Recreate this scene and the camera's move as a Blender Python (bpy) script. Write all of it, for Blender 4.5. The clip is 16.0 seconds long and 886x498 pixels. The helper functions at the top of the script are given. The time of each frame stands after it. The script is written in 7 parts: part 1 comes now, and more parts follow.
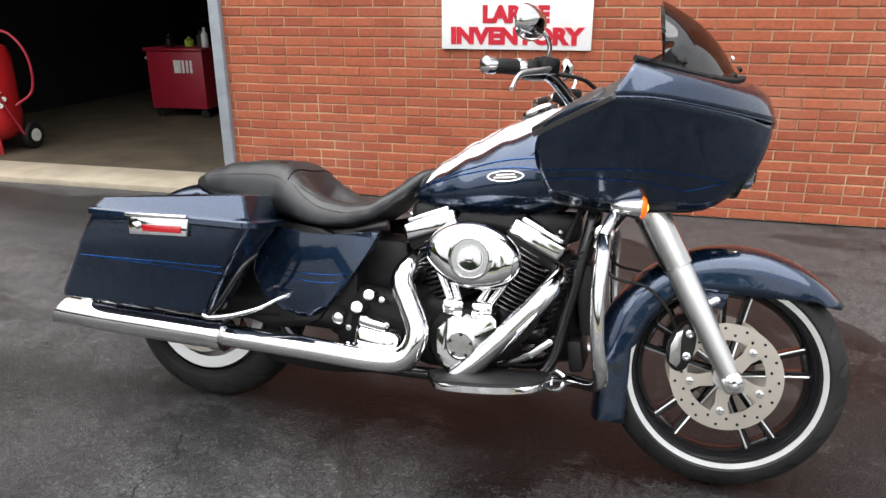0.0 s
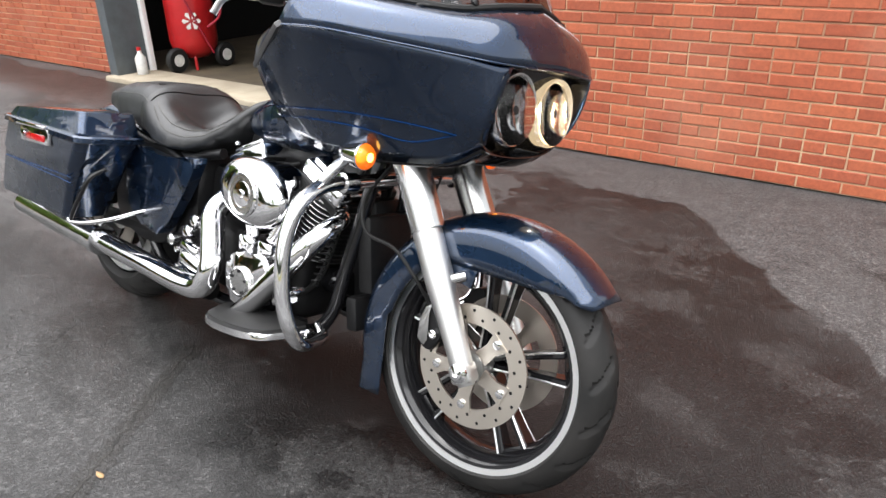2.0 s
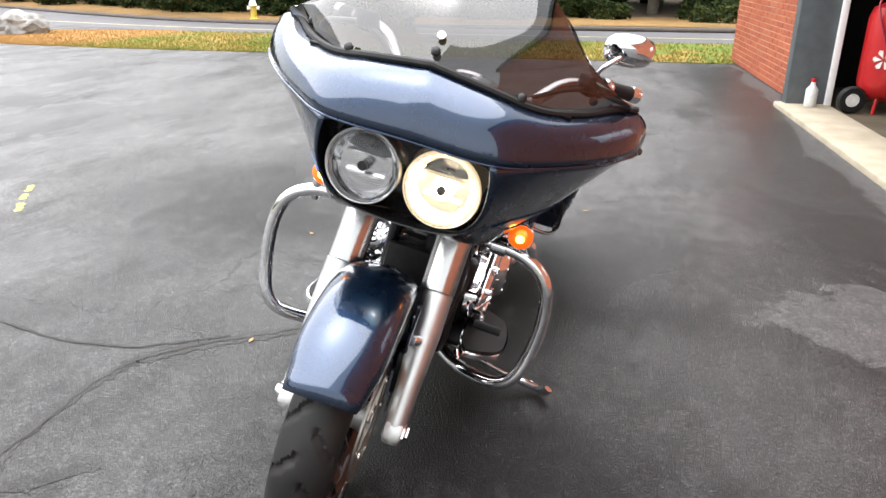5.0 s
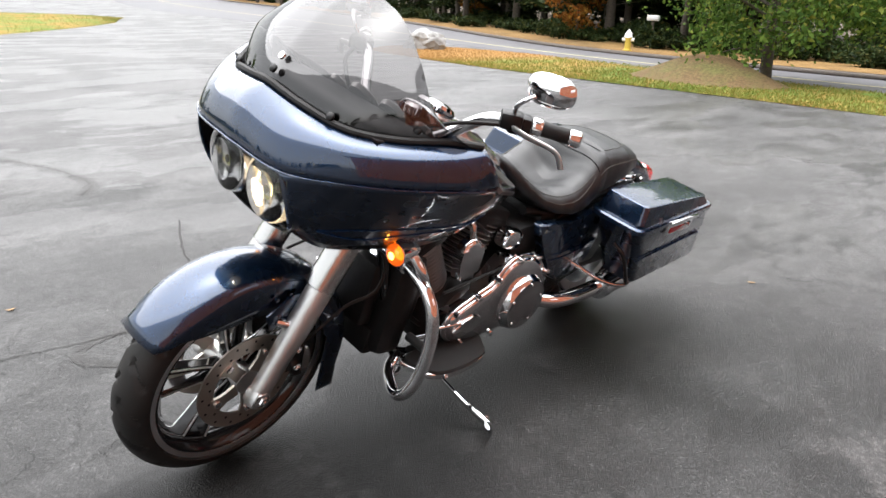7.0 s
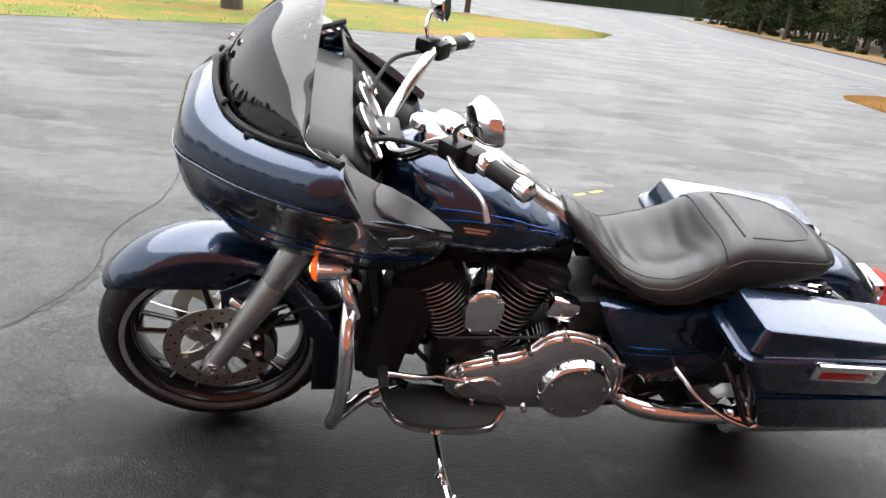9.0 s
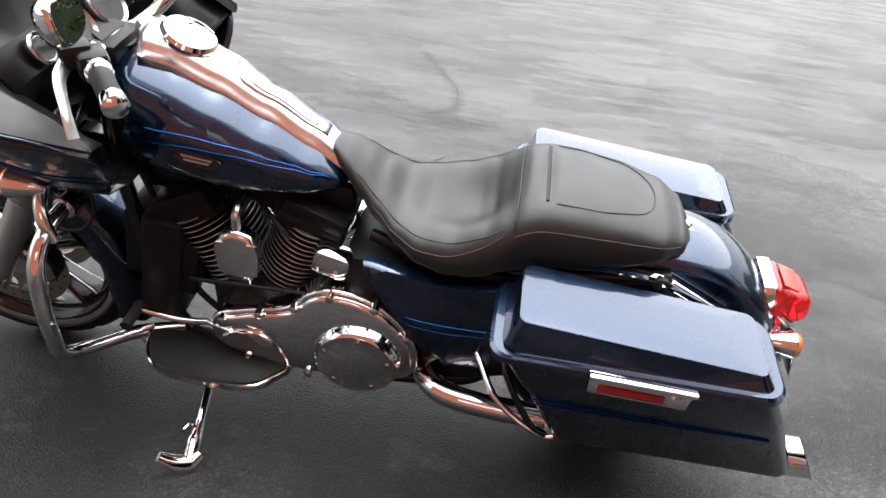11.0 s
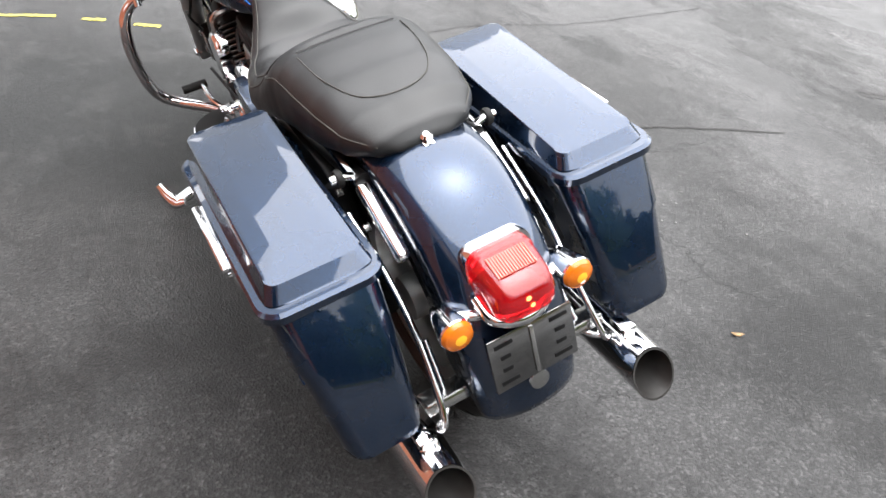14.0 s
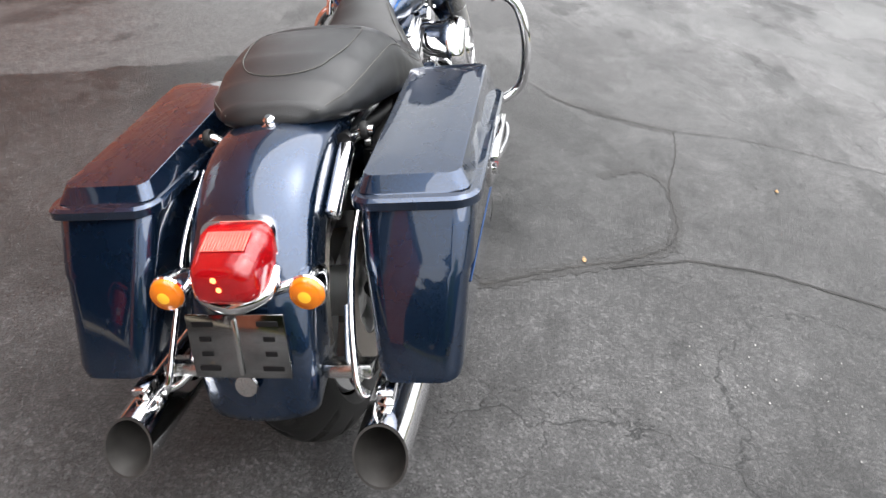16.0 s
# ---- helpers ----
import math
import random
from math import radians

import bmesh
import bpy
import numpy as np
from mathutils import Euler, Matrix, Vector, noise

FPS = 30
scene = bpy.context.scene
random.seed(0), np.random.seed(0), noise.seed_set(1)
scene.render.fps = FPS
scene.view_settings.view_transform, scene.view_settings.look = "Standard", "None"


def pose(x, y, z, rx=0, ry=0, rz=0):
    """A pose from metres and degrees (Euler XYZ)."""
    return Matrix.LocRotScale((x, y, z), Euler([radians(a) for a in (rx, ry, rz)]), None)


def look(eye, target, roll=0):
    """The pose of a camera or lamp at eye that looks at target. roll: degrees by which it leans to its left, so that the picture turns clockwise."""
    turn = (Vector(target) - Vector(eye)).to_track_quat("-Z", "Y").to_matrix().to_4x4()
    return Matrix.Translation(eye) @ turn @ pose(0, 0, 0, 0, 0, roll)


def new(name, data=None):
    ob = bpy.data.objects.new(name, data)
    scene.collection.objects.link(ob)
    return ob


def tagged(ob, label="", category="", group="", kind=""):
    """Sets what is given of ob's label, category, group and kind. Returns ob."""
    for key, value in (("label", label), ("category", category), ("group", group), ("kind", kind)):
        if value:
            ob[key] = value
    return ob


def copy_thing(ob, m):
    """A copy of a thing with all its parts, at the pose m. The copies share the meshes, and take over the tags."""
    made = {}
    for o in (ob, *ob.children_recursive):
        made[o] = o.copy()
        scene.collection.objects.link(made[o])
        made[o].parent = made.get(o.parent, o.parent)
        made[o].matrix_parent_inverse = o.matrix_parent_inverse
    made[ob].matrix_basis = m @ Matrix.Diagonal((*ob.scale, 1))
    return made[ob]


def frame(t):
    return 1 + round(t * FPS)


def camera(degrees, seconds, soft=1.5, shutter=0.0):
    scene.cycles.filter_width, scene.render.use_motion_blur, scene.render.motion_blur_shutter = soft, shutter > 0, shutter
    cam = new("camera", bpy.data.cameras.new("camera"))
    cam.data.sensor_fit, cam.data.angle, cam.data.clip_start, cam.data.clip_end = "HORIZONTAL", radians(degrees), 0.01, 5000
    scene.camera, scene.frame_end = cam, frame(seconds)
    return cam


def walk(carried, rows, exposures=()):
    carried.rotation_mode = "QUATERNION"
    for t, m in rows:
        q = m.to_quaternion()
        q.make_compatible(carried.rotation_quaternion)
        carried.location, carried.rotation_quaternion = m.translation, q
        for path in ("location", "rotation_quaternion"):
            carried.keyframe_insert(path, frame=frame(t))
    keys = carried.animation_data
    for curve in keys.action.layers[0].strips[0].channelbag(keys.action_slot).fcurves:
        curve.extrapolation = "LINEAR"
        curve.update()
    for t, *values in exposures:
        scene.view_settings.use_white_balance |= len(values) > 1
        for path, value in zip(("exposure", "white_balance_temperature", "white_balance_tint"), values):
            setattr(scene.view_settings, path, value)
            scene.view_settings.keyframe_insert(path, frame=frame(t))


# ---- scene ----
cam = camera(63.9, 16.0)

PATH = [
    (0, (1.367, -1.788, 1.265), (0.804, 0.008, 0.59), -0.2),
    (0.5, (1.67, -1.672, 1.249), (0.961, 0.059, 0.54), -1.1),
    (1, (1.952, -1.535, 1.243), (1.087, 0.107, 0.499), -1.4),
    (1.5, (2.193, -1.298, 1.233), (1.167, 0.231, 0.453), -0.5),
    (2, (2.419, -1.046, 1.215), (1.226, 0.329, 0.388), -1.7),
    (2.5, (2.598, -0.811, 1.232), (1.14, 0.254, 0.373), -3.4),
    (3, (2.736, -0.501, 1.243), (1.112, 0.336, 0.429), -0.5),
    (3.5, (2.853, -0.221, 1.241), (1.094, 0.283, 0.431), 0.3),
    (6, (2.754, 1.156, 1.215), (1.095, 0.302, 0.494), 1.6),
    (6.5, (2.577, 1.396, 1.231), (1.021, 0.373, 0.501), 2.7),
    (7, (2.376, 1.618, 1.233), (1.03, 0.303, 0.554), 1.6),
    (7.5, (2.118, 1.733, 1.233), (0.996, 0.212, 0.581), 2.8),
    (8, (1.838, 1.798, 1.245), (0.94, 0.134, 0.595), 5.8),
    (8.5, (1.556, 1.882, 1.25), (0.971, 0.089, 0.587), 6.3),
    (11, (0.349, 1.643, 1.236), (0.491, -0.155, 0.371), 7.3),
    (11.5, (0.108, 1.51, 1.221), (0.305, -0.242, 0.277), 6.7),
    (12, (-0.142, 1.398, 1.214), (0.265, -0.286, 0.215), 4.6),
    (12.5, (-0.409, 1.237, 1.212), (0.236, -0.326, 0.144), 5.3),
    (13, (-0.652, 1.099, 1.235), (0.271, -0.284, 0.123), 3.8),
    (13.5, (-0.883, 0.974, 1.232), (0.345, -0.149, 0.121), 2.5),
    (14, (-1.028, 0.738, 1.234), (0.353, -0.149, 0.091), 6.7),
    (14.5, (-1.152, 0.495, 1.214), (0.359, -0.162, 0.08), 6.9),
    (15, (-1.284, 0.265, 1.2), (0.355, -0.086, 0.108), 6.6),
    (15.5, (-1.262, -0.02, 1.186), (0.421, -0.139, 0.113), 8.3),
    (16, (-1.195, -0.26, 1.197), (0.502, -0.128, 0.146), 9.1),
]
EXPOSURES = [(0, 1.95), (1, 2.1), (2, 2.35), (3.5, 2.7), (6, 2.5), (7, 2.45), (8.5, 2.3), (11.5, 2.25), (13.5, 2.38), (14.5, 2.45), (16, 2.36)]
walk(cam, [(t, look(eye, target, roll)) for t, eye, target, roll in PATH], EXPOSURES)
SKY_STRENGTH = 0.07

# ==== place ====
# ---- world, sun, exposure ----
world = bpy.data.worlds.new("overcast_sky")
scene.world = world
world.use_nodes = True
wn = world.node_tree
wn.nodes.clear()
sky = wn.nodes.new("ShaderNodeTexSky")
sky.sky_type, sky.sun_disc = "NISHITA", False
sky.sun_elevation, sky.sun_rotation = radians(85), radians(210)
sky.air_density, sky.dust_density, sky.ozone_density = 1.4, 2.5, 1.0
soft = wn.nodes.new("ShaderNodeHueSaturation")
soft.inputs["Saturation"].default_value = 0.12
wbg = wn.nodes.new("ShaderNodeBackground")
wbg.inputs["Strength"].default_value = SKY_STRENGTH
wout = wn.nodes.new("ShaderNodeOutputWorld")
wn.links.new(sky.outputs[0], soft.inputs["Color"])
wn.links.new(soft.outputs[0], wbg.inputs["Color"])
wn.links.new(wbg.outputs[0], wout.inputs[0])
sun_data = bpy.data.lights.new("sun", "SUN")
sun_data.energy, sun_data.angle, sun_data.color = 1.5, radians(104), (0.985, 0.975, 0.99)
sun = new("sun", sun_data)
sun.matrix_world = look((-0.6, -3.0, 10), (0, 0, 0))


# ---- materials ----
class Nodes:
    """A material's node tree with short ways to add nodes."""

    def __init__(self, name):
        self.mat = bpy.data.materials.new(name)
        self.mat.use_nodes = True
        self.tree = self.mat.node_tree
        self.bsdf = self.tree.nodes["Principled BSDF"]
        self.out = self.tree.nodes["Material Output"]
        self.coord = self.add("ShaderNodeTexCoord")

    def add(self, kind, **values):
        node = self.tree.nodes.new(kind)
        for key, value in values.items():
            node.inputs[key.replace("_", " ")].default_value = value
        return node

    def link(self, a, b):
        self.tree.links.new(a, b)

    def noise(self, scale, detail=4.0, rough=0.55, space="Object", stretch=None):
        n = self.add("ShaderNodeTexNoise", Scale=scale, Detail=detail, Roughness=rough)
        source = self.coord.outputs[space]
        if stretch:
            m = self.add("ShaderNodeMapping")
            m.inputs["Scale"].default_value = stretch
            self.link(source, m.inputs["Vector"])
            source = m.outputs[0]
        self.link(source, n.inputs["Vector"])
        return n.outputs["Fac"]

    def ramp(self, fac, stops):
        r = self.add("ShaderNodeValToRGB")
        els = r.color_ramp.elements
        while len(els) < len(stops):
            els.new(0.5)
        for e, (pos, col) in zip(els, stops):
            e.position = pos
            e.color = (col, col, col, 1) if isinstance(col, (int, float)) else (*col, 1)
        self.link(fac, r.inputs["Fac"])
        return r.outputs["Color"]

    def mix(self, fac, a, b, mode="MIX"):
        m = self.add("ShaderNodeMix")
        m.data_type, m.blend_type = "RGBA", mode
        for value, key in ((fac, 0), (a, 6), (b, 7)):
            if isinstance(value, (int, float)):
                m.inputs[key].default_value = value if key == 0 else (value, value, value, 1)
            elif isinstance(value, tuple):
                m.inputs[key].default_value = (*value, 1)
            else:
                self.link(value, m.inputs[key])
        return m.outputs[2]

    def math(self, op, a, b):
        m = self.add("ShaderNodeMath")
        m.operation = op
        for k, value in enumerate((a, b)):
            if isinstance(value, (int, float)):
                m.inputs[k].default_value = value
            else:
                self.link(value, m.inputs[k])
        return m.outputs[0]

    def bump(self, height, strength=0.3, distance=0.002):
        b = self.add("ShaderNodeBump", Strength=strength, Distance=distance)
        self.link(height, b.inputs["Height"])
        self.link(b.outputs[0], self.bsdf.inputs["Normal"])
        return b

    def set(self, **values):
        for key, value in values.items():
            socket = self.bsdf.inputs[key.replace("_", " ")]
            if isinstance(value, bpy.types.NodeSocket):
                self.link(value, socket)
            else:
                socket.default_value = (*value, 1) if isinstance(value, tuple) and len(value) == 3 else value
        return self.mat


def make_paint(name, base, flake, rough=0.32):
    n = Nodes(name)
    col = n.mix(n.ramp(n.noise(900, 2), [(0.4, 0.0), (0.7, 1.0)]), base, flake)
    dust = n.ramp(n.noise(14, 6), [(0.5, rough), (0.75, rough + 0.08)])
    return n.set(Base_Color=col, Metallic=0.85, Roughness=dust, Coat_Weight=1.0, Coat_Roughness=0.025, Coat_IOR=1.62)


def make_metal(name, base, rough, spread=0.05, scale=30):
    n = Nodes(name)
    r = n.ramp(n.noise(scale, 6), [(0.35, rough), (0.75, rough + spread)])
    return n.set(Base_Color=base, Metallic=1.0, Roughness=r)


def make_plain(name, base, rough, other=None, scale=25, bump=0.0, bump_scale=400, spec=0.5):
    n = Nodes(name)
    other = other or tuple(c * 0.75 for c in base)
    col = n.mix(n.ramp(n.noise(scale, 6), [(0.35, 0.0), (0.7, 1.0)]), base, other)
    if bump:
        n.bump(n.noise(bump_scale, 3), bump)
    return n.set(Base_Color=col, Roughness=rough, Specular_IOR_Level=spec)


paint = make_paint("midnight_blue_paint", (0.0052, 0.016, 0.041), (0.0155, 0.043, 0.099), 0.27)
stripe_paint = make_metal("blue_pinstripe", (0.012, 0.064, 0.21), 0.22)
chrome = make_metal("chrome", (0.80, 0.80, 0.81), 0.045, 0.03)
dull_chrome = make_metal("brushed_steel", (0.55, 0.55, 0.54), 0.22, 0.04, 8)
satin = make_metal("satin_aluminium", (0.66, 0.66, 0.65), 0.36, 0.1, 12)
machined = make_metal("machined_rim", (0.90, 0.90, 0.90), 0.30, 0.02, 6)
disc_steel = make_metal("brake_disc_steel", (0.52, 0.475, 0.42), 0.36, 0.08, 12)
gloss_black = make_plain("gloss_black", (0.008, 0.008, 0.009), 0.12)
satin_black = make_plain("satin_black", (0.006, 0.006, 0.0065), 0.38, bump=0.05, spec=0.3)
engine_black = make_plain("engine_black", (0.008, 0.008, 0.0085), 0.45, (0.012, 0.012, 0.012), 60, 0.15, 400, 0.15)
plastic_grey = make_plain("dark_grey_plastic", (0.045, 0.044, 0.045), 0.36, bump=0.12, bump_scale=900)
rubber = make_plain("rubber", (0.008, 0.008, 0.0085), 0.58, (0.014, 0.014, 0.013), 18, 0.1, 250, 0.3)
tread_rubber = make_plain("tyre_rubber", (0.008, 0.008, 0.008), 0.5, (0.020, 0.019, 0.018), 9, 0.12, 180, 0.25)


def make_vinyl():
    n = Nodes("seat_vinyl")
    v = n.add("ShaderNodeTexVoronoi", Scale=520.0)
    n.link(n.coord.outputs["Object"], v.inputs["Vector"])
    n.bump(v.outputs["Distance"], 0.22, 0.001)
    r = n.ramp(n.noise(9, 5), [(0.35, 0.38), (0.7, 0.5)])
    col = n.mix(n.ramp(n.noise(6, 4), [(0.4, 0.0), (0.7, 1.0)]), (0.0072, 0.0080, 0.0088), (0.0115, 0.0122, 0.0130))
    return n.set(Base_Color=col, Roughness=r, Specular_IOR_Level=0.6)


vinyl = make_vinyl()
thread = make_plain("worn_seat_thread", (0.07, 0.068, 0.06), 0.7, (0.04, 0.04, 0.036), 30)


def make_lens(name, base, emit=0.0, emit_col=None, trans=0.5):
    n = Nodes(name)
    n.set(Base_Color=base, Roughness=0.08, Transmission_Weight=trans, IOR=1.45, Coat_Weight=0.6, Coat_Roughness=0.03)
    if emit:
        n.set(Emission_Color=emit_col or base, Emission_Strength=emit)
    return n.mat


amber = make_lens("amber_lens", (0.85, 0.22, 0.01), trans=0.3)
amber_bright = make_lens("bright_amber_lens", (0.95, 0.50, 0.03), trans=0.0)
amber_lit = make_lens("lit_amber_lens", (0.9, 0.20, 0.01), 0.10, (1.0, 0.16, 0.01), 0.2)
amber_bulb = make_lens("lit_amber_bulb", (1.0, 0.5, 0.1), 2.2, (1.0, 0.42, 0.06), 0.0)
red_lens = make_lens("red_lens", (0.66, 0.008, 0.014), 0.022, (1.0, 0.02, 0.02), 0.75)
red_window = make_lens("pale_red_lens", (0.80, 0.13, 0.10), 0.0, None, 0.2)
red_glow = make_lens("lit_tail_bulb", (1.0, 0.3, 0.1), 0.7, (1.0, 0.25, 0.08), 0.0)
red_reflector = make_lens("red_reflector", (0.35, 0.006, 0.01), trans=0.0)


def make_glass(name, tint, gloss=0.05, ior=1.5):
    n = Nodes(name)
    t = n.add("ShaderNodeBsdfTransparent")
    t.inputs[0].default_value = (*tint, 1)
    g = n.add("ShaderNodeBsdfGlossy")
    g.inputs["Roughness"].default_value = gloss
    f = n.add("ShaderNodeFresnel", IOR=ior)
    m = n.add("ShaderNodeMixShader")
    n.link(f.outputs[0], m.inputs[0])
    n.link(t.outputs[0], m.inputs[1])
    n.link(g.outputs[0], m.inputs[2])
    n.link(m.outputs[0], n.out.inputs[0])
    return n.mat


smoke = make_glass("smoked_screen", (0.15, 0.14, 0.14), 0.02, 1.85)
clear = make_glass("clear_lens", (0.93, 0.93, 0.93), 0.02)


def make_lamp_glow(name, strength, col):
    n = Nodes(name)
    return n.set(Base_Color=(0.9, 0.9, 0.85), Roughness=0.3, Emission_Color=col, Emission_Strength=strength)


lit_reflector = make_metal("lit_lamp_reflector", (0.85, 0.80, 0.70), 0.12, 0.05)
lit_reflector.node_tree.nodes["Principled BSDF"].inputs["Emission Color"].default_value = (1.0, 0.76, 0.46, 1)
lit_reflector.node_tree.nodes["Principled BSDF"].inputs["Emission Strength"].default_value = 0.13
lit_bulb = make_lamp_glow("lit_headlight_bulb", 34.0, (1.0, 0.84, 0.58))
lamp_silver = make_metal("lamp_silver", (0.93, 0.93, 0.94), 0.20, 0.06)


def make_asphalt(name="wet_asphalt", tint=None):
    n = Nodes(name)
    mid = n.noise(1.7, 6, 0.62)
    grain = n.add("ShaderNodeTexVoronoi", Scale=165.0)
    n.link(n.coord.outputs["Object"], grain.inputs["Vector"])
    fleck = n.noise(210, 2)
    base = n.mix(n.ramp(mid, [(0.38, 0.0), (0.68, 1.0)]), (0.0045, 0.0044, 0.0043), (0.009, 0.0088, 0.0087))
    # warped coordinates for ragged, crisp edges
    warp = n.add("ShaderNodeTexNoise", Scale=2.2, Detail=6.0, Roughness=0.65)
    n.link(n.coord.outputs["Object"], warp.inputs["Vector"])
    wv = n.add("ShaderNodeVectorMath")
    wv.operation = "MULTIPLY_ADD"
    n.link(warp.outputs["Color"], wv.inputs[0])
    wv.inputs[1].default_value = (0.55, 0.55, 0.0)
    n.link(n.coord.outputs["Object"], wv.inputs[2])
    # drier, paler patches
    dry = n.noise(0.42, 9, 0.66, "Object", (1.0, 1.5, 1.0))
    dry_a = n.ramp(dry, [(0.515, 0.0), (0.545, 0.7), (0.70, 1.0)])
    base = n.mix(dry_a, base, (0.020, 0.0196, 0.0194))
    dried = n.ramp(n.noise(2.3, 9, 0.70, "Object", (1.0, 1.25, 1.0)), [(0.545, 0.0), (0.570, 0.8), (0.70, 1.0)])
    base = n.mix(dried, base, (0.026, 0.0256, 0.0252))
    pale = n.ramp(n.noise(1.9, 10, 0.74), [(0.57, 0.0), (0.64, 0.25)])
    base = n.mix(pale, base, (0.042, 0.041, 0.0405))
    # sky sheen put into the colour: the ground pales away from the bike
    xyz = n.add("ShaderNodeSeparateXYZ")
    n.link(n.coord.outputs["Object"], xyz.inputs[0])
    wander = n.math("SUBTRACT", n.noise(0.9, 8, 0.68), 0.5)
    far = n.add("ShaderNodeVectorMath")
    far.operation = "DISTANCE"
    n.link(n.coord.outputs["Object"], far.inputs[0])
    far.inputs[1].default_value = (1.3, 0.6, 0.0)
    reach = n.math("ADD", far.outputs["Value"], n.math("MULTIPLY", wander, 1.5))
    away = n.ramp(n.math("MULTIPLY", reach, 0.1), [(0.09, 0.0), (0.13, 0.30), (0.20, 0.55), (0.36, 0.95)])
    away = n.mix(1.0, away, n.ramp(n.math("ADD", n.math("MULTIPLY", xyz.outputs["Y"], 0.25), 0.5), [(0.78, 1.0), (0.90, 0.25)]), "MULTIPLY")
    # the pale tones of that sheen, broken into streaks
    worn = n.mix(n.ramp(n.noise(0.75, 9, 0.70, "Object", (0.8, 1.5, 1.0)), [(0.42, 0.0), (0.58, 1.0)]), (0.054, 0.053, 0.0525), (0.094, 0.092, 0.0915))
    # this distance holds the painted sheen back around the bike's rear
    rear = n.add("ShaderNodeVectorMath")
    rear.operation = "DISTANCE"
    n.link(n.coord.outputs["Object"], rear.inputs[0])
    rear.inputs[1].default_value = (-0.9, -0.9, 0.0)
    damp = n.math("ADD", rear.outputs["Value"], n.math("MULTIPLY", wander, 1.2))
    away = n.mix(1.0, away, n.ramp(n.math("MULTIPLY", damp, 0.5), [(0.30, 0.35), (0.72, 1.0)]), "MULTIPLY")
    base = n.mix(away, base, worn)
    # more sheen painted as a paler spot to the left of the bike
    beside = n.add("ShaderNodeVectorMath")
    beside.operation = "DISTANCE"
    n.link(n.coord.outputs["Object"], beside.inputs[0])
    beside.inputs[1].default_value = (0.85, 1.0, 0.0)
    side_sheen = n.ramp(n.math("ADD", beside.outputs["Value"], n.math("MULTIPLY", wander, 0.9)), [(0.35, 0.8), (0.65, 0.0)])
    base = n.mix(side_sheen, base, (0.034, 0.0333, 0.033))
    # a dry strip along the wall with a ragged wet edge
    bay = n.ramp(n.math("MULTIPLY", n.math("SUBTRACT", xyz.outputs["X"], 1.2), 0.9), [(0.0, 0.0), (1.0, 1.0)])
    inland = n.math("ADD", n.math("ADD", xyz.outputs["Y"], n.math("MULTIPLY", wander, 0.75)), n.math("MULTIPLY", bay, 0.95))
    strip = n.ramp(n.math("MULTIPLY", inland, 0.25), [(0.497, 0.0), (0.505, 0.92)])
    base = n.mix(strip, base, (0.066, 0.064, 0.063))
    # a lace-edged drying patch beside it
    lace = n.math("ADD", n.noise(2.6, 9, 0.72), -0.5)
    spot = n.add("ShaderNodeVectorMath")
    spot.operation = "DISTANCE"
    n.link(n.coord.outputs["Object"], spot.inputs[0])
    spot.inputs[1].default_value = (0.20, 1.58, 0.0)
    drying = n.ramp(n.math("ADD", spot.outputs["Value"], n.math("MULTIPLY", lace, 1.6)), [(0.30, 0.85), (0.34, 0.0)])
    base = n.mix(drying, base, (0.058, 0.056, 0.055))
    mottle = n.ramp(n.noise(9, 6, 0.75), [(0.32, 0.78), (0.68, 1.35)])
    base = n.mix(1.0, base, mottle, "MULTIPLY")
    # worn hollows and long scuffs
    hollow = n.ramp(n.noise(0.85, 7, 0.62, "Object", (0.7, 1.6, 1.0)), [(0.58, 0.0), (0.62, 0.7)])
    base = n.mix(hollow, base, (0.022, 0.0215, 0.021))
    pebble = n.ramp(grain.outputs["Color"], [(0.15, 0.48), (0.5, 0.84), (0.72, 1.15), (0.86, 1.85)])
    base = n.mix(1.0, base, pebble, "MULTIPLY")
    stone = n.ramp(grain.outputs["Color"], [(0.70, 0.0), (0.95, 0.16)])
    base = n.mix(stone, base, (0.07, 0.069, 0.067))
    # a smooth film of water lies in shallow sheets
    film = n.ramp(n.noise(0.55, 8, 0.60, "Object", (1.0, 1.8, 1.0)), [(0.50, 0.0), (0.53, 0.8), (0.66, 1.0)])
    # cracks: thin veins between warped cells
    veins = 0.0
    for scale, width, lo, hi, where in ((0.55, 0.004, 0.54, 0.62, 0.4), (3.6, 0.009, 0.55, 0.62, 0.7), (9.0, 0.014, 0.62, 0.68, 0.9)):
        cell = n.add("ShaderNodeTexVoronoi", Scale=scale)
        cell.feature = "DISTANCE_TO_EDGE"
        n.link(wv.outputs[0], cell.inputs["Vector"])
        vein = n.ramp(cell.outputs["Distance"], [(0.0, 1.0), (width, 0.0)])
        keep = n.ramp(n.noise(where, 5, 0.6), [(lo, 0.0), (hi, 1.0)])
        vein = n.mix(1.0, vein, keep, "MULTIPLY")
        base = n.mix(vein, base, (0.004, 0.004, 0.004))
        veins = vein if veins == 0.0 else n.mix(1.0, veins, vein, "ADD")
    if tint:
        base = n.mix(0.4, base, tint)
    rough = n.mix(dry_a, 0.28, 0.40)
    rough = n.mix(n.ramp(away, [(0.4, 0.0), (1.0, 0.9)]), rough, 0.56)
    rough = n.mix(film, rough, 0.26)
    rough = n.mix(n.mix(1.0, strip, drying, "ADD"), rough, 0.5)
    rough = n.mix(n.ramp(fleck, [(0.35, 0.0), (0.65, 0.25)]), rough, 0.55)
    height = n.mix(0.35, n.noise(120, 6, 0.8), grain.outputs["Distance"])
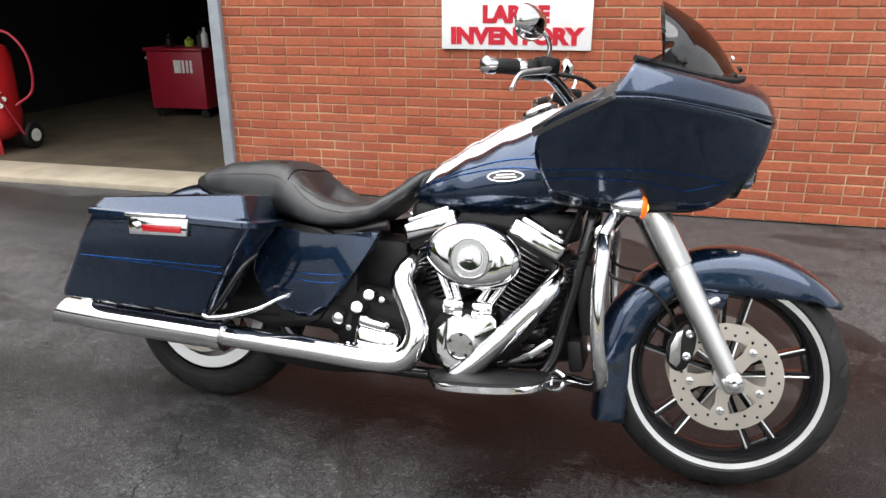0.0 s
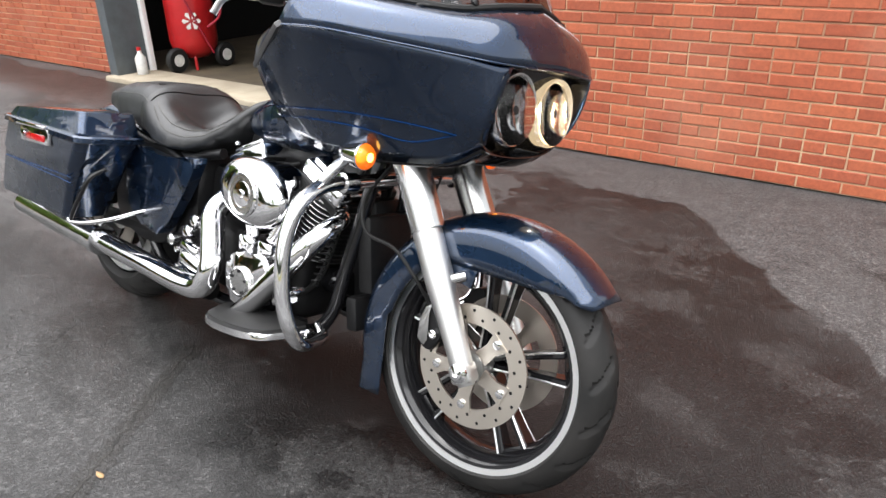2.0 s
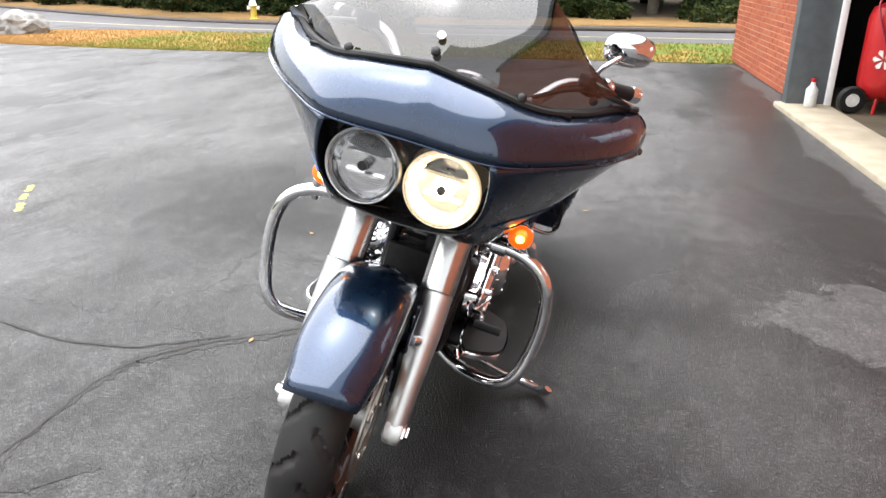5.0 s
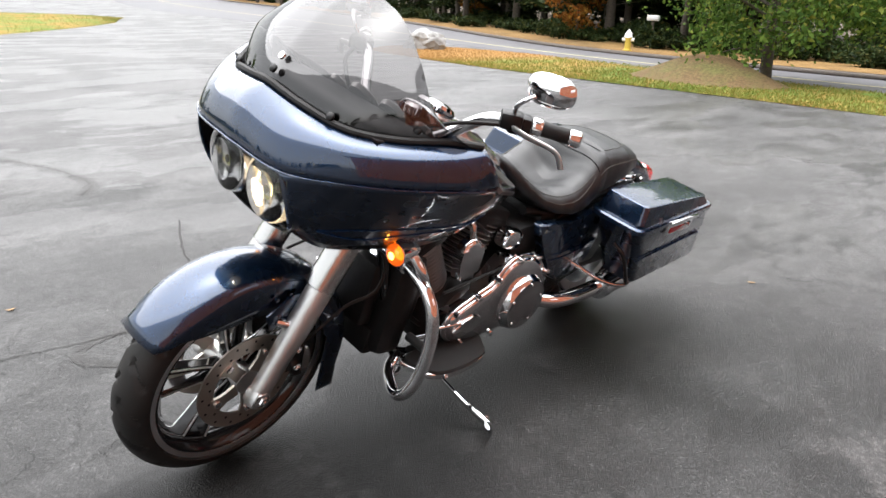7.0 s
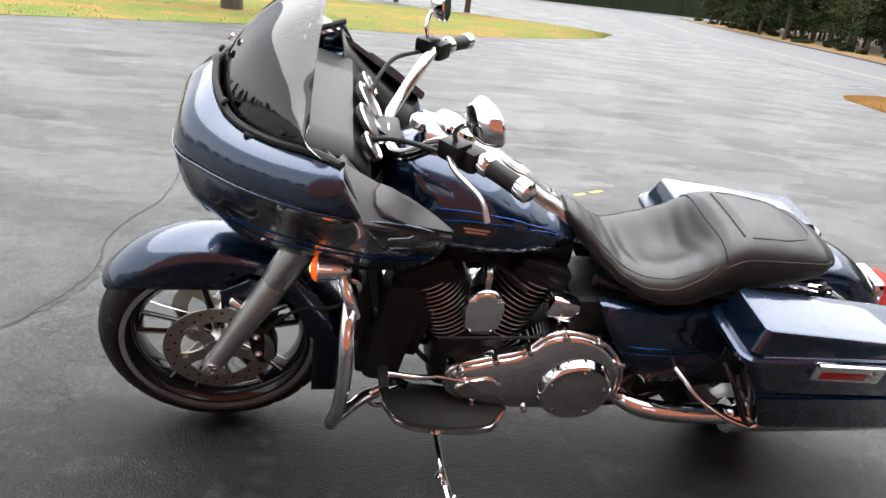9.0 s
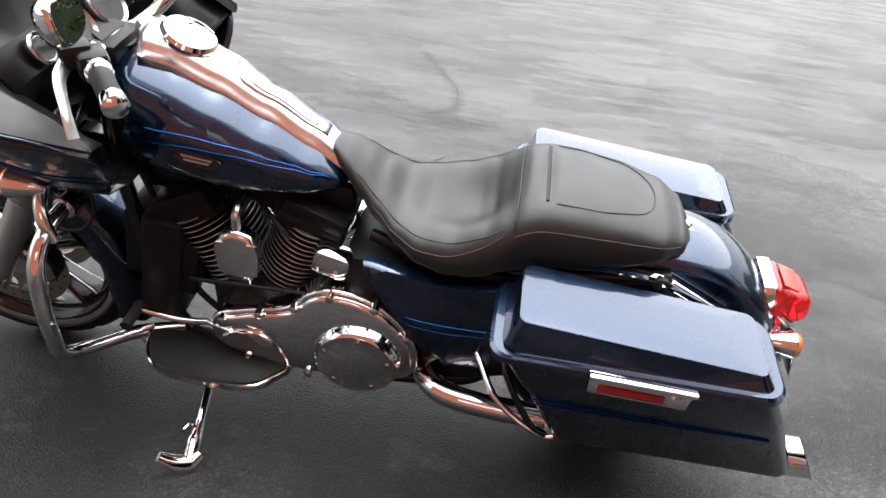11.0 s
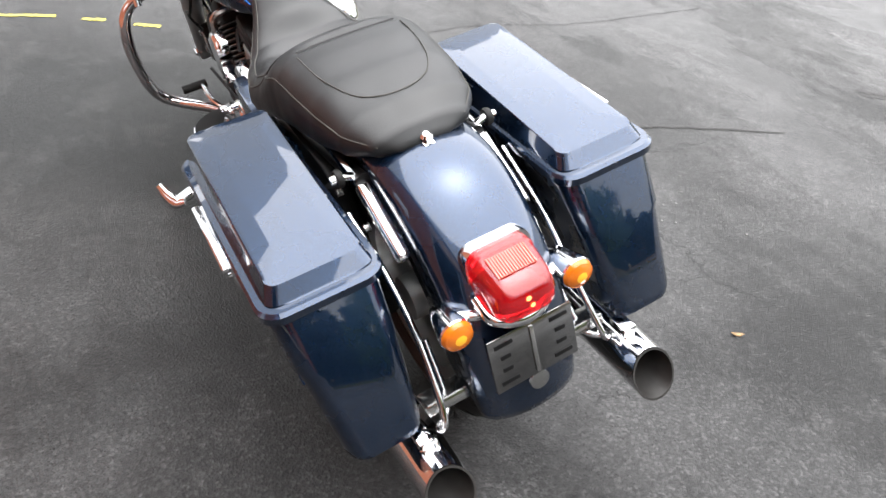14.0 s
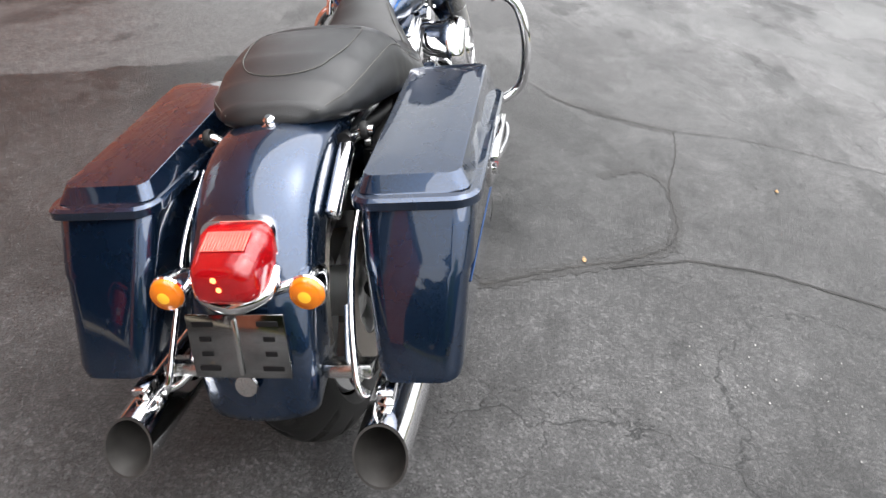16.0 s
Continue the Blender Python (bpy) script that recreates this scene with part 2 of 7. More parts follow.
    height = n.mix(veins, height, 0.0)
    bump = n.bump(height, 0.8, 0.009)
    n.link(n.ramp(film, [(0.0, 0.7), (1.0, 0.45)]), bump.inputs["Strength"])
    return n.set(Base_Color=base, Roughness=rough, IOR=1.35, Specular_IOR_Level=0.5)


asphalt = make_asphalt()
sunk_asphalt = make_asphalt("broken_asphalt", (0.012, 0.010, 0.008))


def make_brick():
    n = Nodes("red_brick")
    info = n.add("ShaderNodeObjectInfo")
    geo = n.add("ShaderNodeNewGeometry")
    pick = n.add("ShaderNodeMath")
    pick.operation = "ADD"
    n.link(info.outputs["Random"], pick.inputs[0])
    n.link(geo.outputs["Random Per Island"], pick.inputs[1])
    frac = n.add("ShaderNodeMath")
    frac.operation = "FRACT"
    n.link(pick.outputs[0], frac.inputs[0])
    tone = n.ramp(frac.outputs[0], [(0.0, (0.30, 0.068, 0.030)), (0.4, (0.36, 0.086, 0.037)), (0.75, (0.40, 0.106, 0.045)), (1.0, (0.33, 0.078, 0.037))])
    place = n.add("ShaderNodeTexNoise", Scale=45.0, Detail=6.0, Roughness=0.65)
    n.link(geo.outputs["Position"], place.inputs["Vector"])
    stain = n.add("ShaderNodeTexNoise", Scale=1.3, Detail=5.0)
    n.link(geo.outputs["Position"], stain.inputs["Vector"])
    col = n.mix(1.0, tone, n.ramp(place.outputs["Fac"], [(0.3, 0.7), (0.7, 1.1)]), "MULTIPLY")
    col = n.mix(n.ramp(stain.outputs["Fac"], [(0.55, 0.0), (0.75, 0.35)]), col, (0.45, 0.22, 0.14))
    n.bump(place.outputs["Fac"], 0.3, 0.004)
    return n.set(Base_Color=col, Roughness=0.78)


brick_mat = make_brick()
mortar = make_plain("mortar", (0.34, 0.17, 0.10), 0.9, (0.60, 0.44, 0.28), 1.8, 0.3, 90)
concrete = make_plain("concrete", (0.36, 0.31, 0.23), 0.75, (0.26, 0.22, 0.16), 5, 0.2, 120)
# tan lowered well below bare concrete, to carry the dimness inside
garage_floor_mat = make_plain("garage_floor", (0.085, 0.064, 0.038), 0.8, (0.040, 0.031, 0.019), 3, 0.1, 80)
grey_steel = make_plain("grey_painted_steel", (0.30, 0.33, 0.36), 0.45, (0.24, 0.26, 0.28), 12)
dark_steel = make_plain("dark_grey_painted_steel", (0.10, 0.115, 0.125), 0.5, (0.075, 0.085, 0.09), 10)
white_paint = make_plain("white_paint", (0.88, 0.88, 0.87), 0.4, (0.80, 0.80, 0.78), 8)
sign_red = make_plain("sign_red", (0.55, 0.012, 0.03), 0.4)
# near-black base: the interior's lack of light is put into the colour
garage_wall_mat = make_plain("darkened_garage_wall", (0.007, 0.0075, 0.007), 0.9, (0.004, 0.004, 0.004), 2)
tool_red = make_plain("red_enamel", (0.42, 0.012, 0.014), 0.3, (0.32, 0.01, 0.012), 6)
cart_red = make_plain("dark_red_enamel", (0.30, 0.012, 0.03), 0.4, (0.24, 0.01, 0.022), 6)
label_white = make_plain("white_marking", (0.72, 0.70, 0.66), 0.5)
yellow_mark = make_plain("yellow_marking_paint", (0.62, 0.56, 0.08), 0.7, (0.40, 0.37, 0.08), 40)
bottle_clear = make_plain("milky_plastic", (0.62, 0.62, 0.60), 0.3)
green_plastic = make_plain("lime_plastic", (0.28, 0.42, 0.04), 0.4)


# ---- shape helpers ----
def link_mesh(name, bm, material, parent=None, sharp=38):
    me = bpy.data.meshes.new(name)
    bmesh.ops.recalc_face_normals(bm, faces=bm.faces)
    bm.to_mesh(me)
    bm.free()
    for p in me.polygons:
        p.use_smooth = True
    me.set_sharp_from_angle(angle=radians(sharp))
    for m in material if isinstance(material, (list, tuple)) else (material,):
        me.materials.append(m)
    ob = new(name, me)
    ob.parent = parent
    return ob


def part(name, bm, material, parent, label="", sharp=38):
    """One mesh object under a thing or under a part."""
    return tagged(link_mesh(name, bm, material, parent, sharp), label)


def spline(points, steps=6, closed=False):
    """A smooth line through points."""
    p = [Vector(q) for q in points]
    n, out = len(p), []
    for i in range(n if closed else n - 1):
        a, b = p[i - 1] if (i or closed) else p[0] * 2 - p[1], p[i]
        c = p[(i + 1) % n]
        d = p[(i + 2) % n] if (closed or i + 2 < n) else c * 2 - b
        for k in range(steps):
            t = k / steps
            out.append(0.5 * (2 * b + (c - a) * t + (2 * a - 5 * b + 4 * c - d) * t * t + (3 * b - 3 * c + d - a) * t ** 3))
    if not closed:
        out.append(p[-1])
    return out


def loft(rings, caps=True, closed=True, bm=None):
    """A skin over rings of equally many points."""
    bm = bm or bmesh.new()
    rows = [[bm.verts.new(q) for q in ring] for ring in rings]
    m = len(rows[0])
    for a, b in zip(rows, rows[1:]):
        for j in range(m if closed else m - 1):
            bm.faces.new((a[j], a[(j + 1) % m], b[(j + 1) % m], b[j]))
    if caps and closed:
        bm.faces.new(rows[0][::-1])
        bm.faces.new(rows[-1])
    return bm


def tube(points, radius, n=10, steps=5, smooth=True, bm=None, closed=False, flat=1.0):
    """A round bar along a line; radius is one number or one for each point."""
    line = spline(points, steps, closed) if smooth else [Vector(q) for q in points]
    radii = [radius] * len(points) if isinstance(radius, (int, float)) else list(radius)
    rings, side = [], None
    total = len(line)
    for i, q in enumerate(line):
        if closed:
            d = line[(i + 1) % total] - line[i - 1]
        else:
            d = line[min(i + 1, total - 1)] - line[max(i - 1, 0)]
        d.normalize()
        if side is None:
            side = d.orthogonal().normalized()
        side = (side - d * side.dot(d)).normalized()
        other = d.cross(side)
        f = i / max(total - 1, 1) * (len(radii) - 1)
        k = min(int(f), len(radii) - 2) if len(radii) > 1 else 0
        r = radii[k] + (radii[min(k + 1, len(radii) - 1)] - radii[k]) * (f - k)
        rings.append([q + side * math.cos(a) * r + other * math.sin(a) * r * flat for a in (2 * math.pi * j / n for j in range(n))])
    if closed:
        rings.append(rings[0])
        bm = loft(rings, False, True, bm)
        bmesh.ops.remove_doubles(bm, verts=bm.verts, dist=1e-5)
        return bm
    return loft(rings, True, True, bm)


def lathe(profile, n, at, axis=(0, 1, 0), closed=False, bm=None):
    """Turns a profile of (radius, height) round an axis."""
    bm = bm or bmesh.new()
    ax = Vector(axis).normalized()
    u = Vector((1, 0, 0)) if abs(ax.x) < 0.9 else Vector((0, 0, 1))
    u = (u - ax * u.dot(ax)).normalized()
    w = ax.cross(u)
    at = Vector(at)
    cols = []
    for j in range(n):
        a = 2 * math.pi * j / n
        cols.append([at + ax * h + (u * math.cos(a) + w * math.sin(a)) * r for r, h in profile])
    rows = [[bm.verts.new(q) for q in col] for col in cols]
    m = len(profile)
    for j in range(n):
        a, b = rows[j], rows[(j + 1) % n]
        for k in range(m if closed else m - 1):
            bm.faces.new((a[k], b[k], b[(k + 1) % m], a[(k + 1) % m]))
    if not closed:
        for k, last in ((0, False), (m - 1, True)):
            if profile[k][0] > 1e-4:
                ring = [rows[j][k] for j in range(n)]
                bm.faces.new(ring if last else ring[::-1])
    bmesh.ops.remove_doubles(bm, verts=bm.verts, dist=1e-6)
    return bm


def block(at, size, bevel=0.004, turn=(0, 0, 0), segments=2, bm=None):
    """A box with rounded edges."""
    b = bmesh.new()
    bmesh.ops.create_cube(b, size=1.0)
    bmesh.ops.scale(b, vec=size, verts=b.verts)
    if bevel:
        bmesh.ops.bevel(b, geom=b.edges[:], offset=min(bevel, min(size) * 0.45), segments=segments, profile=0.5, affect="EDGES")
    bmesh.ops.transform(b, matrix=pose(*at, *turn), verts=b.verts)
    return merge(bm, b)


def merge(bm, b):
    if bm is None:
        return b
    me = bpy.data.meshes.new("tmp")
    b.to_mesh(me)
    b.free()
    bm.from_mesh(me)
    bpy.data.meshes.remove(me)
    return bm


def plate(outline, thick, place, bevel=0.003, segments=2, bm=None):
    """A flat piece: an outline (a, b) in the plane of place's x and y, with a thickness along its z."""
    b = bmesh.new()
    lo = [b.verts.new((p[0], p[1], 0)) for p in outline]
    hi = [b.verts.new((p[0], p[1], thick)) for p in outline]
    b.faces.new(lo[::-1])
    top = b.faces.new(hi)
    n = len(outline)
    for i in range(n):
        b.faces.new((lo[i], lo[(i + 1) % n], hi[(i + 1) % n], hi[i]))
    if bevel:
        bmesh.ops.bevel(b, geom=list(top.edges), offset=bevel, segments=segments, profile=0.5, affect="EDGES")
    bmesh.ops.transform(b, matrix=place, verts=b.verts)
    return merge(bm, b)


def round_rect(x0, x1, y0, y1, r, n=5):
    pts = []
    for cx, cy, a0 in ((x1 - r, y1 - r, 0), (x0 + r, y1 - r, 90), (x0 + r, y0 + r, 180), (x1 - r, y0 + r, 270)):
        for k in range(n + 1):
            a = radians(a0 + 90 * k / n)
            pts.append((cx + r * math.cos(a), cy + r * math.sin(a)))
    return pts


def side_place(s, y):
    """Outlines (x, z) of a bike's side, thickened outwards: s is -1 for its right and 1 for its left."""
    return Matrix(((1, 0, 0, 0), (0, 0, s, y * s), (0, 1, 0, 0), (0, 0, 0, 1)))


def smooth_outline(points, steps=4):
    return [(q.x, q.y) for q in spline([(a, b, 0) for a, b in points], steps, True)]


# ---- the motorcycle, built upright and then leaned on its stand ----
bike = new("motorcycle")
bike.matrix_world = pose(0, 0, 0, -14.3, 0, 0.6)
tagged(bike, "dark blue touring motorcycle with chrome engine, leaning on its side stand", "motorcycle")

FW = Vector((1.588, -0.01, 0.305))
RW = Vector((0.0, 0.0, 0.305))


def tyre_mesh(centre, radius, width, bead, grooves):
    """A tyre with chevron grooves cut into its tread."""
    n, prof = 324, []
    half = width / 2
    for k in range(33):
        a = -1 + 2 * k / 32
        ang = a * radians(100)
        y = half * math.sin(ang) / math.sin(radians(90)) * (1 if abs(a) < 0.9 else 1 - (abs(a) - 0.9) * 2.2)
        r = radius - half * (1 - math.cos(ang)) * 0.92
        prof.append((max(r, bead), y))
    bm = bmesh.new()
    rows = []
    for j in range(n):
        th = 2 * math.pi * j / n
        row = []
        for k, (r, y) in enumerate(prof):
            a = abs(-1 + 2 * k / 32)
            if 0.05 < a < 0.70:
                phase = (th * grooves / (2 * math.pi) + 1.5 * a - 0.7 * a * a + (0.5 if y > 0 else 0.0)) % 1.0
                cut = min(1.0, (0.70 - a) / 0.12, (a - 0.05) / 0.06)
                if phase < 0.07 + 0.11 * cut:
                    r -= 0.007 * cut
            row.append(bm.verts.new((centre.x + r * math.cos(th), centre.y + y, centre.z + r * math.sin(th))))
        rows.append(row)
    for j in range(n):
        a, b = rows[j], rows[(j + 1) % n]
        for k in range(32):
            bm.faces.new((a[k], b[k], b[k + 1], a[k + 1]))
    return bm


def build_front_wheel():
    c = FW
    rim = lathe([(0.232, -0.052), (0.252, -0.054), (0.256, -0.046), (0.246, -0.040), (0.226, -0.030), (0.222, 0.0), (0.226, 0.030), (0.246, 0.040), (0.256, 0.046), (0.252, 0.054), (0.232, 0.052), (0.214, 0.034), (0.208, 0.0), (0.214, -0.034)], 72, c, closed=True)
    wheel = part("front_wheel", rim, gloss_black, bike, "black cast wheel with machined lip")
    part("tyre", tyre_mesh(c, 0.312, 0.122, 0.249, 18), tread_rubber, wheel)
    for s in (-1, 1):
        lip = lathe([(0.2395, 0.0530 * s), (0.2535, 0.0545 * s), (0.2535, 0.0565 * s), (0.2395, 0.0550 * s)], 72, c, closed=True)
        part("rim_lip", lip, machined, wheel, "bright machined rim lip")
    part("hub", lathe([(0.018, -0.078), (0.034, -0.078), (0.036, -0.06), (0.030, -0.03), (0.030, 0.03), (0.036, 0.06), (0.034, 0.078), (0.018, 0.078)], 32, c), satin, wheel)
    for k in range(5):
        a = radians(14 + 72 * k)
        for d in (-1, 1):
            u = Vector((math.cos(a), 0, math.sin(a)))
            w = Vector((-math.sin(a), 0, math.cos(a)))
            rings = []
            for r, off, hw, hy in ((0.028, 0.008, 0.008, 0.026), (0.09, 0.018, 0.0085, 0.016), (0.16, 0.026, 0.0085, 0.018), (0.222, 0.034, 0.0095, 0.024)):
                q = c + u * r + w * off * d
                rings.append([q + w * e * hw + Vector((0, f * hy, 0)) for e, f in ((-1, -0.8), (-0.6, -1), (0.6, -1), (1, -0.8), (1, 0.8), (0.6, 1), (-0.6, 1), (-1, 0.8))])
            spoke = part("spoke", loft(rings), gloss_black, wheel)
            for s in (-1, 1):
                edge = [c + u * r + w * (off + 0.0062) * d + Vector((0, s * (hy + 0.0012), 0)) for r, off, hy in ((0.03, 0.008, 0.026), (0.09, 0.017, 0.016), (0.16, 0.025, 0.018), (0.222, 0.033, 0.024))]
                part("machined_edge", tube(edge, 0.0028, 6, 3), machined, spoke)
        q = c + u * 0.213
        part("spoke_web", block(q, (0.022, 0.036, 0.062), 0.004, (0, 90 - math.degrees(a) - 90, 0)), gloss_black, wheel)
    for s in (-1, 1):
        ring = lathe([(0.098, 0.070 * s), (0.142, 0.070 * s), (0.142, 0.075 * s), (0.098, 0.075 * s)], 72, c, closed=True)
        disc = part("brake_disc", ring, disc_steel, wheel, "drilled steel brake disc")
        holes = bmesh.new()
        for k in range(30):
            a = 2 * math.pi * k / 30
            r = 0.112 if k % 2 else 0.129
            lathe([(0.0, 0.0755 * s), (0.004, 0.0755 * s)], 8, c + Vector((r * math.cos(a), 0, r * math.sin(a))), bm=holes)
        tagged(part("drill_holes", holes, satin_black, disc), kind="stuff")
        for k in range(5):
            a = radians(50 + 72 * k)
            u, w = Vector((math.cos(a), 0, math.sin(a))), Vector((-math.sin(a), 0, math.cos(a)))
            arm = [c + u * r + w * e + Vector((0, 0.073 * s, 0)) for r, e in ((0.034, -0.019), (0.070, -0.016), (0.103, -0.026), (0.103, 0.026), (0.070, 0.016), (0.034, 0.019))]
            rings = [[q + Vector((0, h * s, 0)) for q in arm] for h in (-0.003, 0.004)]
            carrier = part("disc_carrier", loft(rings), disc_steel, disc)
            part("rivet", lathe([(0.010, 0.0), (0.010, 0.004), (0.005, 0.005), (0.0, 0.005)], 14, c + u * 0.092 + Vector((0, 0.077 * s, 0)), (0, s, 0)), chrome, carrier)
    return wheel


def build_rear_wheel():
    rim = lathe([(0.17, -0.07), (0.206, -0.072), (0.212, -0.062), (0.190, -0.045), (0.18, 0.0), (0.190, 0.045), (0.212, 0.062), (0.206, 0.072), (0.17, 0.07), (0.165, 0.0)], 64, RW, closed=True)
    wheel = part("rear_wheel", rim, machined, bike, "cast rear wheel with bright rim")
    part("tyre", tyre_mesh(RW, 0.311, 0.175, 0.208, 18), tread_rubber, wheel)
    part("hub", lathe([(0.02, -0.09), (0.055, -0.085), (0.05, 0.085), (0.02, 0.09)], 28, RW), satin, wheel)
    for k in range(5):
        a = radians(90 + 72 * k)
        u, w = Vector((math.cos(a), 0, math.sin(a))), Vector((-math.sin(a), 0, math.cos(a)))
        rings = [[RW + u * r + w * e * hw + Vector((0, f * 0.03, 0)) for e, f in ((-1, -1), (1, -1), (1, 1), (-1, 1))] for r, hw in ((0.04, 0.03), (0.17, 0.018))]
        part("spoke", loft(rings), gloss_black, wheel)
    part("brake_disc", lathe([(0.09, -0.105), (0.146, -0.105), (0.146, -0.11), (0.09, -0.11)], 60, RW, closed=True), disc_steel, wheel)
    return wheel


def sheet_over_wheel(centre, stations, half, crown, bm=None):
    """A mudguard: stations of (angle, outer radius, skirt radius, half width)."""
    rings = []
    for ang, ro, ri, hw in stations:
        a = radians(ang)
        u = Vector((math.cos(a), 0, math.sin(a)))
        row = []
        low = min(crown, (ro - ri) * 0.85 + 0.020)
        for k in range(-10, 11):
            f = k / 10
            if abs(f) <= 0.7:
                g = f / 0.7
                y = hw * math.sin(g * math.pi / 2 * 0.96)
                r = ro - low * (1 - math.cos(g * math.pi / 2 * 0.96))
            else:
                g = (abs(f) - 0.7) / 0.3
                y = hw * (1 if f > 0 else -1)
                r = (ro - low) + (min(ri, ro - low - 0.002) - (ro - low)) * g
            row.append(centre + u * r + Vector((0, y, 0)))
        rings.append(row)
    return loft(rings, False, False, bm)


def thicken(ob, depth):
    m = ob.modifiers.new("thickness", "SOLIDIFY")
    m.thickness, m.offset = depth, -1
    return ob


def build_front_fender():
    st = []
    for k in range(40):
        ang = 39 + (214 - 39) * k / 39
        ro = 0.350 - 0.008 * math.sin(radians((ang - 39) * 180 / 167))
        if ang < 118:
            ri = 0.2185 / math.sin(radians(ang))
        else:
            ri = 0.246 - 0.006 * min((ang - 118) / 60, 1.0)
        if ang > 165:
            # the rear skirt hangs straight down
            ro = max(ro, 0.338 / abs(math.cos(radians(ang))))
            ri = max(ri, 0.246 / abs(math.cos(radians(ang))))
        hw = 0.089 - 0.017 * max(0, (60 - ang) / 21) ** 1.6 - 0.010 * max(0, (ang - 160) / 50)
        st.append((ang, ro, min(ri, ro - 0.004), hw))
    skin = sheet_over_wheel(FW, st, 0.088, 0.045)
    for v in skin.verts:
        v.co.z = max(v.co.z, 0.142)
    bmesh.ops.remove_doubles(skin, verts=skin.verts, dist=0.0005)
    f = thicken(part("front_fender", skin, paint, bike, "glossy dark blue front mudguard"), 0.003)
    for s in (-1, 1):
        for x, z in ((1.505, 0.568), (1.545, 0.566)):
            part("bolt", lathe([(0.006, 0), (0.006, 0.004), (0.0, 0.005)], 12, (x, s * 0.087, z), (0, s, 0)), paint, f)
        part("fender_bracket", plate([(1.46, 0.50), (1.56, 0.48), (1.575, 0.53), (1.50, 0.57), (1.45, 0.56)], 0.006, side_place(s, 0.09)), paint, f)
    return f


def build_fork():
    for s in (-1, 1):
        y = s * 0.112 - 0.008
        foot_y = 0.106 if s > 0 else -0.139
        foot, knee, top = Vector((1.588, foot_y, 0.300)), Vector((1.430, y - 0.004, 0.578)), Vector((1.262, y, 0.874))
        d = (top - foot).normalized()
        leg = part("fork_leg", lathe([(0.0, -0.03), (0.018, -0.03), (0.024, -0.018), (0.026, 0.02), (0.028, 0.10), (0.034, 0.22), (0.034, (knee - foot).length), (0.030, (knee - foot).length + 0.004)], 28, foot, d), satin, bike, "satin aluminium fork slider")
        part("fork_cover", lathe([(0.036, 0.0), (0.0405, 0.003), (0.0415, 0.14), (0.0415, (top - knee).length), (0.02, (top - knee).length)], 28, knee, d), dull_chrome, leg, "steel upper fork cover")
        part("axle_nut", lathe([(0.022, -0.012), (0.022, 0.010), (0.014, 0.013), (0.013, 0.018), (0.006, 0.019), (0.006, 0.012), (0.0, 0.012)], 6 if s > 0 else 20, (1.588, foot_y + s * 0.016, 0.302), (0, s, 0)), chrome, leg)
        part("axle_clamp", block((1.588, foot_y, 0.298), (0.052, 0.046, 0.046), 0.01, (0, -28, 0)), satin, leg)
        boss = foot + d * 0.205
        part("fender_stud", lathe([(0.013, 0), (0.013, 0.056), (0.010, 0.062), (0.0, 0.063)], 14, boss, (0.85, -0.35 * s, 0.42)), chrome, leg)
        cal = [(1.475, 0.40), (1.50, 0.43), (1.525, 0.425), (1.53, 0.37), (1.515, 0.315), (1.49, 0.30), (1.465, 0.32), (1.462, 0.36)]
        caliper = part("brake_caliper", plate(smooth_outline([(a - 0.035, b) for a, b in cal], 3), 0.045, side_place(s, 0.062), 0.008), satin_black, leg, "black brake caliper")
        part("caliper_face", plate([(1.432, 0.325), (1.452, 0.312), (1.462, 0.33), (1.455, 0.39), (1.462, 0.415), (1.445, 0.405), (1.432, 0.37)], 0.006, side_place(s, 0.107), 0.002), dull_chrome, caliper)
        for x, z in ((1.474, 0.345), (1.478, 0.405)):
            part("caliper_bolt", lathe([(0.011, 0), (0.011, 0.008), (0.006, 0.010), (0.006, 0.004), (0, 0.004)], 12, (x, s * 0.107, z), (0, s, 0)), chrome, caliper)
    part("triple_clamp", block((1.29, -0.008, 0.80), (0.07, 0.30, 0.05), 0.012, (0, -29, 0)), satin_black, bike)
    part("headlight_bracket", block((1.33, 0, 0.70), (0.03, 0.21, 0.03), 0.01, (0, 0, 0)), engine_black, bike)
    for s in (-1, 1):
        part("brake_hose", tube([(1.30, s * 0.10, 0.72), (1.24, s * 0.13, 0.62), (1.27, s * 0.15, 0.545), (1.36, s * 0.145, 0.525), (1.42, s * 0.13, 0.47), (1.45, s * 0.10, 0.41)], 0.0045, 8), rubber, bike)


# fairing lines from the rear of a side to the middle of the nose (x, y, z), for the left half
TRIM = [(1.285, 0.392, 1.062), (1.335, 0.345, 1.058), (1.42, 0.285, 1.048), (1.495, 0.205, 1.047), (1.537, 0.11, 1.066), (1.553, 0.0, 1.083)]
CREASE = [(1.245, 0.432, 0.975), (1.335, 0.415, 0.978), (1.45, 0.345, 0.970), (1.55, 0.255, 0.962), (1.622, 0.160, 0.957), (1.640, 0.0, 0.962)]


def curve_at(points, f, mirror=1):
    line = spline(points, 12)
    g = f * (len(line) - 1)
    k = min(int(g), len(line) - 2)
    q = line[k].lerp(line[k + 1], g - k)
    return Vector((q.x, q.y * mirror, q.z))


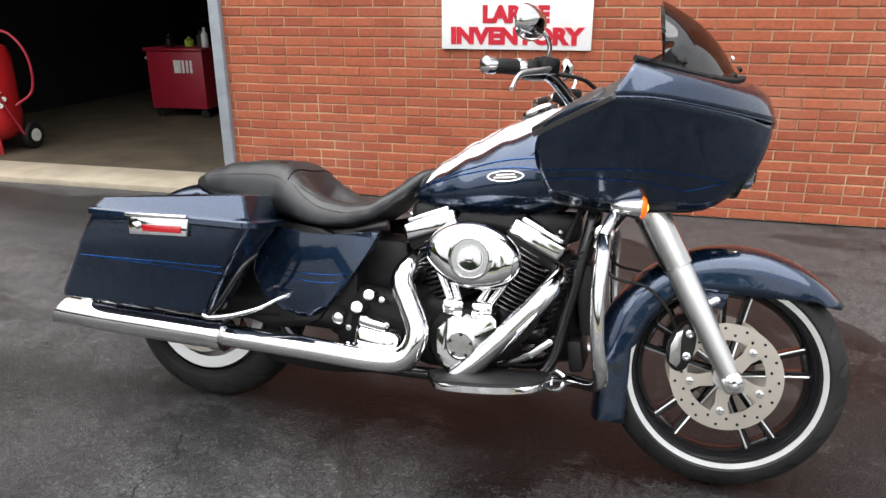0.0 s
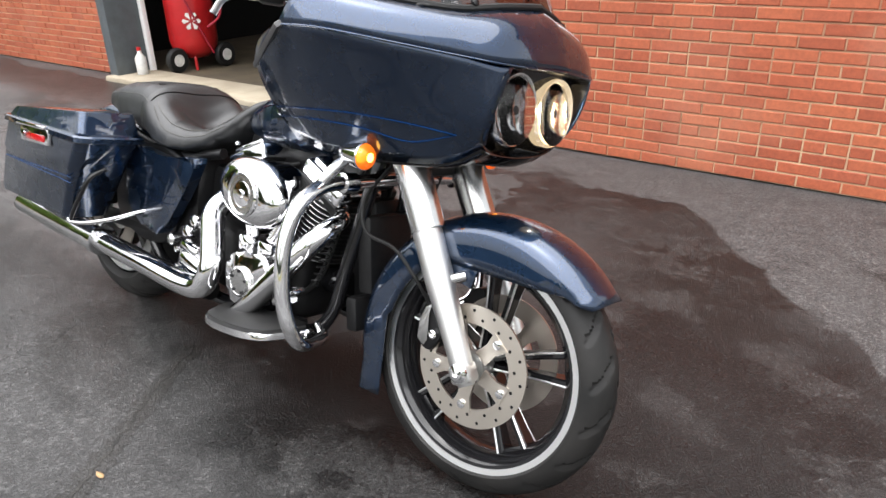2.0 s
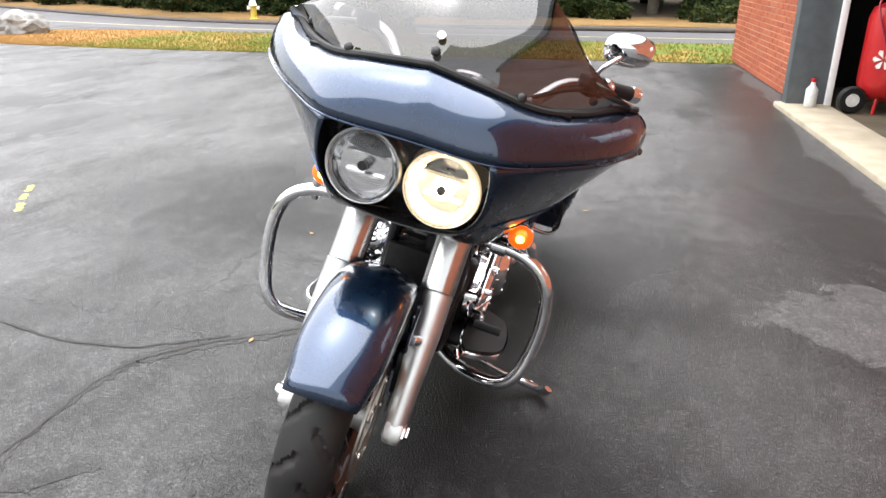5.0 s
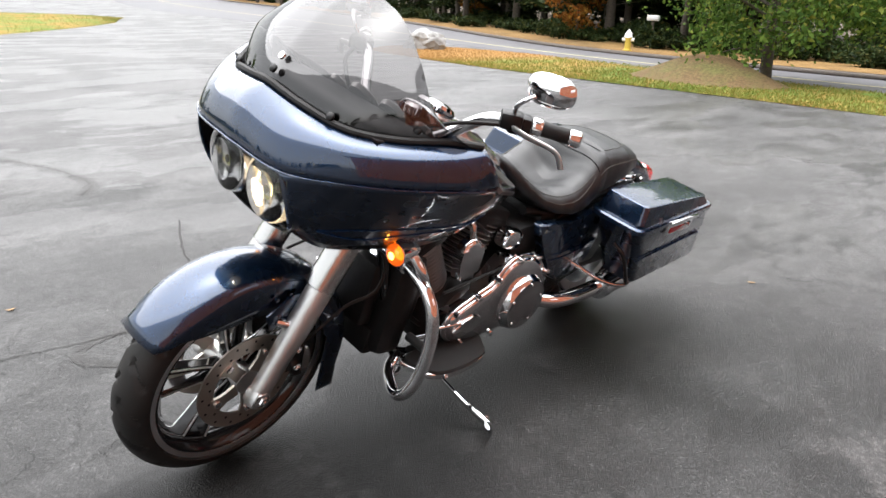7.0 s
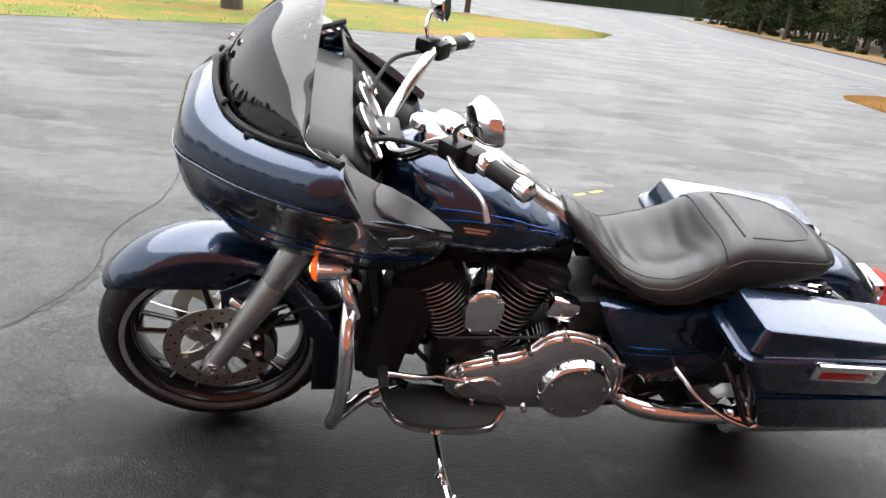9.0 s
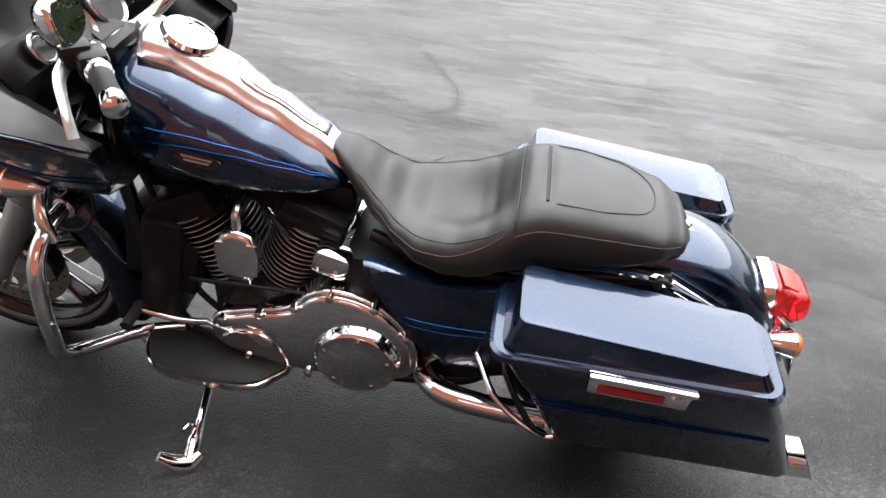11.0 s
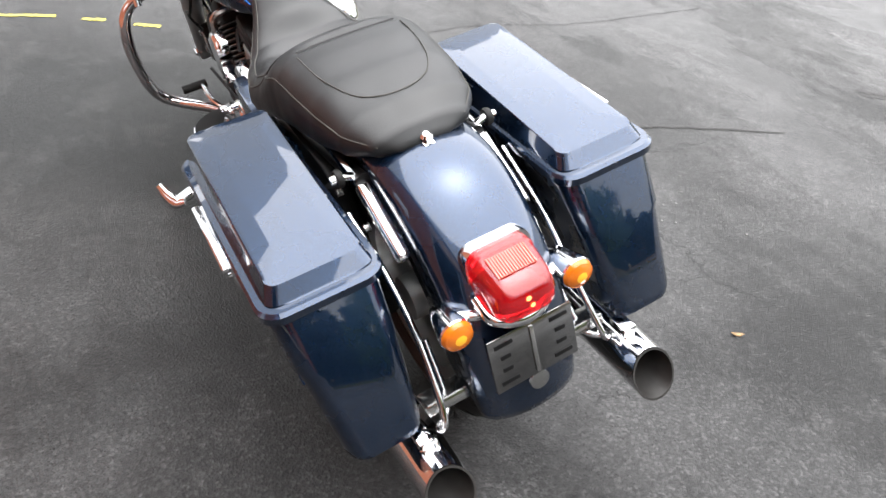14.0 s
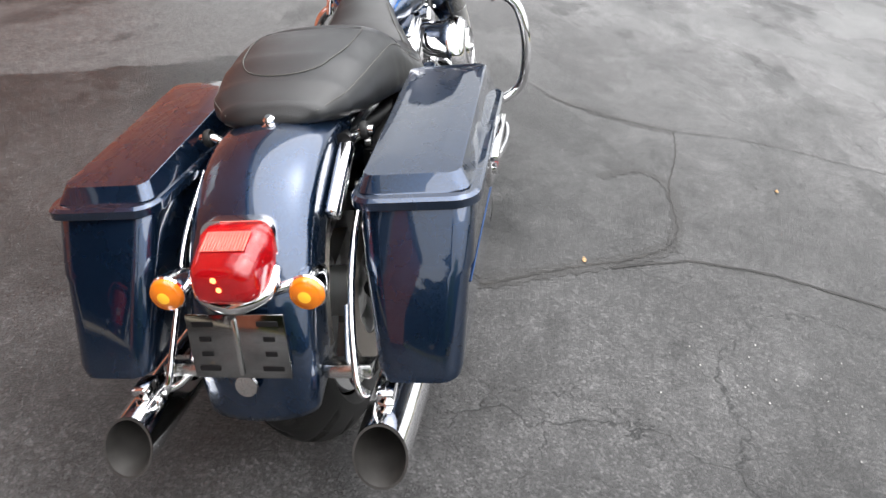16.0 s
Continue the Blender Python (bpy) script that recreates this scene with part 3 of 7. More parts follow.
def build_fairing():
    # upper skin, from one side over the nose to the other
    n = 30
    cols = [(i / n, 1) for i in range(n)] + [(1, 1)] + [(i / n, -1) for i in range(n - 1, -1, -1)]
    rings = []
    for f, m in cols:
        a, b = curve_at(TRIM, f, m), curve_at(CREASE, f, m)
        row = []
        for k in range(11):
            g = k / 10
            q = a.lerp(b, g)
            out = Vector((0.55, 0.55 * m * (1 - f), 0.6)).normalized()
            row.append(q + out * 0.026 * math.sin(math.pi * g) ** 0.9)
        rings.append(row)
    fairing = thicken(part("fairing", loft(rings, False, False), paint, bike, "frame-mounted dark blue fairing with twin headlights"), 0.004)
    for s in (-1, 1):
        top = [(1.245, 0.432, 0.975), (1.335, 0.415, 0.978), (1.45, 0.345, 0.970), (1.55, 0.255, 0.962), (1.622, 0.160, 0.957)]
        mid = [(1.078, 0.348, 0.890), (1.20, 0.355, 0.872), (1.37, 0.305, 0.862), (1.51, 0.225, 0.860), (1.598, 0.168, 0.858)]
        low = [(1.115, 0.245, 0.735), (1.23, 0.235, 0.722), (1.37, 0.200, 0.728), (1.49, 0.165, 0.745), (1.562, 0.130, 0.790)]
        rings = []
        for i in range(25):
            f = i / 24
            a, b, c = (curve_at(p, f, s) for p in (top, mid, low))
            row = []
            for k in range(13):
                g = k / 12
                row.append(a * (2 * g * g - 3 * g + 1) + b * (4 * g - 4 * g * g) + c * (2 * g * g - g))
            rings.append(row)
        side = thicken(part("side_panel", loft(rings, False, False), paint, fairing), 0.004)
        for pts in ([(1.085, 0.315, 0.806), (1.20, 0.338, 0.815), (1.33, 0.288, 0.822), (1.44, 0.232, 0.818), (1.525, 0.190, 0.808)],
                    [(1.09, 0.296, 0.785), (1.20, 0.308, 0.794), (1.33, 0.270, 0.794), (1.43, 0.222, 0.780), (1.525, 0.190, 0.808)]):
            # lay the stripe on the panel
            line = [surface_point(rings, q.x, q.z) + Vector((0.0004, s * 0.0012, 0)) for q in spline(pts, 8)]
            part("pinstripe", tube(line, 0.0016, 6, 1, False), stripe_paint, side, "bright blue pinstripe")
        part("crease_bead", tube([curve_at(CREASE, f / 24, s) for f in range(25)], 0.0022, 8, 1, False), paint, side)
        # black under-tray
        rings = []
        for i in range(13):
            a = curve_at(low, i / 12, s)
            rings.append([a, Vector((a.x - 0.01, a.y * 0.72, a.z - 0.012)), Vector((a.x - 0.02, 0.02 * s, a.z - 0.004))])
        thicken(part("lower_panel", loft(rings, False, False), gloss_black, fairing), 0.003)
        # inner wing: a dark lip behind the skin, with a grey pad that tapers towards the rider
        wing = [[Vector((x, s * y, z)) for x, y, z in row] for row in (
            ((1.300, 0.360, 1.055), (1.245, 0.415, 0.978), (1.160, 0.375, 0.925), (1.080, 0.340, 0.885)),
            ((1.290, 0.290, 1.030), (1.230, 0.310, 0.975), (1.160, 0.290, 0.915), (1.095, 0.262, 0.860)),
            ((1.290, 0.240, 1.000), (1.240, 0.250, 0.940), (1.170, 0.230, 0.870), (1.120, 0.215, 0.790)))]
        wing = [[p for p in spline(r, 5)] for r in wing]
        thicken(part("inner_wing", loft(wing, False, False), satin_black, fairing, "black inner fairing wing"), 0.006)
        p0, p1, p2 = Vector((1.325, s * 0.335, 1.062)), Vector((1.252, s * 0.438, 0.968)), Vector((1.068, s * 0.345, 0.884))
        ax = (p2 - p1).normalized()
        up = ax.cross(p0 - p1).normalized()
        up = up if up.z > 0 else -up
        lat = up.cross(ax)
        q0, q2 = Vector(((p0 - p1).dot(ax), (p0 - p1).dot(lat))), Vector(((p2 - p1).dot(ax), (p2 - p1).dot(lat)))
        g = 1 if q0.y > 0 else -1
        rim = [(0.0, 0.0), (q2.x * 0.5, 0.0), (q2.x, 0.0), (q2.x + 0.004, g * 0.018), (q2.x * 0.72, g * (abs(q0.y) * 0.34 + 0.012)), (q0.x * 0.45, q0.y * 0.80), (q0.x, q0.y), (q0.x * 0.6, q0.y * 0.6)]
        pl = Matrix.Translation(p1) @ Matrix((ax, lat, up)).transposed().to_4x4()
        part("wing_pad", plate(rim, 0.012, pl, 0.005), plastic_grey, fairing, "dark grey speaker panel")
        pad = [(0.045, g * 0.020), (q2.x - 0.012, g * 0.010), (q2.x - 0.010, g * 0.018), (q2.x * 0.70, g * abs(q0.y) * 0.36), (0.055, g * abs(q0.y) * 0.62)]
        part("speaker_pad", plate(smooth_outline(pad, 3), 0.021, pl, 0.006), plastic_grey, fairing)
    # dash and gauges
    dash = [[Vector((x, y, z)) for y in (-0.27, -0.16, -0.05, 0.05, 0.16, 0.27)] for x, z in ((1.47, 1.050), (1.36, 1.035), (1.265, 1.010), (1.225, 0.955), (1.24, 0.86))]
    thicken(part("inner_panel", loft(dash, False, False), satin_black, fairing, "black instrument panel"), 0.006)
    for y, r in ((-0.06, 0.048), (0.06, 0.048), (-0.165, 0.03), (0.165, 0.03)):
        q, ax = Vector((1.232, y, 0.985)), Vector((-0.82, 0, 0.57))
        g = part("gauge", lathe([(r, 0.0), (r + 0.004, 0.012), (r, 0.016), (r - 0.006, 0.010), (0, 0.010)], 28, q, ax), dull_chrome, fairing, "chrome-ringed round gauge")
        part("dial", lathe([(r - 0.007, 0.0112), (0, 0.0112)], 28, q, ax), plastic_grey, g)
    # headlight opening
    bez = []
    for y, z in ((0.166, 0.946), (0.172, 0.87), (0.155, 0.81), (0.11, 0.778), (0.0, 0.768)):
        bez.append((y, z))
    ring = bez + [(-y, z) for y, z in bez[-2::-1]] + [(-0.09, 0.957), (0.0, 0.959), (0.09, 0.957)]
    loop = spline([(0, y, z) for y, z in ring], 5, True)

    def nose_x(y, z):
        return 1.630 - 0.35 * y * y - 0.36 * (0.957 - z)

    outer = [Vector((nose_x(q.y, q.z), q.y, q.z)) for q in loop]
    rings = []
    for scale, back in ((1.015, -0.006), (1.01, 0.001), (0.985, 0.0), (0.97, -0.014), (0.95, -0.042)):
        rings.append([Vector((q.x + back, q.y * scale, 0.865 + (q.z - 0.865) * scale)) for q in outer])
    nac = loft(rings, False)
    last = rings[-1]
    vs = [nac.verts.new(q) for q in last]
    nac.faces.new(vs)
    part("headlight_surround", nac, gloss_black, fairing, "glossy black twin headlight surround")
    for s in (-1, 1):
        c, ax = Vector((1.586, 0.080 * s, 0.872)), Vector((1, 0.05 * s, 0.10))
        bowl = bmesh.new()
        u, w = Vector((0, 1, 0)), Vector((0, 0, 1))
        rows = []
        for r, h in ((0.010, -0.052), (0.022, -0.049), (0.036, -0.043), (0.048, -0.033), (0.058, -0.019), (0.066, -0.004), (0.071, 0.004), (0.075, 0.005), (0.077, -0.002), (0.074, -0.024)):
            ring = []
            for j in range(96):
                t = 2 * math.pi * j / 96
                # pressed reflector: upright flutes above and below, a plain band between
                flute = 0.0026 * abs(math.sin(9 * math.sin(t) * r / 0.06)) if 0.012 < r < 0.068 else 0.0
                ring.append(c + ax.normalized() * (h + flute) + (u * math.cos(t) + w * math.sin(t)) * r)
            rows.append(ring)
        loft(rows, True, True, bowl)
        lamp = part("headlight", bowl, lit_reflector if s > 0 else lamp_silver, fairing, "lit round headlight" if s > 0 else "round headlight with pressed silver reflector", sharp=60)
        part("reflector_step", lathe([(0.060, -0.012), (0.066, -0.002), (0.064, -0.001), (0.057, -0.012)], 40, c, ax, closed=True), lit_reflector if s > 0 else chrome, lamp)
        for e in (-1, 1):
            part("reflector_shelf", block(c + Vector((-0.026, 0, 0.024 * e)), (0.030, 0.080, 0.003), 0.001, (0, 12 * e, 0), 1), lit_reflector if s > 0 else chrome, lamp)
        part("lens", lathe([(0.072, 0.004), (0.06, 0.011), (0.03, 0.016), (0.0, 0.018)], 36, c, ax), clear, lamp).visible_shadow = False
        part("bulb", lathe([(0.0, -0.03), (0.022 if s > 0 else 0.010, -0.028), (0.022 if s > 0 else 0.010, -0.012), (0.0, -0.004)], 18, c, ax), lit_bulb if s > 0 else gloss_black, lamp)
        part("bulb_cap", lathe([(0.009, -0.002), (0.010, 0.004), (0.0, 0.006)], 14, c, ax), satin_black, lamp)
    # windscreen and its rubber trim
    for name, mat in (("windscreen", smoke),):
        rings = []
        for f, m in cols:
            a = curve_at(TRIM, max(f, 0.05), m)
            t = curve_at([(1.350, 0.318, 1.075), (1.348, 0.272, 1.132), (1.342, 0.215, 1.198), (1.331, 0.125, 1.258), (1.327, 0.0, 1.281)], max(f, 0.05), m)
            a = a + Vector((-0.004, 0, -0.012))
            row = []
            for k in range(9):
                g = k / 8
                q = a.lerp(t, g)
                row.append(q + Vector((0.035, 0.03 * m * (1 - f), 0.02)) * math.sin(math.pi * g) * 0.8)
            rings.append(row)
        screen = thicken(part(name, loft(rings, False, False), mat, bike, "smoked plastic windscreen"), 0.0)
        screen.modifiers.clear()
    trim_line = [curve_at(TRIM, f, m) + Vector((0.003, 0.002 * m, 0.004)) for f, m in cols]
    part("screen_trim", tube(trim_line, 0.0075, 8, 1, False), rubber, fairing, "black rubber screen trim")
    for y, x, z in ((0, 1.541, 1.108), (0.172, 1.515, 1.066), (-0.172, 1.515, 1.066), (0.30, 1.392, 1.075), (-0.30, 1.392, 1.075)):
        part("screw", lathe([(0.009, 0), (0.009, 0.006), (0.005, 0.009), (0, 0.009)], 14, (x, y, z), (0.8, y, 0.6)), satin_black, screen)
    part("vent_screw", lathe([(0.009, 0), (0.008, 0.005), (0, 0.006)], 14, (1.523, 0.0, 1.135), (0.8, 0, 0.6)), chrome, screen)
    return fairing


def surface_point(rings, x, z):
    """The point of a grid of points that stands at (x, z), by the four points round it."""
    best, out = 1e9, None
    for a, b in zip(rings, rings[1:]):
        for k in range(len(a) - 1):
            q = (a[k] + b[k] + a[k + 1] + b[k + 1]) / 4
            d = (q.x - x) ** 2 + (q.z - z) ** 2
            if d < best:
                best, out = d, (a[k], b[k], a[k + 1], q)
    p, u, w, q = out
    nrm = (u - p).cross(w - p)
    y = p.y - (nrm.x * (x - p.x) + nrm.z * (z - p.z)) / nrm.y
    return Vector((x, y, z))


def build_signal(x, y, z, front, lit, parent):
    ax = Vector((1 if front else -1, 0, 0))
    body = part("turn_signal", lathe([(0.0, -0.075), (0.012, -0.068), (0.022, -0.045), (0.029, -0.012), (0.0315, 0.0), (0.0300, 0.003)], 28, (x, y, z), ax), chrome, parent, "lit amber indicator in a chrome bullet" if lit else "amber indicator in a chrome bullet")
    part("lens", lathe([(0.0295, 0.0), (0.028, 0.008), (0.022, 0.014), (0.012, 0.0175), (0.0, 0.018)], 28, (x, y, z), ax), amber_lit if lit else amber, body)
    if not lit:
        # unlit lens: its bright middle is painted on as a paler disc
        part("pale_centre", lathe([(0.012, 0.0172), (0.007, 0.0186), (0.0, 0.019)], 18, (x, y, z), ax), amber_bright, body)
    part("bulb" if lit else "lens_ring", lathe([(0.011, 0.0172), (0.006, 0.0192), (0.0, 0.0196)] if lit else [(0.0245, 0.0100), (0.026, 0.0122), (0.0235, 0.0136), (0.0225, 0.0130)], 20, (x, y, z), ax, closed=not lit), amber_bulb if lit else amber, body)
    return body


def build_saddlebag(s):
    def ring(z, x0, x1, y0, y1, r):
        return [Vector((x, s * y, z)) for x, y in round_rect(x0, x1, y0, y1, r)]

    rings = [ring(0.338, -0.318, 0.160, 0.222, 0.330, 0.03), ring(0.343, -0.333, 0.174, 0.208, 0.345, 0.035), ring(0.36, -0.330, 0.183, 0.205, 0.350, 0.035),
             ring(0.50, -0.262, 0.255, 0.192, 0.366, 0.035), ring(0.51, -0.257, 0.260, 0.190, 0.372, 0.035), ring(0.60, -0.205, 0.318, 0.184, 0.378, 0.035)]
    bag = part("saddlebag", loft(rings), paint, bike, "hard dark blue saddlebag with chrome latch")

    def lid_ring(inset, rise, flat):
        row = []
        for x, y in round_rect(-0.218 + inset, 0.335 - inset * 1.15, 0.172 + inset * 0.55, 0.388 - inset * 0.75, 0.040 if rise < 0.05 else 0.020):
            f = (x + 0.2) / 0.53
            crown = 0.036 + 0.046 * (1 - (1 - min(max(f, 0), 1)) ** 1.7)
            row.append(Vector((x, s * y, 0.602 + flat + rise * crown)))
        return row

    rings = [lid_ring(0.012, 0, -0.008), lid_ring(0.0, 0, -0.002), lid_ring(0.0, 0, 0.012), lid_ring(0.006, 0, 0.017), lid_ring(0.020, 0, 0.017), lid_ring(0.023, 0.10, 0.015), lid_ring(0.0405, 0.94, 0.006), lid_ring(0.0435, 0.99, 0.004), lid_ring(0.048, 1.0, 0.0035), lid_ring(0.09, 1.03, 0.0035)]
    lid = part("lid", loft(rings), paint, bag, sharp=26)
    latch = part("latch", plate([(-0.052, 0.611), (0.145, 0.618), (0.141, 0.562), (-0.046, 0.554)], 0.012, side_place(s, 0.379), 0.004), chrome, bag, "chrome latch with red reflector")
    part("latch_lip", block((0.047, s * 0.397, 0.6135), (0.200, 0.016, 0.012), 0.004, (0, -2, 0)), chrome, latch)
    part("reflector", block((0.062, s * 0.392, 0.578), (0.125, 0.006, 0.020), 0.003, (0, -2, 0)), red_reflector, latch, "red reflector strip")
    part("lock", lathe([(0.011, 0), (0.011, 0.008), (0.004, 0.009), (0, 0.009)], 14, (-0.022, s * 0.389, 0.580), (0, s, 0)), chrome, latch)
    for zz in (0.0, 1.0):
        line = []
        for k in range(9):
            f = k / 8
            x = -0.235 + 0.475 * f
            z = 0.475 + 0.010 * f - 0.018 * f * zz
            y = 0.366 - (0.50 - z) * 0.115 + 0.0008
            line.append((x, s * y, z))
        part("pinstripe", tube(line, 0.0016, 6, 1, False), stripe_paint, bag, "bright blue pinstripe")
    part("bag_guard", tube([(0.165, s * 0.335, 0.338), (0.185, s * 0.335, 0.334), (0.24, s * 0.315, 0.342), (0.30, s * 0.275, 0.362), (0.335, s * 0.22, 0.385), (0.36, s * 0.17, 0.40)], 0.0075, 10), chrome, bike, "chrome saddlebag guard tube")
    part("guard_stay", tube([(0.300, s * 0.290, 0.52), (0.282, s * 0.330, 0.485), (0.225, s * 0.345, 0.385), (0.185, s * 0.335, 0.340)], 0.0075, 10), gloss_black, bike)
    part("rear_guard", tube([(-0.03, s * 0.165, 0.60), (-0.16, s * 0.160, 0.535), (-0.255, s * 0.160, 0.44), (-0.33, s * 0.172, 0.335), (-0.325, s * 0.185, 0.312), (-0.295, s * 0.150, 0.33), (-0.22, s * 0.14, 0.42)], 0.0065, 10), chrome, bike)
    part("bag_support", block((-0.285, s * 0.150, 0.335), (0.05, 0.085, 0.025), 0.004, (0, 20, 0)), dull_chrome, bike)
    post = part("docking_post", tube([(0.005, s * 0.115, 0.640), (0.005, s * 0.150, 0.655), (0.005, s * 0.172, 0.655)], 0.009, 12, 3), chrome, bike)
    part("grommet", lathe([(0.016, 0), (0.018, 0.006), (0.016, 0.012), (0, 0.012)], 16, (0.005, s * 0.150, 0.655), (0, s, 0)), rubber, post)
    strut = part("fender_strut", block((-0.088, s * 0.124, 0.600), (0.165, 0.028, 0.030), 0.009, (0, -27, 0), 3), chrome, bike, "chrome fender strut cover")
    part("strut_end", tube([(0.20, s * 0.128, 0.640), (0.09, s * 0.128, 0.652), (-0.01, s * 0.126, 0.642)], [0.006, 0.009, 0.012], 8, 4), chrome, strut)
    for x, z in ((0.055, 0.612), (0.075, 0.575), (-0.05, 0.57)):
        part("strut_bolt", lathe([(0.009, 0), (0.009, 0.012), (0.004, 0.014), (0, 0.014)], 10, (x, s * 0.138, z), (0, s, 0)), dull_chrome, strut)
    return bag


def build_exhaust(s):
    tip = Vector((-0.41, s * 0.222, 0.268))
    line = [tip, Vector((-0.25, s * 0.224, 0.264)), Vector((0.0, s * 0.228, 0.262)), Vector((0.145, s * 0.230, 0.260))]
    can = tube(line, [0.046, 0.048, 0.048, 0.046], 28, 4, True)
    can.faces.ensure_lookup_table()
    bmesh.ops.delete(can, geom=[f for f in can.faces if len(f.verts) > 8 and f.calc_center_median().x < -0.3], context="FACES_ONLY")
    for v in can.verts:
        if v.co.x < -0.38:
            v.co.x -= (v.co.z - 0.268) * -0.55 + 0.012
    muffler = part("muffler", can, chrome, bike, "chrome slip-on muffler with slash-cut tip")
    bore = bmesh.new()
    ring = [2 * math.pi * k / 28 for k in range(28)]
    o, a = ([tip + Vector((-0.012 + 0.55 * r * math.sin(t), r * math.cos(t), r * math.sin(t))) for t in ring] for r in (0.0465, 0.0425))
    b = [Vector((-0.20, q.y, q.z)) for q in a]
    loft([o, a, b], False, True, bore)
    bore.faces.new([bore.verts.new(q) for q in b])
    bmesh.ops.translate(bore, vec=(-0.0015, 0, 0), verts=bore.verts)
    part("bore", bore, make_bore, muffler, "sooty inside of the tip")
    part("clamp", lathe([(0.040, -0.02), (0.050, -0.018), (0.050, 0.018), (0.040, 0.02)], 24, (0.158, s * 0.230, 0.260), (1, 0, 0)), chrome, muffler)
    part("clamp_bolt", block((0.158, s * 0.232, 0.312), (0.02, 0.014, 0.022), 0.004), chrome, muffler)
    part("hanger", block((-0.33, s * 0.222, 0.322), (0.045, 0.03, 0.022), 0.004), chrome, muffler)
    if s < 0:
        part("exhaust_pipe", tube([(0.15, -0.230, 0.260), (0.45, -0.232, 0.256), (0.66, -0.232, 0.252), (0.742, -0.228, 0.272), (0.770, -0.222, 0.34), (0.735, -0.20, 0.41), (0.700, -0.175, 0.465), (0.700, -0.13, 0.505), (0.715, -0.06, 0.53)], 0.034, 20, 8), chrome, bike, "chrome rear exhaust header with heat shield")
        part("front_exhaust_pipe", tube([(0.875, -0.20, 0.225), (0.935, -0.20, 0.278), (1.022, -0.19, 0.377), (1.105, -0.165, 0.478), (1.125, -0.10, 0.53), (1.08, -0.05, 0.55)], [0.028, 0.031, 0.031, 0.030, 0.025, 0.023], 18, 7), chrome, bike, "chrome front exhaust header with heat shield")
        part("lower_pipe", tube([(0.70, -0.17, 0.235), (0.50, -0.18, 0.215), (0.30, -0.17, 0.215)], 0.03, 14, 4), engine_black, bike)
    else:
        part("exhaust_pipe", tube([(0.15, 0.228, 0.260), (0.33, 0.224, 0.262), (0.43, 0.200, 0.262), (0.485, 0.13, 0.258), (0.51, 0.04, 0.25)], 0.029, 18, 7), chrome, bike, "chrome crossover exhaust pipe")


make_bore = make_plain("sooty_metal", (0.03, 0.028, 0.026), 0.5, (0.012, 0.011, 0.010), 20)


def interp(table, x):
    """Values of a table of (x, a, b, ...) at x, eased from row to row."""
    if x <= table[0][0]:
        return table[0][1:]
    for a, b in zip(table, table[1:]):
        if x <= b[0]:
            t = (x - a[0]) / (b[0] - a[0])
            t = t * t * (3 - 2 * t) * 0.5 + t * 0.5
            return tuple(p + (q - p) * t for p, q in zip(a[1:], b[1:]))
    return table[-1][1:]


# x, top, bottom, half width
TANK = [(0.680, 0.728, 0.700, 0.045), (0.70, 0.750, 0.690, 0.077), (0.76, 0.792, 0.676, 0.110), (0.85, 0.846, 0.668, 0.138), (0.95, 0.900, 0.670, 0.153), (1.04, 0.938, 0.678, 0.156), (1.11, 0.951, 0.694, 0.146), (1.165, 0.930, 0.730, 0.112), (1.185, 0.895, 0.77, 0.07)]
# x, crown, lower edge, half width, height of the widest line (0..1), squareness
SEAT = [(-0.052, 0.706, 0.690, 0.050, 0.45, 2.2), (-0.032, 0.732, 0.680, 0.100, 0.45, 2.5), (0.02, 0.757, 0.666, 0.136, 0.40, 2.8), (0.11, 0.779, 0.648, 0.154, 0.36, 3.2), (0.20, 0.790, 0.632, 0.163, 0.34, 3.4), (0.27, 0.793, 0.620, 0.168, 0.34, 3.4), (0.298, 0.788, 0.614, 0.174, 0.34, 3.2), (0.318, 0.762, 0.611, 0.178, 0.36, 3.0), (0.340, 0.712, 0.609, 0.181, 0.42, 2.9), (0.365, 0.668, 0.606, 0.184, 0.46, 2.9), (0.40, 0.648, 0.603, 0.187, 0.46, 2.9), (0.45, 0.644, 0.601, 0.187, 0.46, 3.0), (0.51, 0.655, 0.604, 0.172, 0.46, 2.9), (0.56, 0.684, 0.616, 0.143, 0.44, 2.6), (0.61, 0.730, 0.644, 0.112, 0.42, 2.4), (0.65, 0.764, 0.684, 0.088, 0.4, 2.3), (0.69, 0.788, 0.728, 0.066, 0.4, 2.2), (0.715, 0.796, 0.770, 0.04, 0.4, 2.0)]
# x, height of the bolsters at the sides of the rider's bucket
RIM = [(0.25, 0.793), (0.30, 0.784), (0.335, 0.762), (0.38, 0.732), (0.44, 0.700), (0.51, 0.686), (0.56, 0.692), (0.61, 0.726), (0.66, 0.766)]


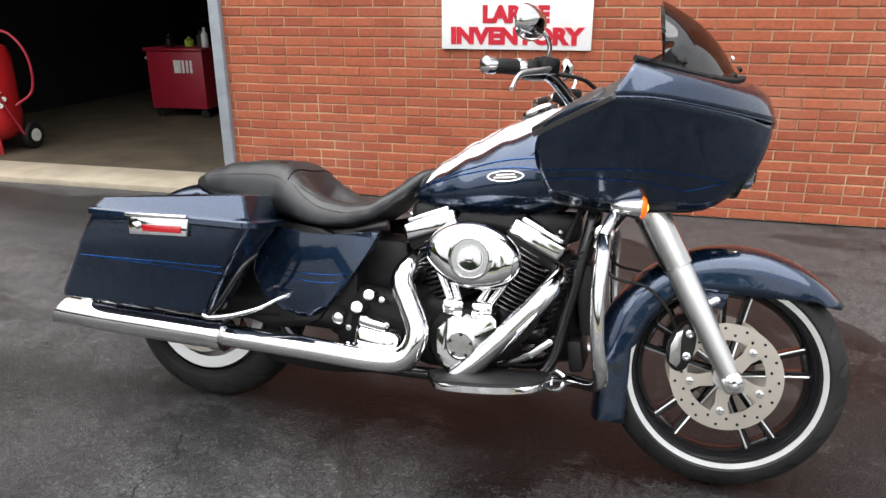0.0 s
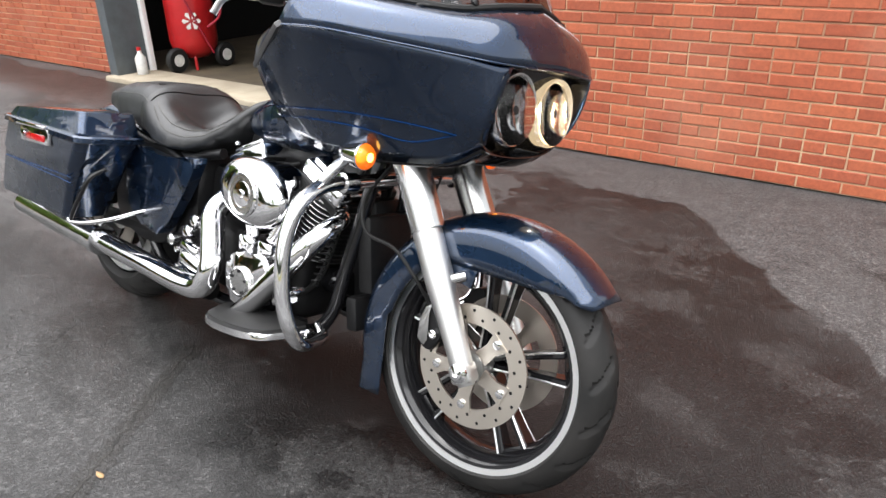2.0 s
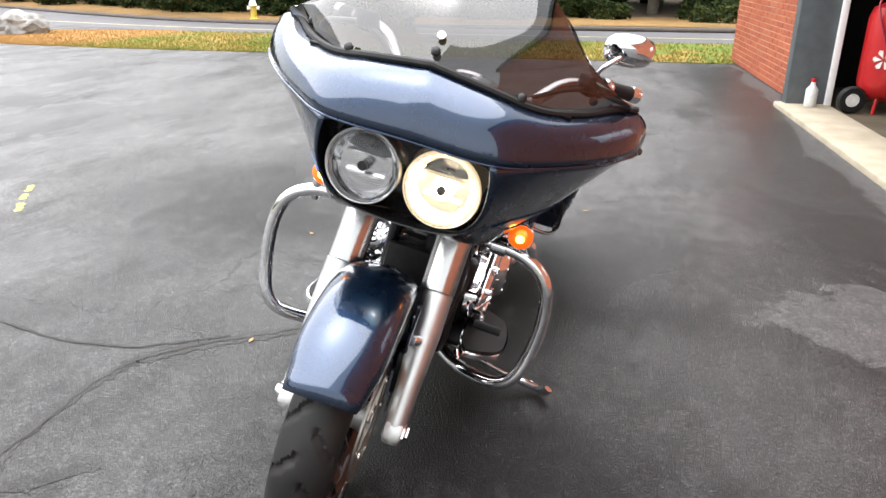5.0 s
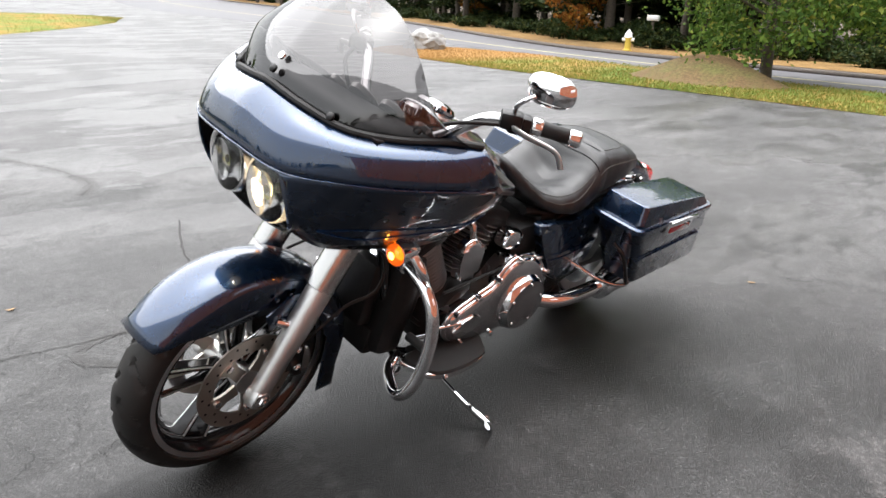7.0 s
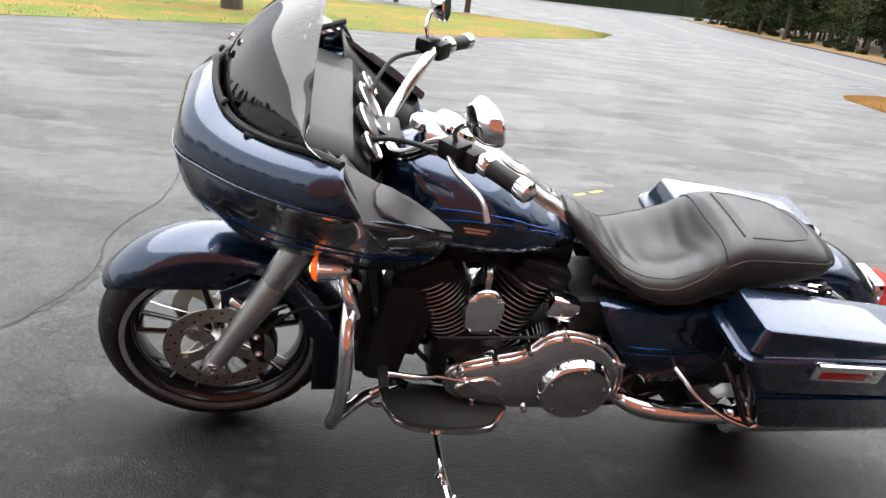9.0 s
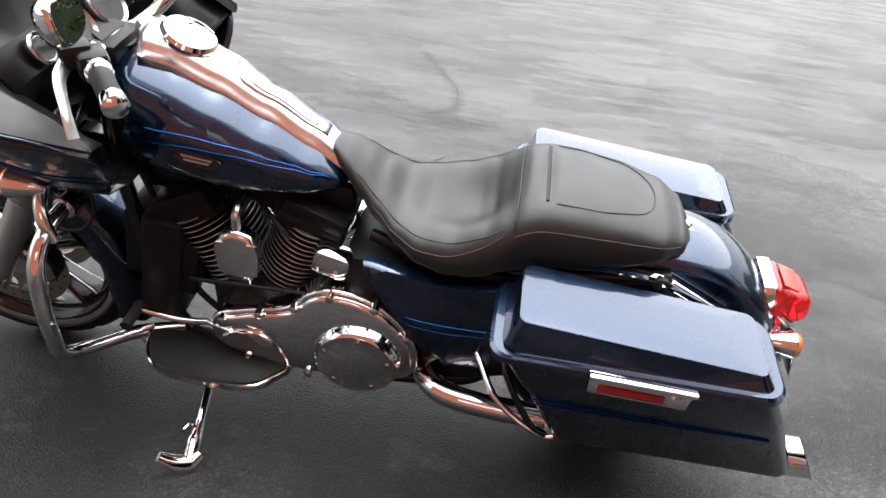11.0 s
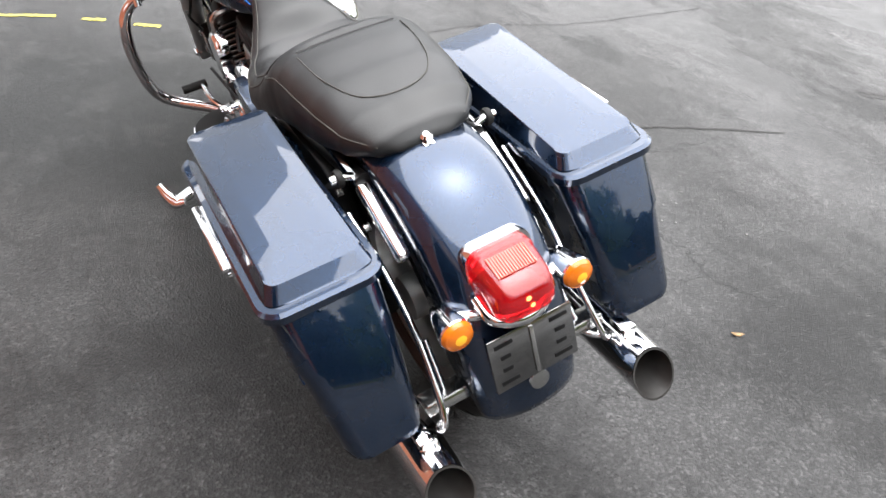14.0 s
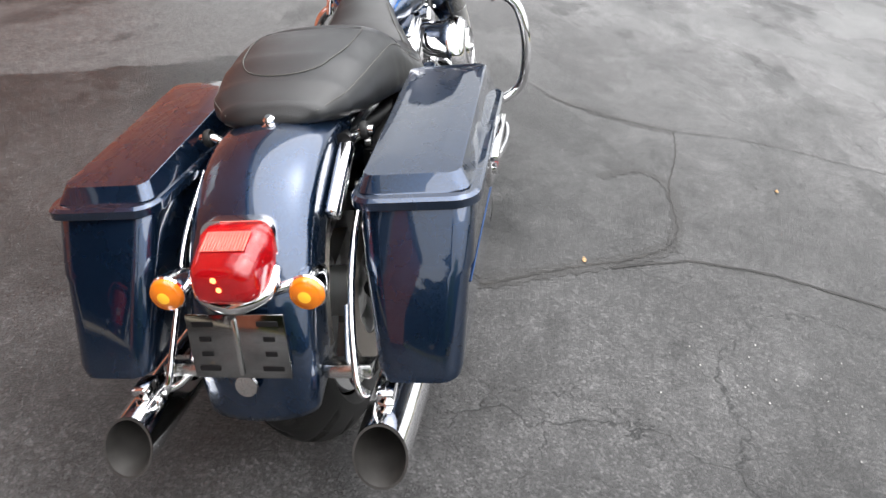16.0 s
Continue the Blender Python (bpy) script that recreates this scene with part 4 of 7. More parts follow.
def seat_point(x, phi):
    top, low, hw, mid, sq = interp(SEAT, x)
    zm = low + (top - low) * mid
    c, si = math.cos(phi), math.sin(phi)
    y = hw * math.copysign(abs(c) ** (2 / sq), c)
    if si > 0 and 0.25 < x < 0.66:
        rim = interp(RIM, x)[0]
        u = min(abs(y) / hw / 0.82, 1.0)
        top += (rim - top) * u * u * (3 - 2 * u)
    if si > 0 and abs(x - 0.262) < 0.016 and abs(y) < 0.115:
        # the crevice behind the ridge roll
        top -= 0.009 * (1 - (abs(x - 0.262) / 0.016) ** 2) * (1 - (abs(y) / 0.115) ** 4)
    z = zm + ((top - zm) if si > 0 else (zm - low)) * math.copysign(abs(si) ** (2 / sq), si)
    return Vector((x, y, z))


def build_tank():
    rings = []
    for i in range(44):
        x = 0.680 + (1.185 - 0.680) * i / 43
        top, low, hw = interp(TANK, x)
        zm = low + (top - low) * 0.46
        row = []
        for k in range(40):
            a = 2 * math.pi * k / 40
            c, si = math.cos(a), math.sin(a)
            sq = 2.35
            row.append(Vector((x, hw * math.copysign(abs(c) ** (2 / sq), c), zm + ((top - zm) if si > 0 else (zm - low)) * math.copysign(abs(si) ** (2 / sq), si))))
        rings.append(row)
    tank = part("fuel_tank", loft(rings), paint, bike, "dark blue teardrop fuel tank with chrome console")
    for s in (-1, 1):
        for dz in (0.0, -0.030):
            line = []
            for k in range(15):
                x = 0.70 + 0.37 * k / 14
                top, low, hw = interp(TANK, x)
                z = 0.735 + 0.105 * math.sin(min(k / 14, 1) * math.pi / 2) + dz * (k / 14)
                z = min(z, top - 0.02)
                zm = low + (top - low) * 0.46
                f = min(max((z - zm) / (top - zm), 0), 1) if z > zm else min((zm - z) / (zm - low), 1)
                y = hw * (1 - f ** 2.35) ** (1 / 2.35)
                line.append((x, s * (y + 0.0008), z))
            part("pinstripe", tube(line, 0.0017, 6, 1, False), stripe_paint, tank, "bright blue pinstripe")
        oval = [(0.052 * math.cos(a), 0.0155 * math.sin(a)) for a in (2 * math.pi * k / 28 for k in range(28))]
        pl = Matrix.Translation((0.948, s * 0.144, 0.795)) @ Matrix(((1, 0, 0), (0.06, s * 0.26, 0.965), (0, s, -0.27 * 1))).transposed().to_4x4()
        zax = Vector((0.0, s * 0.965, 0.26))
        xax = Vector((1, 0, 0.10)).normalized()
        yax = zax.cross(xax)
        pl = Matrix.Translation((0.968, s * 0.1530, 0.786)) @ Matrix((xax, yax, zax)).transposed().to_4x4()
        # left badge coloured black and dull, to carry the shade on that side
        badge = part("tank_badge", plate(oval, 0.004, pl, 0.0015), chrome if s < 0 else gloss_black, tank, "oval tank badge, silver on the right, darkened on the left")
        part("badge_field", plate([(a * 0.9, b * 0.84) for a, b in oval], 0.0047, pl, 0.0), gloss_black, badge)
        bars = plate([(-0.026, 0.0015), (0.026, 0.0015), (0.026, 0.0062), (-0.026, 0.0062)], 0.0055, pl, 0.0)
        plate([(-0.032, -0.0062), (0.032, -0.0062), (0.032, -0.0015), (-0.032, -0.0015)], 0.0055, pl, 0.0, bm=bars)
        part("badge_bars", bars, label_white if s < 0 else dull_chrome, badge)
    rings = []
    for i in range(30):
        f = i / 29
        x = 0.672 + (1.10 - 0.672) * f
        top, low, hw = interp(TANK, x)
        w = 0.050 + 0.030 * f
        h = (0.024 + 0.022 * f) * min(1.0, 0.35 + f * 8)
        row = []
        for k in range(17):
            e = -1 + 2 * k / 16
            row.append(Vector((x, w * e, top + h * (1 - abs(e) ** 4.5) - 0.016 * abs(e) ** 4.5 - 0.004 * e * e)))
        rings.append(row)
    console = thicken(part("console", loft(rings, False, False), lamp_silver, tank, "polished chrome tank console"), 0.008)

    def on_console(x, y, lift):
        top, low, hw = interp(TANK, x)
        f = (x - 0.672) / (1.10 - 0.672)
        w, h = 0.050 + 0.030 * f, 0.024 + 0.022 * f
        e = y / w
        return Vector((x, y, top + h * (1 - abs(e) ** 4.5) - 0.016 * abs(e) ** 4.5 - 0.004 * e * e + lift))

    def leaf_panel(x0, x1, w0, w1, shift, lift):
        """A tapering inlay along the console, blunt behind and rounded in front."""
        rows = []
        for i in range(16):
            f = i / 15
            w = (w0 + (w1 - w0) * f) * math.sqrt(max(1 - max((f - 0.8) / 0.2, 0.0) ** 2, 0.02))
            rows.append([on_console(x0 + (x1 - x0) * f, shift * (1 - f) + w * e, lift) for e in (-1, -0.5, 0, 0.5, 1)])
        return loft(rows, False, False)

    thicken(part("console_insert", leaf_panel(0.735, 0.930, 0.022, 0.042, 0.0, 0.0016), dull_chrome, console, "brushed steel console inlay"), 0.001)
    thicken(part("console_leaf", leaf_panel(0.758, 0.905, 0.010, 0.026, 0.006, 0.0034), chrome, console), 0.0012)
    thicken(part("console_inlay", leaf_panel(0.772, 0.850, 0.006, 0.013, 0.008, 0.0050), dull_chrome, console), 0.001)
    part("fuel_cap", lathe([(0.056, 0.0), (0.058, 0.008), (0.052, 0.017), (0.03, 0.024), (0.0, 0.026)], 36, (1.025, 0.0, 0.968), (-0.42, 0, 0.9)), chrome, tank, "round chrome fuel cap")
    part("ignition_switch", lathe([(0.03, 0.0), (0.03, 0.02), (0.022, 0.028), (0.0, 0.03)], 24, (1.105, 0.0, 0.965), (-0.2, 0, 0.98)), chrome, tank)
    return tank


def build_seat():
    rings = []
    for i in range(120):
        x = -0.052 + 0.767 * i / 119
        rings.append([seat_point(x, 2 * math.pi * k / 44) for k in range(44)])
    seat = part("seat", loft(rings), vinyl, bike, "black two-up vinyl seat with stitched seams", sharp=70)
    lift = Vector((0, 0, 0.0008))
    for s in (-1, 1):
        def on(x, deg):
            return seat_point(x, radians(deg if s > 0 else 180 - deg)) + lift
        part("seam", tube([on(0.66 - 0.32 * k / 12, 38) for k in range(13)], 0.0013, 5, 2), thread, seat)
        part("seam", tube([on(0.318 - 0.355 * k / 14, 24 - 8 * k / 14) for k in range(15)], 0.0013, 5, 2), thread, seat)
        part("seam", tube([on(0.62 - 0.28 * k / 12, 12 + 18 * (k / 12) ** 2) for k in range(13)], 0.0013, 5, 2), thread, seat)

    def over(x, y):
        top, low, hw, mid, sq = interp(SEAT, x)
        return seat_point(x, math.acos(math.copysign((abs(y) / hw) ** (sq / 2), y))) + lift

    part("seam", tube([seat_point(0.318, radians(30 + 120 * k / 14)) + lift for k in range(15)], 0.0022, 5, 2), satin_black, seat)
    side_line = [(0.244, 0.112), (0.20, 0.111), (0.15, 0.106), (0.10, 0.094), (0.062, 0.074), (0.042, 0.046), (0.034, 0.016)]
    insert = [over(x, y) for x, y in side_line] + [over(x, -y) for x, y in reversed(side_line)]
    part("seam", tube(insert, 0.0013, 5, 3), thread, seat)
    part("crevice", tube([over(0.262, -0.105 + 0.21 * k / 14) - lift for k in range(15)], 0.0035, 6, 2), satin_black, seat)
    bolt = part("seat_bolt", lathe([(0.012, 0), (0.012, 0.008), (0.006, 0.013), (0, 0.013)], 16, (-0.048, 0, 0.700), (-0.35, 0, 0.93)), chrome, seat)
    part("bolt_tab", block((-0.045, 0, 0.699), (0.045, 0.022, 0.004), 0.002, (0, -12, 0)), chrome, bolt)
    return seat


def build_rear_fender():
    line = spline([(0.20, 0, 0.640), (0.10, 0, 0.682), (-0.03, 0, 0.700), (-0.14, 0, 0.676), (-0.235, 0, 0.610), (-0.305, 0, 0.520), (-0.345, 0, 0.425), (-0.363, 0, 0.345), (-0.372, 0, 0.288)], 5)
    rings = []
    for i, q in enumerate(line):
        d = (line[min(i + 1, len(line) - 1)] - line[max(i - 1, 0)]).normalized()
        nrm = Vector((-d.z, 0, d.x)) * -1
        if nrm.dot(q - RW) < 0:
            nrm = -nrm
        row = []
        tail = max(0, (i / (len(line) - 1) - 0.82) / 0.18)
        for k in range(-11, 12):
            f = k / 11
            if abs(f) < 0.72:
                g = f / 0.72 * math.pi / 2
                y, r = 0.108 * math.sin(g), -0.040 * (1 - math.cos(g))
            else:
                g = (abs(f) - 0.72) / 0.28
                y, r = math.copysign(0.108, f), -0.040 - 0.085 * g * (1 - 0.75 * tail)
            row.append(q + nrm * r + Vector((0, y * (1 - 0.06 * tail), 0.02 * tail * (f * f))))
        rings.append(row)
    f = thicken(part("rear_fender", loft(rings, False, False), paint, bike, "glossy dark blue rear mudguard"), 0.003)
    return f


def build_tail():
    base = part("tail_light", loft([[Vector((x, y * k, z)) for y, z in round_rect(-0.065, 0.065, -0.060, 0.050, 0.026)] for x, k in ((0.030, 0.97), (0.024, 1), (0.010, 1), (0.004, 0.98))]), chrome, bike, "red tail light in a chrome housing")
    part("lens", loft([[Vector((x, y, z)) for y, z in round_rect(-0.057 * k, 0.057 * k, z0, z1, 0.024 * k)] for x, k, z0, z1 in ((0.006, 1.06, -0.056, 0.044), (-0.010, 1.06, -0.058, 0.042), (-0.014, 1.02, -0.058, 0.037), (-0.040, 1.0, -0.061, 0.027), (-0.062, 0.95, -0.061, 0.016), (-0.076, 0.87, -0.056, 0.007), (-0.083, 0.74, -0.048, 0.0), (-0.086, 0.45, -0.038, -0.008))]), red_lens, base, "red plastic lens")
    ribs = bmesh.new()
    for k in range(15):
        y = -0.035 + 0.005 * k
        block((-0.036, y, 0.0315), (0.042, 0.0042, 0.003), 0.001, (0, -25, 0), 1, ribs)
    tagged(part("lens_window", ribs, red_window, base, "paler ribbed top of the lens"), kind="stuff")
    part("bulb", lathe([(0.0, 0), (0.005, 0.001), (0.0, 0.002)], 12, (-0.0862, 0.006, -0.012), (-1, 0, 0)), red_glow, base)
    part("bulb", lathe([(0.0, 0), (0.0045, 0.001), (0.0, 0.002)], 12, (-0.0866, 0.0, -0.028), (-1, 0, 0)), red_glow, base)
    part("lower_trim", tube([(-0.016, -0.067, -0.022), (-0.045, -0.055, -0.056), (-0.058, 0.0, -0.070), (-0.045, 0.055, -0.056), (-0.016, 0.067, -0.022)], [0.008, 0.013, 0.016, 0.013, 0.008], 12), chrome, base)
    tilt = pose(-0.275, 0, 0.566, 0, 7, 0)
    base.matrix_basis = tilt
    for s in (-1, 1):
        build_signal(-0.318, s * 0.120, 0.514, False, False, bike)
    part("signal_bar", tube([(-0.275, -0.12, 0.514), (-0.300, -0.06, 0.508), (-0.310, 0, 0.500), (-0.300, 0.06, 0.508), (-0.275, 0.12, 0.514)], 0.011, 12), chrome, bike)
    hold = block((0, 0, 0), (0.004, 0.168, 0.112), 0.0015)
    bracket = part("plate_bracket", hold, plate_steel, bike, "bare steel number plate bracket, with no plate")
    for y in (-0.055, 0.055):
        for z in (-0.038, -0.012, 0.014, 0.040):
            part("slot", block((-0.0025, y, z), (0.002, 0.036 if abs(z) > 0.03 else 0.020, 0.009), 0.001), satin_black, bracket)
    part("rib", block((-0.004, 0.0, 0.0), (0.005, 0.008, 0.10), 0.002), dull_chrome, bracket)
    part("fender_reflector", lathe([(0.020, 0), (0.019, 0.005), (0, 0.006)], 20, (0.004, 0, -0.072), (-1, 0, 0)), dull_chrome, bracket)
    bracket.matrix_basis = pose(-0.359, 0, 0.437, 0, 12, 0)


def fins(foot, top, r0, count, squash, parent, name):
    """A finned cylinder barrel."""
    foot, top = Vector(foot), Vector(top)
    d = (top - foot).normalized()
    barrel = part(name, lathe([(r0 * 0.8, -0.02), (r0 * 0.8, (top - foot).length + 0.01)], 28, foot, d), engine_black, parent, "black finned cylinder")
    for k in range(count):
        q = foot.lerp(top, (k + 0.5) / count)
        b = lathe([(r0 * 0.78, -0.0022), (r0, -0.0016), (r0 + 0.001, 0), (r0, 0.0016), (r0 * 0.78, 0.0022)], 32, (0, 0, 0), d)
        for v in b.verts:
            v.co.y *= squash
            v.co += q
        part("cooling_fin", b, fin_metal, barrel)
    return barrel


fin_metal = make_metal("fin_edge_metal", (0.30, 0.30, 0.30), 0.36, 0.1)


def build_engine():
    case = block((0.865, 0.0, 0.325), (0.30, 0.24, 0.22), 0.05, (0, 0, 0), 3)
    block((0.62, 0.0, 0.33), (0.28, 0.26, 0.20), 0.04, (0, 4, 0), 3, case)
    lathe([(0.09, -0.17), (0.105, -0.15), (0.105, 0.12), (0.09, 0.14)], 32, (0.88, 0, 0.325), bm=case)
    engine = part("engine", case, engine_black, bike, "chrome and black V-twin engine")
    for foot, top, nm in (((0.836, -0.005, 0.42), (0.764, -0.005, 0.602), "rear_cylinder"), ((0.962, 0.0, 0.42), (1.045, 0.0, 0.588), "front_cylinder")):
        fins(foot, top, 0.088, 13, 1.30, engine, nm)
        f, t = Vector(foot), Vector(top)
        d = (t - f).normalized()
        ang = math.degrees(math.atan2(d.x, d.z))
        q = t + d * 0.024
        head = block(t + d * 0.002, (0.160, 0.215, 0.045), 0.012, (0, ang, 0))
        hd = part("cylinder_head", head, engine_black, engine)
        # left half of the rocker cover made black, its shade put into the colour
        part("darkened_cover_half", block(q + d * 0.008 + Vector((0, 0.06, 0)), (0.15, 0.09, 0.046), 0.012, (0, ang, 0)), engine_black, hd)
        rocker = part("rocker_cover", block(q + d * 0.010 + Vector((0, -0.040, 0)), (0.165, 0.150, 0.052), 0.012, (0, ang, 0), 3), chrome, hd, "chrome rocker cover")
        for a in (-0.05, 0.05):
            for s in (-1, 1):
                part("bolt", lathe([(0.008, 0), (0.008, 0.008), (0.004, 0.009), (0, 0.009)], 10, q + Vector((a, -0.04 + s * 0.060, 0)) + d * 0.036, d), chrome, rocker)
        part("rocker_lid", block(q + d * 0.040 + Vector((0, -0.040, 0)), (0.135, 0.125, 0.020), 0.009, (0, ang, 0), 3), chrome, rocker)
        part("gasket_line", block(q - d * 0.012 + Vector((0, -0.040, 0)), (0.168, 0.154, 0.004), 0.001, (0, ang, 0)), satin_black, rocker)
    # air cleaner
    cl = Vector((0.905, 0, 0.564))
    rings = []
    for y, k in ((-0.10, 0.86), (-0.165, 0.90), (-0.185, 0.99), (-0.200, 1.0), (-0.215, 0.95), (-0.228, 0.82), (-0.235, 0.62)):
        ring = []
        for j in range(48):
            a = 2 * math.pi * j / 48
            x, z = 0.135 * k * math.cos(a), 0.088 * k * math.sin(a) * (1.06 if math.sin(a) > 0 else 1)
            ring.append(cl + Vector((x * 0.985 + z * 0.12, y, z * 0.985 - x * 0.12)))
        rings.append(ring)
    rings.append([cl + Vector((0.45 * (q.x - cl.x), -0.232, 0.45 * (q.z - cl.z))) for q in rings[-1]])
    ac = part("air_cleaner", loft(rings), chrome, engine, "oval chrome air cleaner cover")
    part("air_cleaner_ring", lathe([(0.062, 0.0), (0.060, 0.010), (0.054, 0.013), (0.050, 0.008), (0.034, 0.008), (0.032, 0.012), (0.012, 0.013), (0.010, 0.018), (0, 0.019)], 40, cl + Vector((0, -0.228, 0)), (0, -1, 0)), chrome, ac)
    part("air_cleaner_band", lathe([(0.050, 0.0), (0.050, 0.0098), (0.036, 0.0098), (0.036, 0.0)], 40, cl + Vector((0, -0.228, 0)), (0, -1, 0)), dull_chrome, ac)
    # cam cover and timer cover
    out = smooth_outline([(0.825, 0.300), (0.835, 0.265), (0.90, 0.250), (0.965, 0.270), (0.975, 0.320), (0.985, 0.395), (0.955, 0.415), (0.91, 0.395), (0.87, 0.398), (0.83, 0.375), (0.82, 0.340)], 4)
    cam_cover = part("cam_cover", plate(out, 0.085, side_place(-1, 0.125), 0.014, 3), chrome, engine, "chrome cam cover")
    part("timer_cover", lathe([(0.042, 0), (0.042, 0.008), (0.036, 0.012), (0.034, 0.010), (0, 0.011)], 36, (0.892, -0.21, 0.322), (0, -1, 0)), dull_chrome, cam_cover, "round brushed timer cover")
    for k in range(5):
        a = 2 * math.pi * k / 5 + 0.3
        part("screw", lathe([(0.005, 0), (0.004, 0.004), (0, 0.004)], 8, (0.892 + 0.030 * math.cos(a), -0.220, 0.322 + 0.030 * math.sin(a)), (0, -1, 0)), satin_black, cam_cover)
    for x, z, x2, z2 in ((0.842, 0.42, 0.765, 0.565), (0.868, 0.42, 0.80, 0.575), (0.915, 0.42, 0.985, 0.565), (0.942, 0.415, 1.02, 0.55)):
        part("pushrod_tube", tube([(x, -0.150, z), (x2, -0.125, z2)], 0.012, 14, 1, False), chrome, engine)
    for x in (0.852, 0.935):
        lift = part("lifter_block", block((x, -0.150, 0.415), (0.062, 0.06, 0.045), 0.01, (0, 0, 0)), chrome, engine)
        part("screw", lathe([(0.008, 0), (0.008, 0.008), (0, 0.009)], 10, (x, -0.182, 0.408), (0, -1, 0)), chrome, lift)
    # gearbox end cover and small chrome fittings
    gb = part("transmission_cover", block((0.640, -0.175, 0.288), (0.150, 0.07, 0.095), 0.028, (0, 8, 0), 3), chrome, engine, "chrome gearbox end cover")
    part("cover_top", block((0.628, -0.185, 0.345), (0.09, 0.05, 0.03), 0.012, (0, 8, 0)), chrome, gb)
    for k in range(7):
        a = 2 * math.pi * k / 7
        part("bolt", lathe([(0.009, 0), (0.009, 0.012), (0.004, 0.013), (0, 0.013)], 10, (0.622 + 0.075 * math.cos(a), -0.190, 0.300 + 0.058 * math.sin(a)), (0, -1, 0)), chrome, gb)
    for x, z, r in ((0.600, 0.415, 0.020), (0.565, 0.375, 0.022), (0.640, 0.405, 0.011)):
        part("chrome_cap", lathe([(r, 0), (r * 1.05, 0.02), (r * 0.8, 0.032), (0, 0.036)], 18, (x, -0.145, z), (0, -1, 0.2)), chrome, engine)
    part("dipstick", lathe([(0.018, 0), (0.018, 0.03), (0.01, 0.036), (0, 0.036)], 16, (0.515, -0.165, 0.345), (0, -1, 0)), dull_chrome, engine)
    # primary cover on the left
    prim = smooth_outline([(0.975, 0.335), (0.960, 0.372), (0.87, 0.405), (0.79, 0.430), (0.73, 0.488), (0.66, 0.500), (0.575, 0.470), (0.515, 0.40), (0.495, 0.315), (0.53, 0.262), (0.66, 0.238), (0.82, 0.240), (0.93, 0.262), (0.97, 0.295)], 4)
    shell = []
    for k, y in ((1.0, 0.110), (1.0, 0.172), (0.985, 0.184), (0.95, 0.192), (0.90, 0.195), (0.55, 0.197), (0.25, 0.198)):
        shell.append([Vector((0.72 + (x - 0.72) * k, y, 0.352 + (z - 0.352) * k)) for x, z in prim])
    primary = part("primary_cover", loft(shell), chrome, engine, "polished chrome primary cover", sharp=60)
    part("cover_flange", tube([(x, 0.176, z) for x, z in prim], 0.010, 10, 1, False, None, True), chrome, primary)
    derby = part("derby_cover", lathe([(0.112, -0.03), (0.106, 0.0), (0.098, 0.024), (0.092, 0.030), (0.088, 0.029), (0.05, 0.032), (0, 0.033)], 48, (0.628, 0.192, 0.322), (0, 1, 0)), chrome, primary, "round chrome derby cover")
    for k in range(5):
        a = 2 * math.pi * k / 5 + 0.4
        part("screw", lathe([(0.005, 0), (0.005, 0.004), (0, 0.004)], 8, (0.628 + 0.078 * math.cos(a), 0.221, 0.322 + 0.078 * math.sin(a)), (0, 1, 0)), dull_chrome, derby)
    part("inspection_cover", plate(smooth_outline([(0.955, 0.325), (0.90, 0.352), (0.845, 0.345), (0.83, 0.315), (0.87, 0.295), (0.945, 0.292)], 4), 0.012, side_place(1, 0.192), 0.006), chrome, primary)
    for x, z in ((0.95, 0.375), (0.86, 0.412), (0.775, 0.448), (0.69, 0.50), (0.59, 0.485), (0.515, 0.41), (0.60, 0.245), (0.75, 0.235), (0.90, 0.25)):
        part("bolt", lathe([(0.010, -0.03), (0.010, 0.006), (0.005, 0.009), (0, 0.009)], 10, (x, 0.195, z), (0, 1, 0)), chrome, primary)
    # horn
    horn_out = smooth_outline([(0.884, 0.474), (0.870, 0.486), (0.862, 0.530), (0.862, 0.572), (0.876, 0.602), (0.909, 0.615), (0.942, 0.602), (0.956, 0.572), (0.956, 0.530), (0.948, 0.486), (0.934, 0.474), (0.909, 0.471)], 3)
    horn = part("horn_cover", plate(horn_out, 0.035, side_place(1, 0.130), 0.018, 4), chrome, engine, "chrome horn cover")
    part("horn_bracket", tube([(0.909, 0.03, 0.665), (0.909, 0.13, 0.655), (0.909, 0.145, 0.61)], 0.010, 8, 4), dull_chrome, horn)
    part("shift_rod", tube([(1.02, 0.175, 0.470), (0.70, 0.165, 0.475)], 0.0045, 8, 1, False), engine_black, engine)
    part("intake_cover", block((0.70, 0.13, 0.555), (0.09, 0.06, 0.07), 0.02, (0, -15, 0)), chrome, engine)
    return engine


